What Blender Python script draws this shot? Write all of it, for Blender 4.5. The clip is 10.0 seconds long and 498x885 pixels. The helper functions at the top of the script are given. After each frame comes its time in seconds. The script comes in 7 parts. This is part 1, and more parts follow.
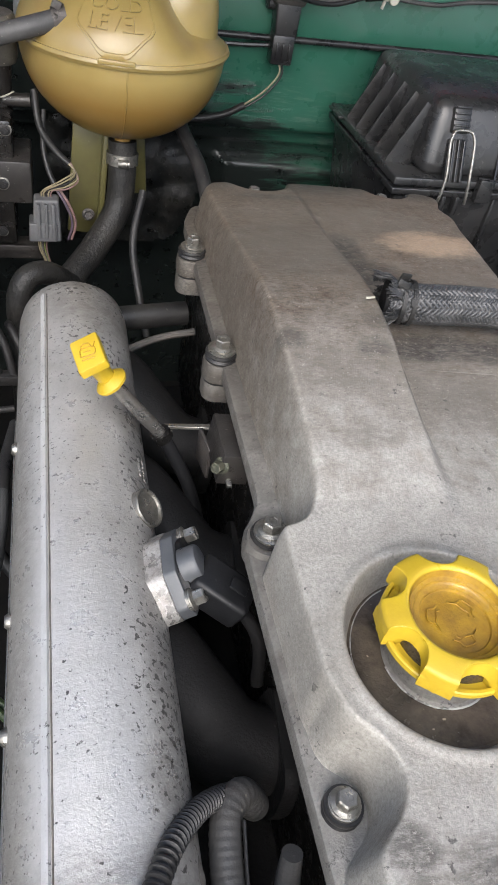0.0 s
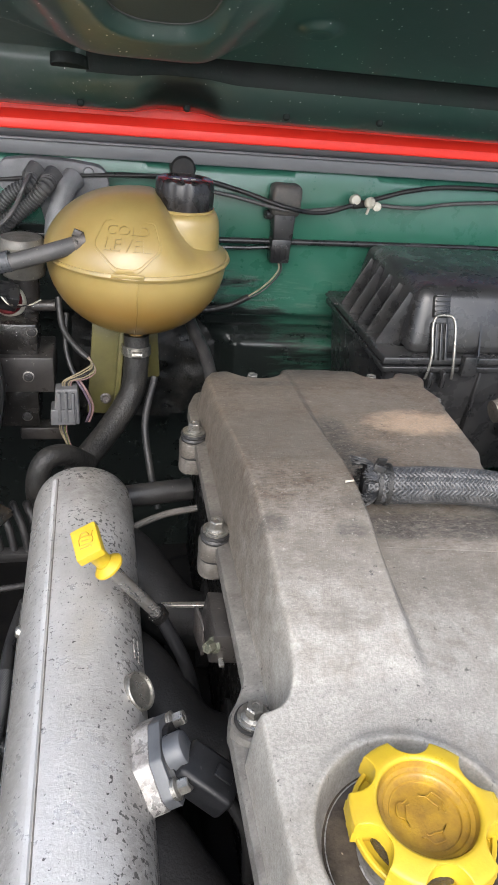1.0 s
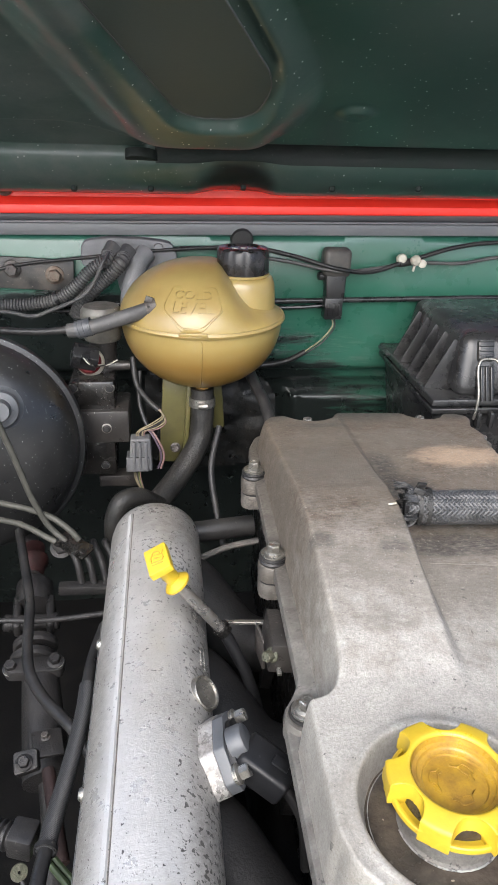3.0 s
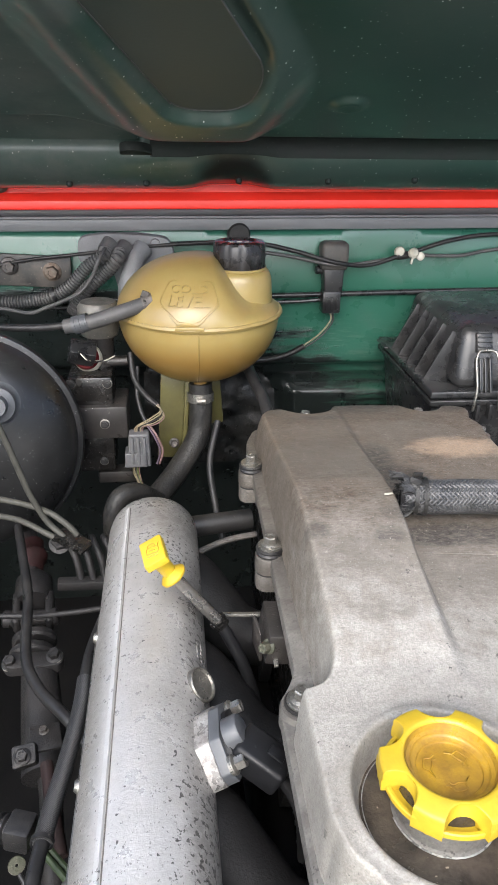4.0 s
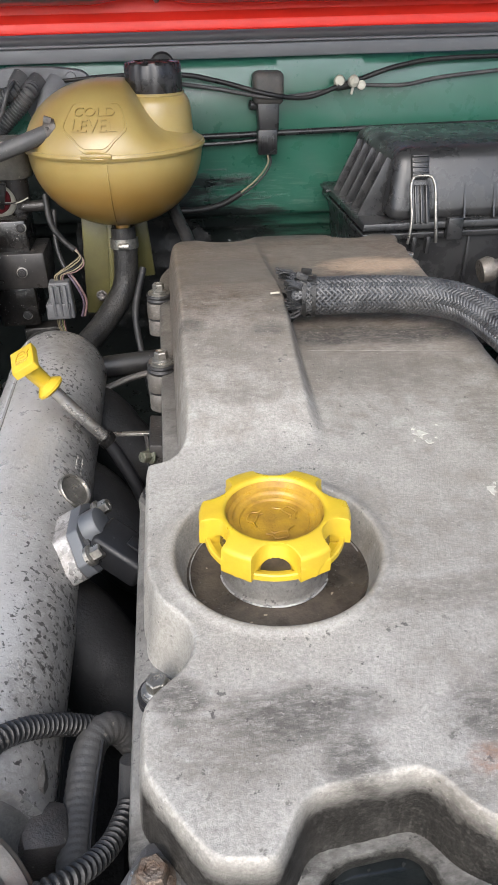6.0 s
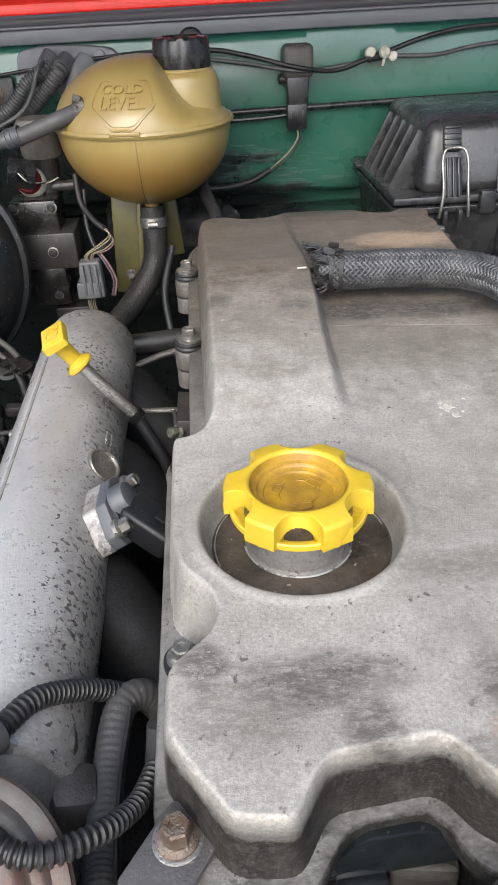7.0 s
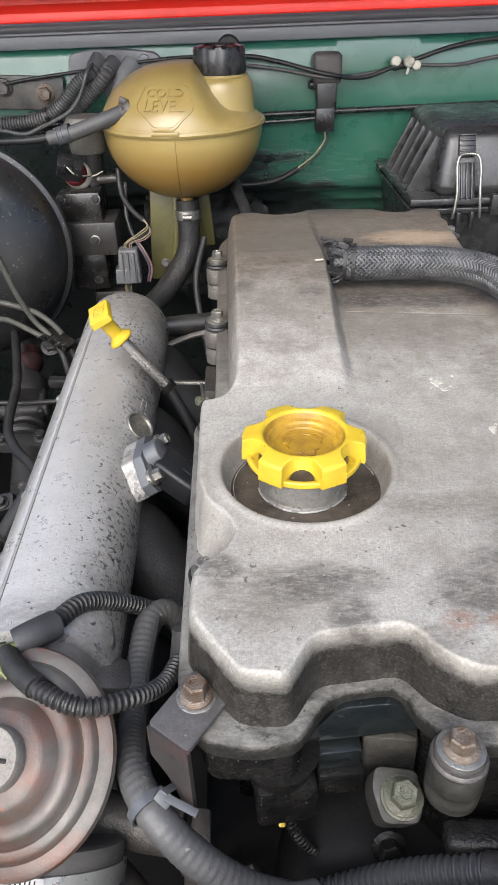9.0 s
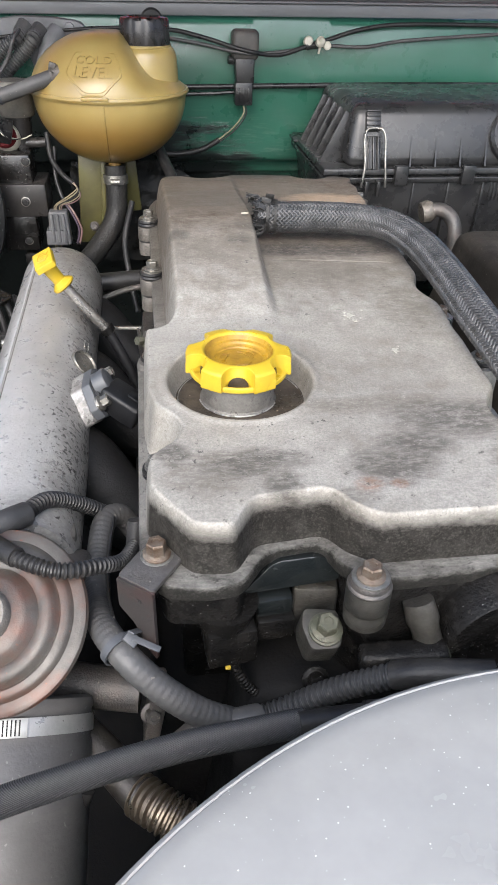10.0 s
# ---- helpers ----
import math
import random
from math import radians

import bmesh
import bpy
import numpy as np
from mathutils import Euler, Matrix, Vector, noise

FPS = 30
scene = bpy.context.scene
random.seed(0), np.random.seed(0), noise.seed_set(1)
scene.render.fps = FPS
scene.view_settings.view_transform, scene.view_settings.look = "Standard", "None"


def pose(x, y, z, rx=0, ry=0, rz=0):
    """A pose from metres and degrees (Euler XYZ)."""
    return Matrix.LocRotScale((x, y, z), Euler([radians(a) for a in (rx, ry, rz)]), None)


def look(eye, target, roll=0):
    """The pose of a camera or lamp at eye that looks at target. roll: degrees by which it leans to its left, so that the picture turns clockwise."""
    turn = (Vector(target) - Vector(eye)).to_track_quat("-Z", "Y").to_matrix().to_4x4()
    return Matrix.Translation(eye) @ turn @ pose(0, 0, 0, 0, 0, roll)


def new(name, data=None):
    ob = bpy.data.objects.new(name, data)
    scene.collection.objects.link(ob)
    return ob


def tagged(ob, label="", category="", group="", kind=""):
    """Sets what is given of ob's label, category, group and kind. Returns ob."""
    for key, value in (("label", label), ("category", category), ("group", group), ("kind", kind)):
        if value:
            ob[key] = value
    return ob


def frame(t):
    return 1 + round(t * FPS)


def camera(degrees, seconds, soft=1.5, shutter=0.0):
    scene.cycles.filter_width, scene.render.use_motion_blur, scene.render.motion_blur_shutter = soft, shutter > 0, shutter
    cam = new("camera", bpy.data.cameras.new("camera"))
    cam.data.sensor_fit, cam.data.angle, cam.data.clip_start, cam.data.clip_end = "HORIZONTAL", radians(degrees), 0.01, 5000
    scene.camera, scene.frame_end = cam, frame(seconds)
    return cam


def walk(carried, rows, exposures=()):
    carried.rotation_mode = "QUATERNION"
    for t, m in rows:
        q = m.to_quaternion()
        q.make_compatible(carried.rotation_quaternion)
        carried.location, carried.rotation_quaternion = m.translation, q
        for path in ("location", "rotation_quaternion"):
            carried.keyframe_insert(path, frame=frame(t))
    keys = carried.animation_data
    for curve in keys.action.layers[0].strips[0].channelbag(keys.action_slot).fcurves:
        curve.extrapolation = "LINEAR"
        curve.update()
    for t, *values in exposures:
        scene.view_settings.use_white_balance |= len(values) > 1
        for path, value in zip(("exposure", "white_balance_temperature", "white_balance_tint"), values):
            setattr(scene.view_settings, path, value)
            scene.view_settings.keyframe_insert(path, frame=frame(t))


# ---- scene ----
EV, KELVIN, TINT = 1.05, 5900.0, 8.0
cam = camera(39.25, 10.0)
# seconds, place in metres, yaw, pitch and roll in degrees
PATH = [
    (0, -0.1281, 0.0169, 1.3848, -19.809, -41.859, 11.216),
    (0.5, -0.0954, 0.0427, 1.4041, -16.141, -35.014, 8.349),
    (1, -0.0991, -0.0028, 1.4353, -14.118, -30.395, 6.420),
    (1.5, -0.1141, -0.0111, 1.4498, -12.028, -27.922, 5.198),
    (2, -0.1156, -0.0366, 1.4518, -9.947, -26.624, 4.121),
    (3.3, -0.0915, -0.0925, 1.4425, -6.740, -25.420, 1.380),
    (3.5, -0.0912, -0.0944, 1.4442, -6.675, -25.566, 1.300),
    (4, -0.0863, -0.0878, 1.4358, -6.669, -25.512, 0.971),
    (4.5, -0.0847, -0.0950, 1.4474, -6.952, -25.585, 0.704),
    (5, -0.0749, -0.0993, 1.4288, -7.229, -26.714, 0.158),
    (5.5, -0.0266, -0.1350, 1.3673, -6.984, -29.498, -0.529),
    (5.7, 0.0163, -0.1155, 1.3306, -6.748, -30.737, -0.687),
    (6.8, 0.0325, -0.1190, 1.3225, -2.980, -33.500, -2.400),
    (7, 0.0304, -0.1216, 1.3228, -2.712, -33.557, -2.791),
    (7.5, 0.0715, -0.1186, 1.2891, -1.910, -33.903, -3.615),
    (8, 0.0736, -0.1236, 1.3077, -0.787, -34.203, -3.656),
    (8.5, 0.0274, -0.1597, 1.3358, 0.328, -34.107, -2.901),
    (9, 0.0303, -0.2066, 1.3489, -0.546, -33.953, -1.812),
    (9.5, 0.0041, -0.2865, 1.3683, -4.212, -34.277, -0.366),
    (10, 0.0066, -0.3048, 1.3465, -8.695, -35.020, 1.765),
]
walk(cam, [(t, pose(x, y, z, 0, 0, yaw) @ pose(0, 0, 0, 90 + pitch) @ pose(0, 0, 0, 0, 0, roll)) for t, x, y, z, yaw, pitch, roll in PATH],
     [(t, EV + step, KELVIN, TINT) for t, step in ((0.0, -0.28), (0.7, -0.05), (1.5, 0.14), (4.8, 0.14), (5.6, 0.0), (7.0, -0.14), (8.0, -0.12), (9.0, 0.0), (10.0, 0.0))])

# ---- world and light ----
world = bpy.data.worlds.new("overcast_sky")
scene.world = world
world.use_nodes = True
wn = world.node_tree.nodes
sky = wn.new("ShaderNodeTexSky")
sky.sky_type = "NISHITA"
sky.sun_disc = False
sky.sun_elevation, sky.sun_rotation = radians(41), radians(199)
sky.air_density, sky.dust_density, sky.ozone_density = 0.7, 5.0, 0.6
world.node_tree.links.new(sky.outputs[0], wn["Background"].inputs[0])
wn["Background"].inputs[1].default_value = 0.15
sun_data = bpy.data.lights.new("sun", "SUN")
sun_data.energy, sun_data.angle, sun_data.color = 1.75, radians(85), (1.0, 0.980, 0.955)
sun = new("sun", sun_data)
sun.matrix_world = look((-0.75, -2.15, 1.95), (0, 0, 0))


# ---- materials ----
def nodes_of(name):
    m = bpy.data.materials.new(name)
    m.use_nodes = True
    return m, m.node_tree.nodes, m.node_tree.links, m.node_tree.nodes["Principled BSDF"]


def noise_tex(n, l, scale, detail=4, rough=0.6, vec=None):
    t = n.new("ShaderNodeTexNoise")
    t.inputs["Scale"].default_value, t.inputs["Detail"].default_value, t.inputs["Roughness"].default_value = scale, detail, rough
    if vec:
        l.new(vec, t.inputs["Vector"])
    return t.outputs["Fac"]


def ramp(n, l, fac, lo, hi, a=0.0, b=1.0):
    r = n.new("ShaderNodeMapRange")
    r.inputs[1].default_value, r.inputs[2].default_value, r.inputs[3].default_value, r.inputs[4].default_value = lo, hi, a, b
    l.new(fac, r.inputs[0])
    return r.outputs[0]


def mixed(n, l, fac, a, b):
    x = n.new("ShaderNodeMix")
    x.data_type = "RGBA"
    if isinstance(fac, float):
        x.inputs[0].default_value = fac
    else:
        l.new(fac, x.inputs[0])
    for slot, v in ((6, a), (7, b)):
        if isinstance(v, tuple):
            x.inputs[slot].default_value = (*v, 1)
        else:
            l.new(v, x.inputs[slot])
    return x.outputs[2]


def product(n, l, a, b, op="MULTIPLY"):
    x = n.new("ShaderNodeMath")
    x.operation = op
    for slot, v in ((0, a), (1, b)):
        if isinstance(v, (int, float)):
            x.inputs[slot].default_value = v
        else:
            l.new(v, x.inputs[slot])
    return x.outputs[0]


def bumped(n, l, p, height, strength, dist=0.002):
    b = n.new("ShaderNodeBump")
    b.inputs["Strength"].default_value, b.inputs["Distance"].default_value = strength, dist
    l.new(height, b.inputs["Height"])
    l.new(b.outputs[0], p.inputs["Normal"])


def places(n):
    return n.new("ShaderNodeTexCoord").outputs["Object"]


def surface(name, base, second, rough=0.5, metal=0.0, scale=30.0, grain=400.0, relief=0.15, dust=0.0, dust_colour=(0.30, 0.27, 0.22), spread=0.15, coat=0.0, flecks=0.0, spec=0.5, fleck_share=0.4):
    """A surface of two tones, with fine grain, relief and, where dust is above nought, dusty patches and specks."""
    m, n, l, p = nodes_of(name)
    v = places(n)
    large, fine = noise_tex(n, l, scale, 5, 0.65, v), noise_tex(n, l, grain, 3, 0.6, v)
    colour = mixed(n, l, ramp(n, l, large, 0.35, 0.68), base, second)
    if dust:
        patch = product(n, l, ramp(n, l, noise_tex(n, l, scale * 0.6, 6, 0.7, v), 0.45, 0.75), dust)
        colour = mixed(n, l, patch, colour, dust_colour)
        speck = ramp(n, l, noise_tex(n, l, 260, 1, 0.4, v), 0.74, 0.78, 0, min(1.0, dust * 1.5))
        colour = mixed(n, l, speck, colour, tuple(min(0.7, c * 1.8) for c in dust_colour))
    if flecks:
        cells = n.new("ShaderNodeTexVoronoi")
        cells.inputs["Scale"].default_value = flecks
        l.new(v, cells.inputs["Vector"])
        pick = n.new("ShaderNodeSeparateColor")
        l.new(cells.outputs["Color"], pick.inputs[0])
        dot = product(n, l, ramp(n, l, product(n, l, cells.outputs["Distance"], product(n, l, pick.outputs[1], 0.10), "ADD"), 0.16, 0.12), ramp(n, l, pick.outputs[0], 1.0 - fleck_share, 1.02 - fleck_share))
        colour = mixed(n, l, dot, colour, (0.74, 0.73, 0.70))
    l.new(colour, p.inputs["Base Color"])
    p.inputs["Metallic"].default_value = metal
    l.new(ramp(n, l, large, 0.3, 0.7, max(0.03, rough - spread), min(1, rough + spread)), p.inputs["Roughness"])
    p.inputs["Coat Weight"].default_value = coat
    p.inputs["Coat Roughness"].default_value = 0.18
    p.inputs["Specular IOR Level"].default_value = spec
    bumped(n, l, p, fine, relief)
    return m


def cast_metal(name, light, dark, oil, rough, metal, oil_low, oil_high, spot_low, spot_scale=120, wear=0.4, oil_shade=None, patches=(), rear=None, grit=1.0, spec=0.5, corrosion=()):
    """Sand-cast light alloy: grainy, with oily brown staining and dark pits.
    oil_shade: (z, depth, y, colour) of oil and painted shade on the front wall, with a ragged upper line; patches:
    stains and painted shade as (colour, strength, [(x, y, rx, ry), ...]); rear: (y0, y1, colour), grime that thickens
    along y; corrosion: regions (x, y, rx, ry) of round dark corrosion spots."""
    m, n, l, p = nodes_of(name)
    v = places(n)
    drag = n.new("ShaderNodeMapping")
    drag.inputs["Scale"].default_value = (0.55, 1.25, 1.0)
    l.new(v, drag.inputs[0])
    broad, mid, fine = noise_tex(n, l, 7, 6, 0.62, v), noise_tex(n, l, 45, 6, 0.7, v), noise_tex(n, l, 470, 4, 0.8, v)
    rough_edge = noise_tex(n, l, 90, 8, 0.75, drag.outputs[0])
    speckle = noise_tex(n, l, 170, 7, 0.8, drag.outputs[0])
    sep = n.new("ShaderNodeSeparateXYZ")
    l.new(v, sep.inputs[0])
    colour = mixed(n, l, ramp(n, l, mid, 0.35, 0.7), light, dark)
    if rear:
        film = product(n, l, ramp(n, l, product(n, l, sep.outputs["Y"], product(n, l, mid, 0.25), "ADD"), rear[0], rear[1]), ramp(n, l, rough_edge, 0.25, 0.6, 0.55, 0.95))
        colour = mixed(n, l, film, colour, rear[2])
        colour = mixed(n, l, product(n, l, film, ramp(n, l, noise_tex(n, l, 330, 5, 0.8, drag.outputs[0]), 0.46, 0.60, 0.0, 0.85)), colour, tuple(c * 0.35 for c in rear[2]))
    stain = product(n, l, ramp(n, l, broad, oil_low, oil_high), ramp(n, l, noise_tex(n, l, 70, 8, 0.75, v), 0.3, 0.62, 0.25, 1.0))
    colour = mixed(n, l, stain, colour, oil)
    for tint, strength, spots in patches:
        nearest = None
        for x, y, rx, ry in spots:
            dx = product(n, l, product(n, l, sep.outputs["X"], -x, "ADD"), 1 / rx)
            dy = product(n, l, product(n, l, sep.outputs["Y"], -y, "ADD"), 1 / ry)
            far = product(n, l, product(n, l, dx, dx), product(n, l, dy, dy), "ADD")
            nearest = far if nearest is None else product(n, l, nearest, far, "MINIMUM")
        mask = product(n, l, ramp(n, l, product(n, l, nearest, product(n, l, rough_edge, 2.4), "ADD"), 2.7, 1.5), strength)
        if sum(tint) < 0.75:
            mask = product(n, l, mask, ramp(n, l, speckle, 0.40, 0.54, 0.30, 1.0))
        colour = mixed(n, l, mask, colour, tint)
    pits = product(n, l, ramp(n, l, noise_tex(n, l, spot_scale, 4, 0.7, v), spot_low, spot_low + 0.03), ramp(n, l, noise_tex(n, l, 11, 5, 0.65, v), 0.42, 0.58, 0.15, 1.0))
    colour = mixed(n, l, product(n, l, pits, 0.85), colour, (0.045, 0.04, 0.036))
    for x, y, rx, ry in corrosion:
        dx = product(n, l, product(n, l, sep.outputs["X"], -x, "ADD"), 1 / rx)
        dy = product(n, l, product(n, l, sep.outputs["Y"], -y, "ADD"), 1 / ry)
        reach = ramp(n, l, product(n, l, product(n, l, dx, dx), product(n, l, dy, dy), "ADD"), 0.1, 1.0, 0.075, -0.06)
        dots = ramp(n, l, product(n, l, noise_tex(n, l, 250, 2, 0.45, v), reach, "ADD"), 0.655, 0.675, 0.0, 0.85)
        colour = mixed(n, l, dots, colour, (0.05, 0.045, 0.041))
    colour = mixed(n, l, ramp(n, l, fine, 0.40, 0.66, 0.0, min(0.8, 0.42 * grit)), colour, tuple(c * 0.42 for c in dark))
    colour = mixed(n, l, ramp(n, l, noise_tex(n, l, 360, 3, 0.8, v), 0.60, 0.72, 0.0, 0.45 * grit), colour, tuple(min(0.7, c * 1.15) for c in light))
    worn = product(n, l, ramp(n, l, n.new("ShaderNodeNewGeometry").outputs["Pointiness"], 0.508, 0.56), ramp(n, l, speckle, 0.40, 0.62, 0.15, 1.0))
    colour = mixed(n, l, product(n, l, worn, wear), colour, (0.62, 0.61, 0.585))
    if oil_shade:
        # front wall's oil, with the wall's shade painted into the same dark colour
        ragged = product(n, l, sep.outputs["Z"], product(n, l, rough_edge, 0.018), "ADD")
        shaded_oil = product(n, l, ramp(n, l, ragged, oil_shade[0] + 0.009, oil_shade[0] + 0.009 - oil_shade[1]), ramp(n, l, sep.outputs["Y"], oil_shade[2] + 0.012, oil_shade[2]))
        colour = mixed(n, l, product(n, l, shaded_oil, product(n, l, ramp(n, l, fine, 0.50, 0.70, 1.0, 0.82), ramp(n, l, noise_tex(n, l, 75, 8, 0.75, v), 0.36, 0.55, 0.94, 1.0))), colour, oil_shade[3])
    l.new(colour, p.inputs["Base Color"])
    p.inputs["Metallic"].default_value = metal
    p.inputs["Specular IOR Level"].default_value = spec
    if oil_shade:
        l.new(ramp(n, l, shaded_oil, 0, 1, metal, 0.0), p.inputs["Metallic"])
        l.new(ramp(n, l, shaded_oil, 0, 1, 0.5, 0.08), p.inputs["Specular IOR Level"])
    l.new(ramp(n, l, mid, 0.3, 0.7, rough - 0.1, rough + 0.12), p.inputs["Roughness"])
    bumped(n, l, p, product(n, l, fine, product(n, l, mid, 1.5), "ADD"), 0.6, 0.0008)
    return m


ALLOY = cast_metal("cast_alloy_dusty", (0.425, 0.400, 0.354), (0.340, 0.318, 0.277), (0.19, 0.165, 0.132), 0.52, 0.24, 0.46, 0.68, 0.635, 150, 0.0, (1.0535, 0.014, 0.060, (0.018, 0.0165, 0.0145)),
                   [((0.155, 0.135, 0.108), 0.7, [(0.035, 0.072, 0.030, 0.022), (0.17, 0.145, 0.07, 0.012), (0.127, 0.038, 0.02, 0.012), (0.075, 0.335, 0.022, 0.012), (0.25, 0.30, 0.03, 0.05), (0.20, 0.375, 0.06, 0.03), (0.060, 0.392, 0.036, 0.026), (0.07, 0.58, 0.06, 0.06), (0.20, 0.67, 0.08, 0.03)]),
                    ((0.070, 0.061, 0.050), 0.85, [(0.070, 0.082, 0.036, 0.016), (0.086, 0.058, 0.014, 0.016), (0.166, 0.070, 0.036, 0.022), (0.190, 0.092, 0.030, 0.016), (0.235, 0.120, 0.055, 0.024), (0.27, 0.06, 0.03, 0.03), (0.014, 0.095, 0.012, 0.012), (0.100, 0.415, 0.014, 0.010), (0.036, 0.425, 0.012, 0.010), (0.036, 0.185, 0.010, 0.03), (0.030, 0.750, 0.03, 0.020), (0.15, 0.755, 0.07, 0.024), (0.28, 0.755, 0.04, 0.020), (0.10, 0.715, 0.05, 0.008)]),
                    # soot and rear grime, plus the hose's shade painted in below it
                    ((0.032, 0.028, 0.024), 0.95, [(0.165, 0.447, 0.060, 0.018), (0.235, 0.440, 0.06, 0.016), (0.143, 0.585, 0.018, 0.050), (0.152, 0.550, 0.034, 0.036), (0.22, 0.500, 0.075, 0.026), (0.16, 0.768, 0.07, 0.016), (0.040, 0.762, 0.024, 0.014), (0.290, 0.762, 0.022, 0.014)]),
                    ((0.26, 0.12, 0.06), 0.6, [(0.144, 0.051, 0.010, 0.008), (0.165, 0.050, 0.006, 0.005)]),
                    ((0.47, 0.34, 0.23), 0.8, [(0.245, 0.622, 0.055, 0.026)])],
                   (0.42, 0.62, (0.118, 0.080, 0.049)), grit=1.35)
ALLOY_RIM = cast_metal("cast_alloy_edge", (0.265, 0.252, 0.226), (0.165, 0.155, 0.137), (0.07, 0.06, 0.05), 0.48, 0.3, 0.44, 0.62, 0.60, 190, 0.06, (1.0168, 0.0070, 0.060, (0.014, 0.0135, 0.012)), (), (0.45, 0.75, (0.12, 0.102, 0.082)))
RECESS = surface("oily_recess_alloy", (0.095, 0.076, 0.058), (0.010, 0.009, 0.008), 0.20, 0.1, 36, 500, 0.25, 0.55, (0.20, 0.165, 0.12), flecks=260, fleck_share=0.05)
TUBE_METAL = cast_metal("manifold_alloy_spotted", (0.53, 0.515, 0.49), (0.455, 0.44, 0.412), (0.31, 0.285, 0.25), 0.32, 0.45, 0.5, 0.78, 0.61, 300, 0.1, None, [((0.07, 0.06, 0.05), 0.45, [(-0.072, 0.25, 0.016, 0.10), (-0.070, 0.46, 0.016, 0.10), (-0.085, 0.62, 0.05, 0.05), (-0.075, 0.16, 0.02, 0.04), (-0.115, 0.110, 0.06, 0.030)]), ((0.18, 0.155, 0.13), 0.5, [(-0.165, 0.3, 0.012, 0.3)])], (0.66, 0.95, (0.24, 0.21, 0.175)), 0.45, corrosion=[(-0.10, 0.655, 0.08, 0.055), (-0.068, 0.22, 0.038, 0.14), (-0.070, 0.42, 0.030, 0.12), (-0.10, 0.54, 0.04, 0.06)])
PALE = cast_metal("pale_worn_alloy", (0.24, 0.222, 0.195), (0.17, 0.155, 0.135), (0.10, 0.085, 0.068), 0.5, 0.3, 0.5, 0.7, 0.60, 160, 0.0)
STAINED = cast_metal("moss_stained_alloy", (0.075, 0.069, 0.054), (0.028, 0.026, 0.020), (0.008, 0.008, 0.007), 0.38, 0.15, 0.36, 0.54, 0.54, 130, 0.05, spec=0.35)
WET_RUBBER = surface("oil_wet_rubber", (0.006, 0.0075, 0.008), (0.014, 0.016, 0.016), 0.2, 0, 40, 400, 0.12, 0.1, (0.05, 0.048, 0.042), spec=0.5)
RIDGE = cast_metal("bright_ridge_alloy", (0.58, 0.57, 0.55), (0.48, 0.47, 0.45), (0.30, 0.28, 0.25), 0.34, 0.35, 0.52, 0.8, 0.60, 260, 0.0, grit=0.3)
HOSE_DIRTY = surface("dirty_textured_rubber", (0.012, 0.012, 0.012), (0.024, 0.023, 0.021), 0.45, 0, 50, 260, 0.6, 0.40, (0.06, 0.054, 0.046), spec=0.3)
GRIME = surface("oily_brown_grime", (0.17, 0.15, 0.125), (0.035, 0.03, 0.025), 0.38, 0.2, 55, 500, 0.5, 0.3, (0.26, 0.23, 0.19))
# the pale flecks paint in the sparkle of wet oil
OILY = surface("oily_black_metal", (0.005, 0.005, 0.005), (0.012, 0.011, 0.010), 0.24, 0.0, 60, 420, 0.5, 0.06, (0.10, 0.092, 0.08), spec=0.16, flecks=420, fleck_share=0.25)
BLACK = surface("black_plastic_dusty", (0.014, 0.014, 0.015), (0.024, 0.024, 0.024), 0.29, 0, 25, 700, 0.10, 0.10, (0.20, 0.19, 0.17))
MID_RUBBER = surface("dark_grey_rubber", (0.042, 0.042, 0.043), (0.028, 0.028, 0.029), 0.48, 0, 30, 500, 0.2, 0.2, (0.12, 0.115, 0.105), spec=0.4)
RUBBER = surface("black_rubber", (0.012, 0.012, 0.013), (0.026, 0.025, 0.024), 0.38, 0, 40, 500, 0.2, 0.15, (0.14, 0.128, 0.11), spec=0.34)
GREY_RUBBER = surface("worn_grey_rubber", (0.070, 0.069, 0.068), (0.046, 0.045, 0.045), 0.55, 0, 30, 500, 0.15, 0.15)
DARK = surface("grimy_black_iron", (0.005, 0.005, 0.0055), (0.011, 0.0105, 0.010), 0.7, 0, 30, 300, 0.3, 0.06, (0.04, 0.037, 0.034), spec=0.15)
GREEN = surface("green_body_paint", (0.024, 0.108, 0.068), (0.036, 0.128, 0.086), 0.30, 0, 8, 300, 0.04, 0.16, (0.10, 0.17, 0.13), 0.08, 0.3)
BONNET = surface("dark_green_bonnet_paint", (0.016, 0.046, 0.035), (0.032, 0.062, 0.051), 0.42, 0, 5, 200, 0.03, 0.30, (0.085, 0.085, 0.078), 0.10, 0.75, 140, 0.6, 0.5)
n, l = BONNET.node_tree.nodes, BONNET.node_tree.links
v = places(n)
sep = n.new("ShaderNodeSeparateXYZ")
l.new(v, sep.inputs[0])
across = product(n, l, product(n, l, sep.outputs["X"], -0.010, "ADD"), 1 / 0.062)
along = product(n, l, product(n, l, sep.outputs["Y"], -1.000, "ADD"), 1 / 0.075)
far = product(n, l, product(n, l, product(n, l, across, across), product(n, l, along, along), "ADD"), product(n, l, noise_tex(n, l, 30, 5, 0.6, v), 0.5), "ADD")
tone = n["Principled BSDF"].inputs["Base Color"].links[0].from_socket
# grey dust film towards the left, with the sky's sheen painted into it
film = product(n, l, ramp(n, l, sep.outputs["X"], 0.10, -0.22, 0.05, 0.75), ramp(n, l, noise_tex(n, l, 11, 6, 0.65, v), 0.36, 0.66))
tone = mixed(n, l, film, tone, (0.105, 0.112, 0.102))
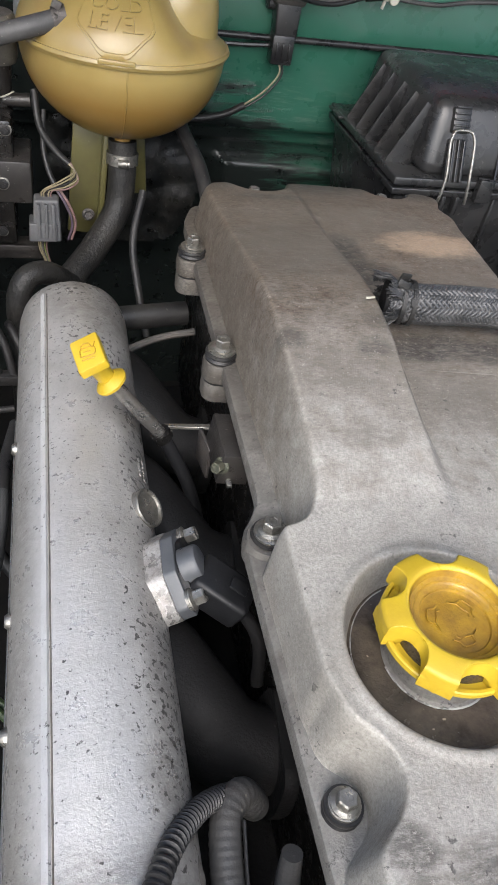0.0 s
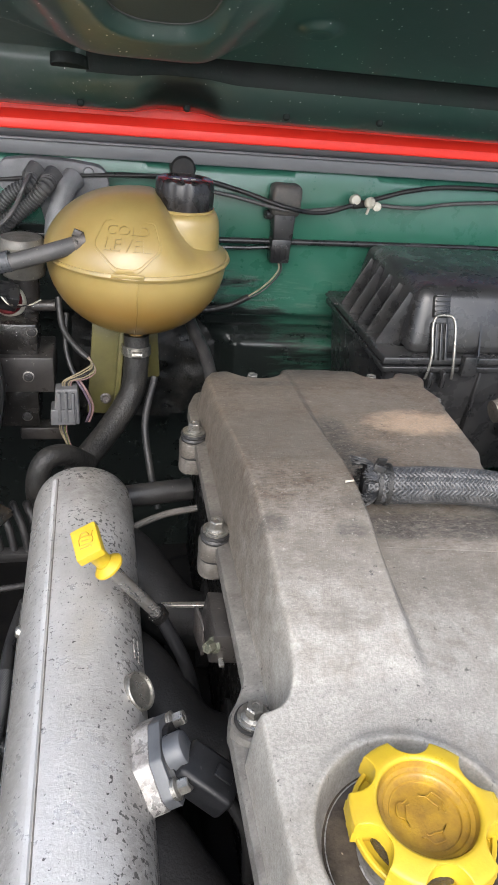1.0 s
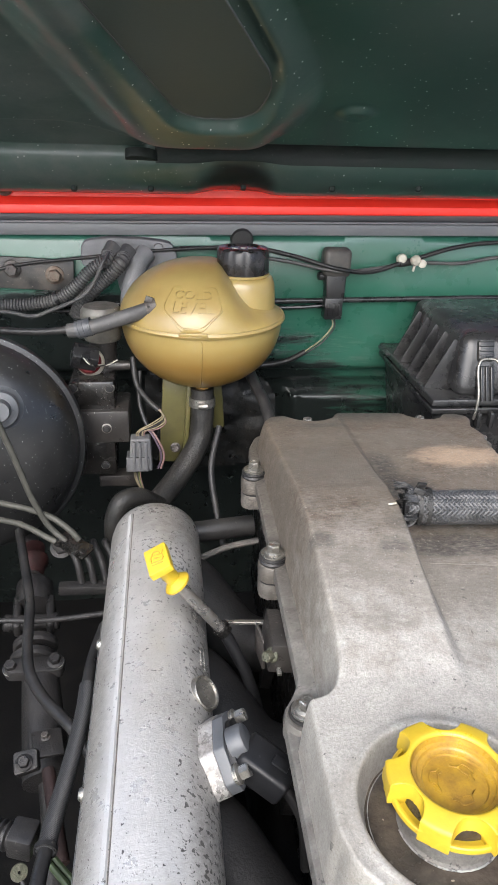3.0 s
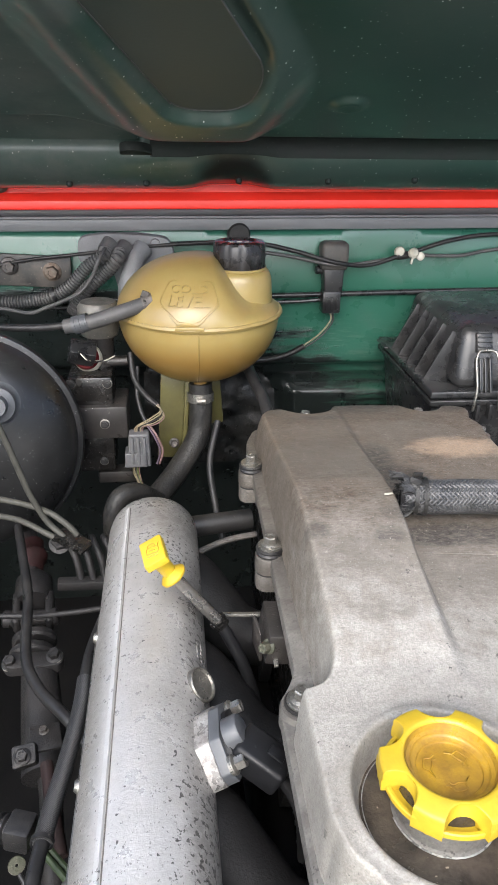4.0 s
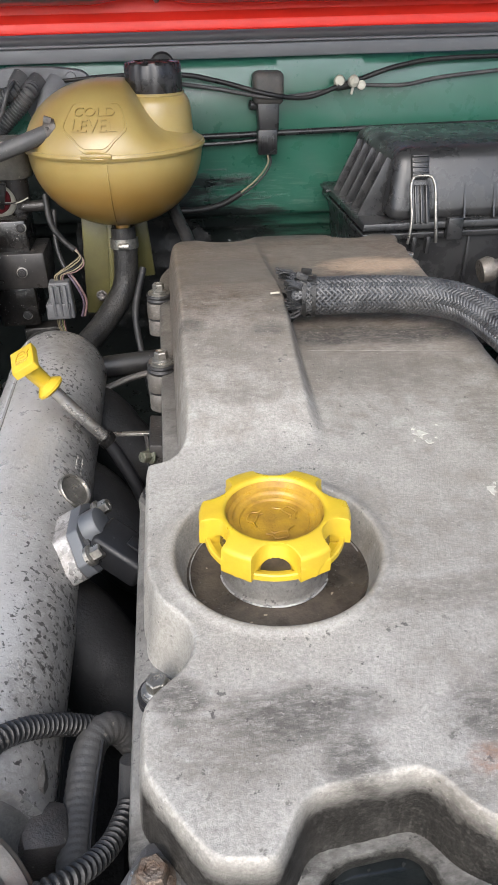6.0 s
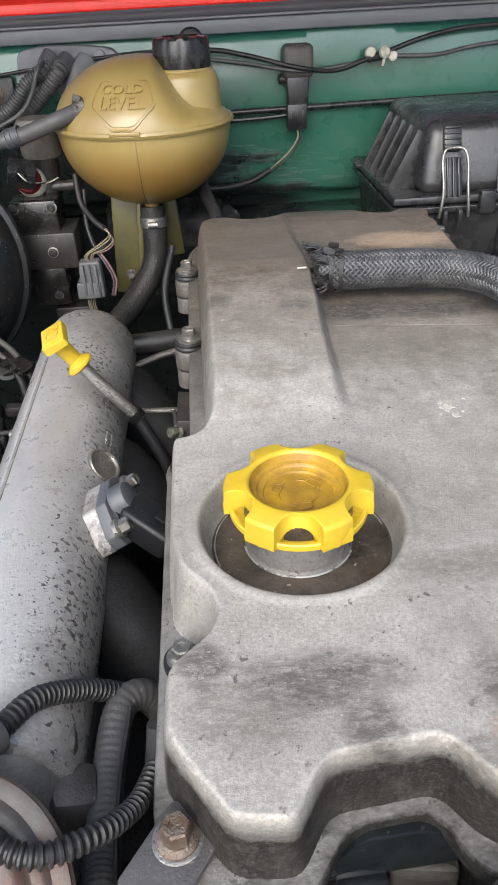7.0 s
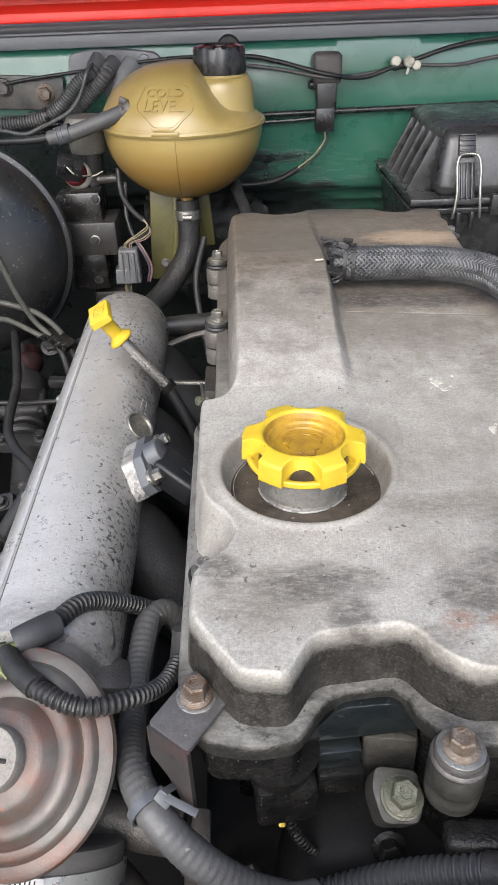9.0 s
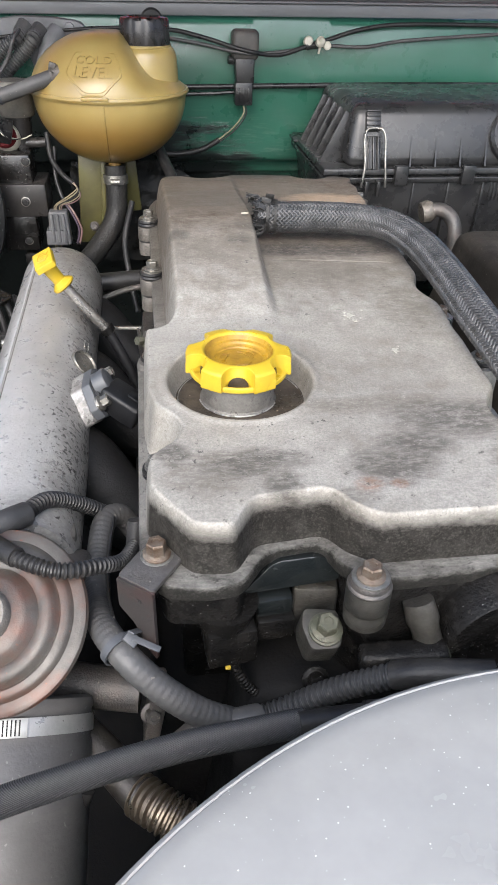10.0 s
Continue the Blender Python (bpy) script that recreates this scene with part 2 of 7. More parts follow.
# black ellipse paints in the shade of the pit in the roll
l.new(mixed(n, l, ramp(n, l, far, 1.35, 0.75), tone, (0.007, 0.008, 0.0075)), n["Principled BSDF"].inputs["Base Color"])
STUD_AND_SHADE = surface("dark_stud_and_shade", (0.008, 0.009, 0.0085), (0.012, 0.022, 0.017), 0.62, 0, 9, 300, 0.2, 0.15, (0.05, 0.048, 0.045), spec=0.25)
BONNET_GREY = surface("grey_green_overspray_paint", (0.040, 0.051, 0.045), (0.055, 0.066, 0.059), 0.45, 0, 8, 250, 0.04, 0.12, (0.05, 0.052, 0.047), 0.08, 0.0, spec=0.3)
RED = surface("bright_red_paint", (0.92, 0.040, 0.022), (0.84, 0.028, 0.016), 0.34, 0, 14, 200, 0.03, 0.12, (0.62, 0.10, 0.07), 0.08, 0.05, spec=0.35)
YELLOW = surface("yellow_plastic", (0.52, 0.365, 0.020), (0.45, 0.305, 0.017), 0.36, 0, 40, 600, 0.08, 0.10, (0.30, 0.20, 0.04))
AMBER = surface("grimy_amber_plastic", (0.40, 0.240, 0.020), (0.22, 0.118, 0.013), 0.34, 0, 70, 600, 0.15, 0.55, (0.115, 0.07, 0.022))
STEEL = surface("zinc_plated_steel", (0.34, 0.325, 0.29), (0.16, 0.15, 0.132), 0.35, 0.8, 120, 600, 0.3)
RUSTY = surface("rusty_bolt_steel", (0.105, 0.066, 0.042), (0.19, 0.165, 0.135), 0.46, 0.5, 130, 600, 0.5)
CORRODED = surface("rusty_pressed_steel", (0.095, 0.087, 0.075), (0.048, 0.041, 0.035), 0.42, 0.2, 34, 600, 0.12, 1.0, (0.100, 0.034, 0.018), 0.12)
BRACKET = surface("dark_bracket_steel", (0.060, 0.058, 0.056), (0.11, 0.095, 0.085), 0.42, 0.4, 50, 600, 0.4, 0.2)
PAD = cast_metal("flaking_bright_alloy", (0.60, 0.59, 0.57), (0.50, 0.49, 0.47), (0.22, 0.20, 0.18), 0.42, 0.35, 0.42, 0.56, 0.53, 150, 0.0)
GREY = surface("dark_grey_plastic", (0.055, 0.058, 0.063), (0.080, 0.083, 0.088), 0.42, 0, 40, 500, 0.08)
CONNECTOR = surface("dusty_grey_plastic", (0.115, 0.115, 0.120), (0.075, 0.075, 0.076), 0.5, 0, 60, 500, 0.1, 0.2)
COWL = surface("smooth_grey_cowl_plastic", (0.40, 0.392, 0.370), (0.31, 0.304, 0.288), 0.24, 0, 9, 500, 0.03, 0.0, (0.66, 0.66, 0.64), 0.08, 0.3, 300, 0.6, 0.4)
SERVO = surface("black_enamel", (0.011, 0.011, 0.011), (0.017, 0.017, 0.0165), 0.32, 0, 20, 400, 0.05, 0.25, (0.05, 0.05, 0.05), 0.08, 0.0, 260, 0.5, 0.7)
BLOCK = surface("black_painted_casting", (0.034, 0.031, 0.028), (0.020, 0.018, 0.017), 0.36, 0.1, 45, 500, 0.25, 0.35, (0.085, 0.075, 0.066), flecks=300, fleck_share=0.15)
SPECKLED = surface("speckled_black_casting", (0.010, 0.0095, 0.009), (0.020, 0.018, 0.016), 0.22, 0.1, 55, 300, 0.25, 0.16, (0.075, 0.062, 0.052), flecks=330, fleck_share=0.30, spec=0.7)
SHAFT = surface("greasy_shaft_steel", (0.017, 0.0165, 0.0165), (0.027, 0.0255, 0.025), 0.40, 0.0, 30, 500, 0.4, 0.3, (0.045, 0.038, 0.034), spec=0.28)
WHITE = surface("pale_plastic", (0.50, 0.48, 0.40), (0.36, 0.33, 0.26), 0.5, 0, 80, 400, 0.1)
WIRE_YG = surface("yellow_green_wire", (0.150, 0.165, 0.055), (0.125, 0.145, 0.05), 0.45, 0, 60, 400, 0.05)
WIRE_TAN = surface("tan_wire", (0.25, 0.21, 0.13), (0.18, 0.15, 0.095), 0.5, 0, 60, 400, 0.05)
WIRE_PINK = surface("pink_wire", (0.21, 0.125, 0.12), (0.15, 0.09, 0.085), 0.5, 0, 60, 400, 0.05)
REDCAP = surface("red_plastic", (0.10, 0.013, 0.015), (0.075, 0.010, 0.012), 0.6, 0, 60, 400, 0.05, spec=0.12)
GREEN_WIRE = surface("faded_green_wire", (0.045, 0.065, 0.026), (0.03, 0.044, 0.02), 0.5, 0, 60, 400, 0.1)
BROWN = surface("brown_heat_shield", (0.024, 0.021, 0.018), (0.016, 0.014, 0.012), 0.5, 0.2, 20, 400, 0.2, 0.2)
GROUND = surface("pale_bounce_ground", (0.60, 0.588, 0.56), (0.53, 0.518, 0.49), 0.9, 0, 3, 60, 0.4)
SEAL = surface("seal_rubber_grey", (0.125, 0.128, 0.134), (0.15, 0.152, 0.157), 0.42, 0, 12, 400, 0.08, 0.05)

m, n, l, p = nodes_of("tarred_green_paint")
v = places(n)
sep = n.new("ShaderNodeSeparateXYZ")
l.new(v, sep.inputs[0])
stretch = n.new("ShaderNodeMapping")
stretch.inputs["Scale"].default_value = (0.35, 1.0, 2.6)
l.new(v, stretch.inputs[0])
smear = noise_tex(n, l, 30, 9, 0.76, stretch.outputs[0])
# tar smears; the black also thickens downwards and at the far left
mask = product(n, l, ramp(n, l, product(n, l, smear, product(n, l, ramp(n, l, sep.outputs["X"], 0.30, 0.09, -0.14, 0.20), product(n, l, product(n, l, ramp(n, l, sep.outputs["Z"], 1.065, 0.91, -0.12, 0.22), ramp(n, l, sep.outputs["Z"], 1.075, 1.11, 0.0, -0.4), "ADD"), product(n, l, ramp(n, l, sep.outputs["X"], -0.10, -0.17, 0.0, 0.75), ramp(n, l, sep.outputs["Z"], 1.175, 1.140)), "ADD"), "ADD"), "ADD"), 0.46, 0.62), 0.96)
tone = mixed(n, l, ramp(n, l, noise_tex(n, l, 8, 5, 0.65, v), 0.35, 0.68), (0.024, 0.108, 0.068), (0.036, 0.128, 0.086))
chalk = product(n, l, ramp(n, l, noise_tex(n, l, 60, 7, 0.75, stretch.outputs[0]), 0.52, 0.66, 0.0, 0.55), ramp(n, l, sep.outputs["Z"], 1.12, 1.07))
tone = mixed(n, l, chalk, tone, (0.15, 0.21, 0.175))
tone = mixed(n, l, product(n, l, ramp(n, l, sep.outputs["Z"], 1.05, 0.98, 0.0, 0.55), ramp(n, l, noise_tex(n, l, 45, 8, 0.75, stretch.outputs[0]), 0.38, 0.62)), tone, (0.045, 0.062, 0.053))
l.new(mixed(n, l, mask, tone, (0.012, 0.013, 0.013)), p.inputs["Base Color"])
l.new(ramp(n, l, noise_tex(n, l, 30, 5, 0.6, v), 0.3, 0.7, 0.22, 0.42), p.inputs["Roughness"])
p.inputs["Coat Weight"].default_value = 0.5
p.inputs["Coat Roughness"].default_value = 0.15
bumped(n, l, p, product(n, l, mask, noise_tex(n, l, 70, 6, 0.7, v), "MULTIPLY"), 0.5, 0.003)
TARRED = m
CHALKY_RUBBER = surface("chalky_grey_rubber", (0.185, 0.187, 0.192), (0.135, 0.136, 0.140), 0.55, 0, 30, 400, 0.3, 0.3, (0.20, 0.195, 0.185))
BRASS_GREY = surface("dull_brake_line", (0.066, 0.064, 0.054), (0.042, 0.041, 0.035), 0.45, 0.0, 60, 500, 0.15, 0.2, (0.06, 0.056, 0.046), spec=0.18)
CLAMP = surface("bright_clamp_steel", (0.50, 0.49, 0.465), (0.40, 0.39, 0.37), 0.36, 0.5, 90, 600, 0.1)
HOSE_GREY = surface("faded_grey_hose", (0.118, 0.112, 0.107), (0.082, 0.078, 0.075), 0.5, 0, 18, 400, 0.15, 0.2, (0.22, 0.21, 0.20))
SOOTY = surface("dull_black_plastic", (0.006, 0.0062, 0.0068), (0.012, 0.012, 0.013), 0.45, 0, 40, 500, 0.1, 0.08, (0.08, 0.08, 0.08), spec=0.3)
TAUPE = surface("dirty_clear_plastic", (0.125, 0.118, 0.10), (0.075, 0.07, 0.06), 0.4, 0, 50, 500, 0.15, 0.3)
MOSSY = surface("mossy_corroded_bolt", (0.10, 0.095, 0.07), (0.045, 0.052, 0.03), 0.5, 0.2, 150, 600, 0.6, 0.3, (0.17, 0.16, 0.125))
DUSTY = surface("dusty_black_plastic", (0.028, 0.028, 0.029), (0.07, 0.064, 0.055), 0.5, 0, 45, 600, 0.15, 0.45, (0.20, 0.17, 0.135))

m, n, l, p = nodes_of("aged_tank_plastic")
v = places(n)
tone = noise_tex(n, l, 9, 5, 0.6, v)
sep = n.new("ShaderNodeSeparateXYZ")
l.new(v, sep.inputs[0])
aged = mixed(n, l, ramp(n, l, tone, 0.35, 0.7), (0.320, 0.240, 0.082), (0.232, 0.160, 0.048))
# lower half's shade painted in with a rusty coolant tint, up to its level
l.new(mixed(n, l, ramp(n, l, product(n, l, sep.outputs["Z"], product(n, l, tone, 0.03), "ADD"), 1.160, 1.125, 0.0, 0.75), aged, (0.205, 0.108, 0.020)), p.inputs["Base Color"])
p.inputs["Roughness"].default_value = 0.36
p.inputs["Coat Weight"].default_value = 0.4
p.inputs["Coat Roughness"].default_value = 0.2
p.inputs["Subsurface Weight"].default_value = 0.12
p.inputs["Subsurface Radius"].default_value = (0.02, 0.012, 0.005)
p.inputs["Subsurface Scale"].default_value = 0.5
bumped(n, l, p, noise_tex(n, l, 200, 3, 0.5, v), 0.06)
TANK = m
TANK_STRAP = surface("aged_translucent_plastic", (0.110, 0.100, 0.034), (0.070, 0.062, 0.022), 0.4, 0, 20, 300, 0.1, 0.3, (0.09, 0.08, 0.05))


def woven(name, a, b, scale):
    m, n, l, p = nodes_of(name)
    v = places(n)
    w = n.new("ShaderNodeTexWave")
    w.bands_direction = "DIAGONAL"
    w.inputs["Scale"].default_value, w.inputs["Distortion"].default_value = scale, 1.5
    l.new(v, w.inputs["Vector"])
    weave = product(n, l, w.outputs["Fac"], ramp(n, l, noise_tex(n, l, scale * 1.3, 2, 0.5, v), 0.3, 0.6, 0.55, 1.0))
    l.new(mixed(n, l, weave, a, tuple(c * 1.5 for c in b)), p.inputs["Base Color"])
    p.inputs["Roughness"].default_value = 0.5
    bumped(n, l, p, weave, 0.7, 0.001)
    return m


SLEEVE = woven("fine_woven_sleeve", (0.017, 0.017, 0.0175), (0.050, 0.050, 0.051), 400)


# ---- building helpers ----
def thing(name, at, label, category, group="", kind=""):
    ob = new(name)
    ob.location = at
    return tagged(ob, label, category, group, kind)


def part(name, bm, material, parent=None, label="", smooth=True, sharp=40):
    me = bpy.data.meshes.new(name)
    bmesh.ops.recalc_face_normals(bm, faces=bm.faces)
    bm.to_mesh(me)
    bm.free()
    if smooth:
        me.shade_smooth()
        me.set_sharp_from_angle(angle=radians(sharp))
    me.materials.append(material)
    ob = new(name, me)
    if parent is not None:
        ob.parent = parent
        if parent.type == "EMPTY":
            ob.matrix_parent_inverse = Matrix.Translation(-parent.location)
    return tagged(ob, label)


def add(bm, piece, m=None):
    if m is not None:
        piece.transform(m)
    me = bpy.data.meshes.new("piece")
    piece.to_mesh(me)
    piece.free()
    bm.from_mesh(me)
    bpy.data.meshes.remove(me)
    return bm


def box(size, bevel=0.0, m=None, segments=2):
    bm = bmesh.new()
    bmesh.ops.create_cube(bm, size=1.0, matrix=Matrix.Diagonal((*size, 1)))
    if bevel:
        bmesh.ops.bevel(bm, geom=bm.edges[:], offset=bevel, segments=segments, affect="EDGES", profile=0.5)
    if m is not None:
        bm.transform(m)
    return bm


def lathe(profile, steps=48, m=None, radius=None):
    """Turns (r, z) points about z. radius: a function of (angle, r, z) that gives the true radius."""
    bm = bmesh.new()
    rings = []
    for r, z in profile:
        if r < 1e-6:
            rings.append([bm.verts.new((0, 0, z))])
            continue
        ring = []
        for k in range(steps):
            a = 2 * math.pi * k / steps
            q = radius(a, r, z) if radius else r
            ring.append(bm.verts.new((q * math.cos(a), q * math.sin(a), z)))
        rings.append(ring)
    for a, b in zip(rings, rings[1:]):
        for k in range(steps):
            j = (k + 1) % steps
            if len(a) == 1 and len(b) == 1:
                continue
            if len(a) == 1:
                bm.faces.new((a[0], b[k], b[j]))
            elif len(b) == 1:
                bm.faces.new((a[k], a[j], b[0]))
            else:
                bm.faces.new((a[k], a[j], b[j], b[k]))
    closed = profile[0] == profile[-1]
    for ring in (rings[0], rings[-1]):
        if len(ring) > 2 and not closed:
            bm.faces.new(ring)
    if closed:
        bmesh.ops.remove_doubles(bm, verts=rings[0] + rings[-1], dist=1e-7)
    if m is not None:
        bm.transform(m)
    return bm


def aim(at, way, spin=0.0):
    """A pose at a place whose z axis runs along way."""
    return Matrix.Translation(at) @ Vector(way).to_track_quat("Z", "Y").to_matrix().to_4x4() @ Matrix.Rotation(spin, 4, "Z")


def spline(points, step=0.004):
    """Points at even steps along a smooth curve through the given ones."""
    pts = [Vector(q) for q in points]
    pts = [2 * pts[0] - pts[1]] + pts + [2 * pts[-1] - pts[-2]]
    dense = []
    for a, b, c, d in zip(pts, pts[1:], pts[2:], pts[3:]):
        for k in range(24):
            t = k / 24
            dense.append(0.5 * (2 * b + (c - a) * t + (2 * a - 5 * b + 4 * c - d) * t * t + (3 * b - a - 3 * c + d) * t ** 3))
    dense.append(pts[-2])
    out, left = [dense[0]], step
    for a, b in zip(dense, dense[1:]):
        length = (b - a).length
        while length > 0 and left <= length:
            out.append(a + (b - a) * (left / length))
            left += step
        left -= length
    if (out[-1] - dense[-1]).length > step * 0.3:
        out.append(dense[-1])
    return out


def frames_along(line):
    """At each point of a line: the point, two directions across it and its tangent."""
    out, side = [], None
    for k, q in enumerate(line):
        t = (line[min(k + 1, len(line) - 1)] - line[max(k - 1, 0)]).normalized()
        if side is None:
            side = t.cross(Vector((0, 0, 1)) if abs(t.z) < 0.9 else Vector((1, 0, 0)))
        side = (side - t * side.dot(t)).normalized()
        out.append((q, side, t.cross(side), t))
    return out


def pipe(points, r, steps=14, step=0.005, ribs=0.0, depth=0.0, taper=None):
    """A round hose along a smooth line. ribs: the pitch of its corrugations, depth their depth."""
    line = spline(points, min(step, ribs / 4) if ribs else step)
    bm, rings = bmesh.new(), []
    for k, (q, a, b, _) in enumerate(frames_along(line)):
        rr = r if taper is None else r * (taper[0] + (taper[1] - taper[0]) * k / max(1, len(line) - 1))
        if ribs:
            rr += depth * (1 if (k // 2) % 2 else -1) * 0.5
        rings.append([bm.verts.new(q + rr * (math.cos(2 * math.pi * j / steps) * a + math.sin(2 * math.pi * j / steps) * b)) for j in range(steps)])
    for a, b in zip(rings, rings[1:]):
        for j in range(steps):
            bm.faces.new((a[j], a[(j + 1) % steps], b[(j + 1) % steps], b[j]))
    bm.faces.new(rings[0])
    bm.faces.new(rings[-1])
    return bm


def band(at, way, r, width, thick):
    """A flat ring round a hose."""
    return lathe([(r, -width / 2), (r + thick, -width / 2), (r + thick, width / 2), (r, width / 2), (r, -width / 2)], 32, aim(at, way))


def rounded(points, radius, steps=5):
    """A closed outline with rounded corners."""
    out, count = [], len(points)
    for k in range(count):
        a, b, c = (Vector(points[(k + d) % count]) for d in (-1, 0, 1))
        r = min(radius, 0.45 * (a - b).length, 0.45 * (c - b).length)
        p0, p1 = b + (a - b).normalized() * r, b + (c - b).normalized() * r
        for s in range(steps + 1):
            t = s / steps
            out.append(tuple((1 - t) ** 2 * p0 + 2 * t * (1 - t) * b + t * t * p1))
    return out


def slab(outline, low, high, bevel=0.0, m=None):
    """An outline in x and y, raised from low to high."""
    bm = bmesh.new()
    f = bm.faces.new([bm.verts.new((x, y, low)) for x, y in outline])
    ext = bmesh.ops.extrude_face_region(bm, geom=[f])
    vs = [e for e in ext["geom"] if isinstance(e, bmesh.types.BMVert)]
    bmesh.ops.translate(bm, verts=vs, vec=(0, 0, high - low))
    if bevel:
        rim = [e for e in bm.edges if all(abs(q.co.z - high) < 1e-7 for q in e.verts)]
        bmesh.ops.bevel(bm, geom=rim, offset=bevel, segments=2, affect="EDGES", profile=0.5)
    if m is not None:
        bm.transform(m)
    return bm


def grid_mesh(points, keep=None):
    """A sheet from an array of places [row, column, 3]; keep: which vertices stay."""
    rows, cols = points.shape[:2]
    index = np.arange(rows * cols).reshape(rows, cols)
    quads = np.stack([index[:-1, :-1], index[:-1, 1:], index[1:, 1:], index[1:, :-1]], -1).reshape(-1, 4)
    if keep is not None:
        quads = quads[keep.ravel()[quads].all(1)]
    used = np.unique(quads)
    renumber = np.zeros(rows * cols, int)
    renumber[used] = np.arange(len(used))
    me = bpy.data.meshes.new("sheet")
    me.from_pydata(points.reshape(-1, 3)[used].tolist(), [], renumber[quads].tolist())
    bm = bmesh.new()
    bm.from_mesh(me)
    bpy.data.meshes.remove(me)
    return bm


def inside(outline, x, y):
    """Signed distance to an outline, positive inside."""
    pts = np.array(outline)
    best, odd = np.full(x.shape, 1e9), np.zeros(x.shape, bool)
    for (ax, ay), (bx, by) in zip(pts, np.roll(pts, -1, 0)):
        dx, dy = bx - ax, by - ay
        k = np.clip(((x - ax) * dx + (y - ay) * dy) / (dx * dx + dy * dy + 1e-15), 0, 1)
        best = np.minimum(best, np.hypot(x - ax - k * dx, y - ay - k * dy))
        cross = (ay > y) != (by > y)
        with np.errstate(divide="ignore", invalid="ignore"):
            odd ^= cross & (x < (bx - ax) * (y - ay) / (by - ay + 1e-15) + ax)
    return np.where(odd, best, -best)


def smooth(t):
    t = np.clip(t, 0, 1)
    return t * t * (3 - 2 * t)


def hex_head(at, r, h, way=(0, 0, 1), spin=0.2):
    bm = lathe([(0, h * 0.1), (r, h * 0.1), (r, h * 0.9), (r * 0.86, h), (r * 0.5, h), (r * 0.45, h * 0.93), (0, h * 0.93)], 6, aim(at, way, spin))
    return add(bm, lathe([(0, 0), (r * 1.38, 0), (r * 1.38, h * 0.12), (r * 1.0, h * 0.26), (0, h * 0.26)], 24, aim(at, way)))


def bolt(parent, at, r=0.0075, h=0.009, material=STEEL, way=(0, 0, 1), washer=0.0, grommet=0.0, drop=0.0, name="bolt", spin=0.2):
    """A hexagon bolt on its washer and rubber grommet."""
    w = Vector(way).normalized()
    b = part(name, hex_head(Vector(at) - w * h * 0.3, r, h * 1.3, way, spin), material, parent, "flanged hexagon bolt head", True, 25)
    if washer:
        part("washer", lathe([(r * 0.6, -0.0022), (washer, -0.0022), (washer, -0.0004), (washer - 0.001, 0), (r * 0.6, 0)], 32, aim(Vector(at) - w * h * 0.3, way)), material if material is MOSSY else STEEL, b, "dull steel washer")
    if grommet:
        part("grommet", lathe([(0, -drop), (grommet, -drop), (grommet * 1.04, -drop * 0.75), (grommet * 0.93, -drop * 0.5), (grommet * 1.04, -drop * 0.25), (grommet, 0), (0, 0)], 32,
                              aim(Vector(at) - w * (h * 0.3 + 0.0022), way)), RUBBER, b, "black rubber grommet")
    return b


# ---- setting ----
def plain(name, bm, material, label, category, sharp=40):
    return tagged(part(name, bm, material, None, label, True, sharp), label, category, "", "structure")


# unseen ground, made pale so that it lights the bonnet from below
ground_sheet = bmesh.new()
bmesh.ops.create_grid(ground_sheet, x_segments=8, y_segments=8, size=400)
plain("ground", ground_sheet, GROUND, "unseen ground under the vehicle, paled to bounce light up", "ground")
# added floor that closes the bay, so its depth stays dark
plain("bay_floor", box((1.5, 2.2, 0.03), 0, pose(0, 0.45, 0.42)), DARK, "unseen black floor added to keep the bay's depth dark", "floor")
for name, x in (("wall_west", -0.66), ("wall_east", 0.78)):
    plain(name, box((0.03, 2.0, 0.66), 0.006, pose(x, 0.25, 0.75)), GREEN, "green painted inner wing panel", "wall")
    plain("wing_top", box((0.16, 2.1, 0.02), 0.008, pose(x + math.copysign(0.08, x), 0.25, 1.09)), GREEN, "green painted wing top", "wing")
plain("wall_south", box((1.5, 0.03, 0.55), 0.006, pose(0.05, -0.62, 0.70)), BLACK, "black front panel of the engine bay", "wall")

# bulkhead: upper panel, rolled step, lower panel
profile = [(1.150, 1.262), (1.118, 1.256), (1.112, 1.240), (1.112, 1.160), (1.116, 1.100), (1.120, 1.040), (1.123, 1.020), (1.126, 1.013), (1.140, 1.009), (1.146, 1.003), (1.148, 0.990), (1.151, 0.985), (1.164, 0.982), (1.170, 0.974),
           (1.174, 0.964), (1.176, 0.956), (1.178, 0.948), (1.180, 0.940), (1.182, 0.932), (1.184, 0.924), (1.186, 0.914), (1.188, 0.900), (1.190, 0.88), (1.22, 0.43)]
xs = np.linspace(-0.65, 0.77, 143)
pts = np.zeros((len(profile), len(xs), 3))
for k, (y, z) in enumerate(profile):
    pts[k, :, 0], pts[k, :, 1], pts[k, :, 2] = xs, y + 0.0015 * np.sin(xs * 17 + k), z
for k in range(14, 23):
    pts[k, :, 1] -= 0.030 * smooth((xs - 0.122) / 0.022) * smooth((0.957 - pts[k, :, 2]) / 0.012)
bulk = grid_mesh(pts[:5])
bmesh.ops.solidify(bulk, geom=bulk.faces[:], thickness=-0.004)
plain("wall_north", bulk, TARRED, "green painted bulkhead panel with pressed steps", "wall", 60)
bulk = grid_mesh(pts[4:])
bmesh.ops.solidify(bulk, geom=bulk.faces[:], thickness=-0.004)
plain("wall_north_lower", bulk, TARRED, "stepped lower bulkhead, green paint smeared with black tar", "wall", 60)
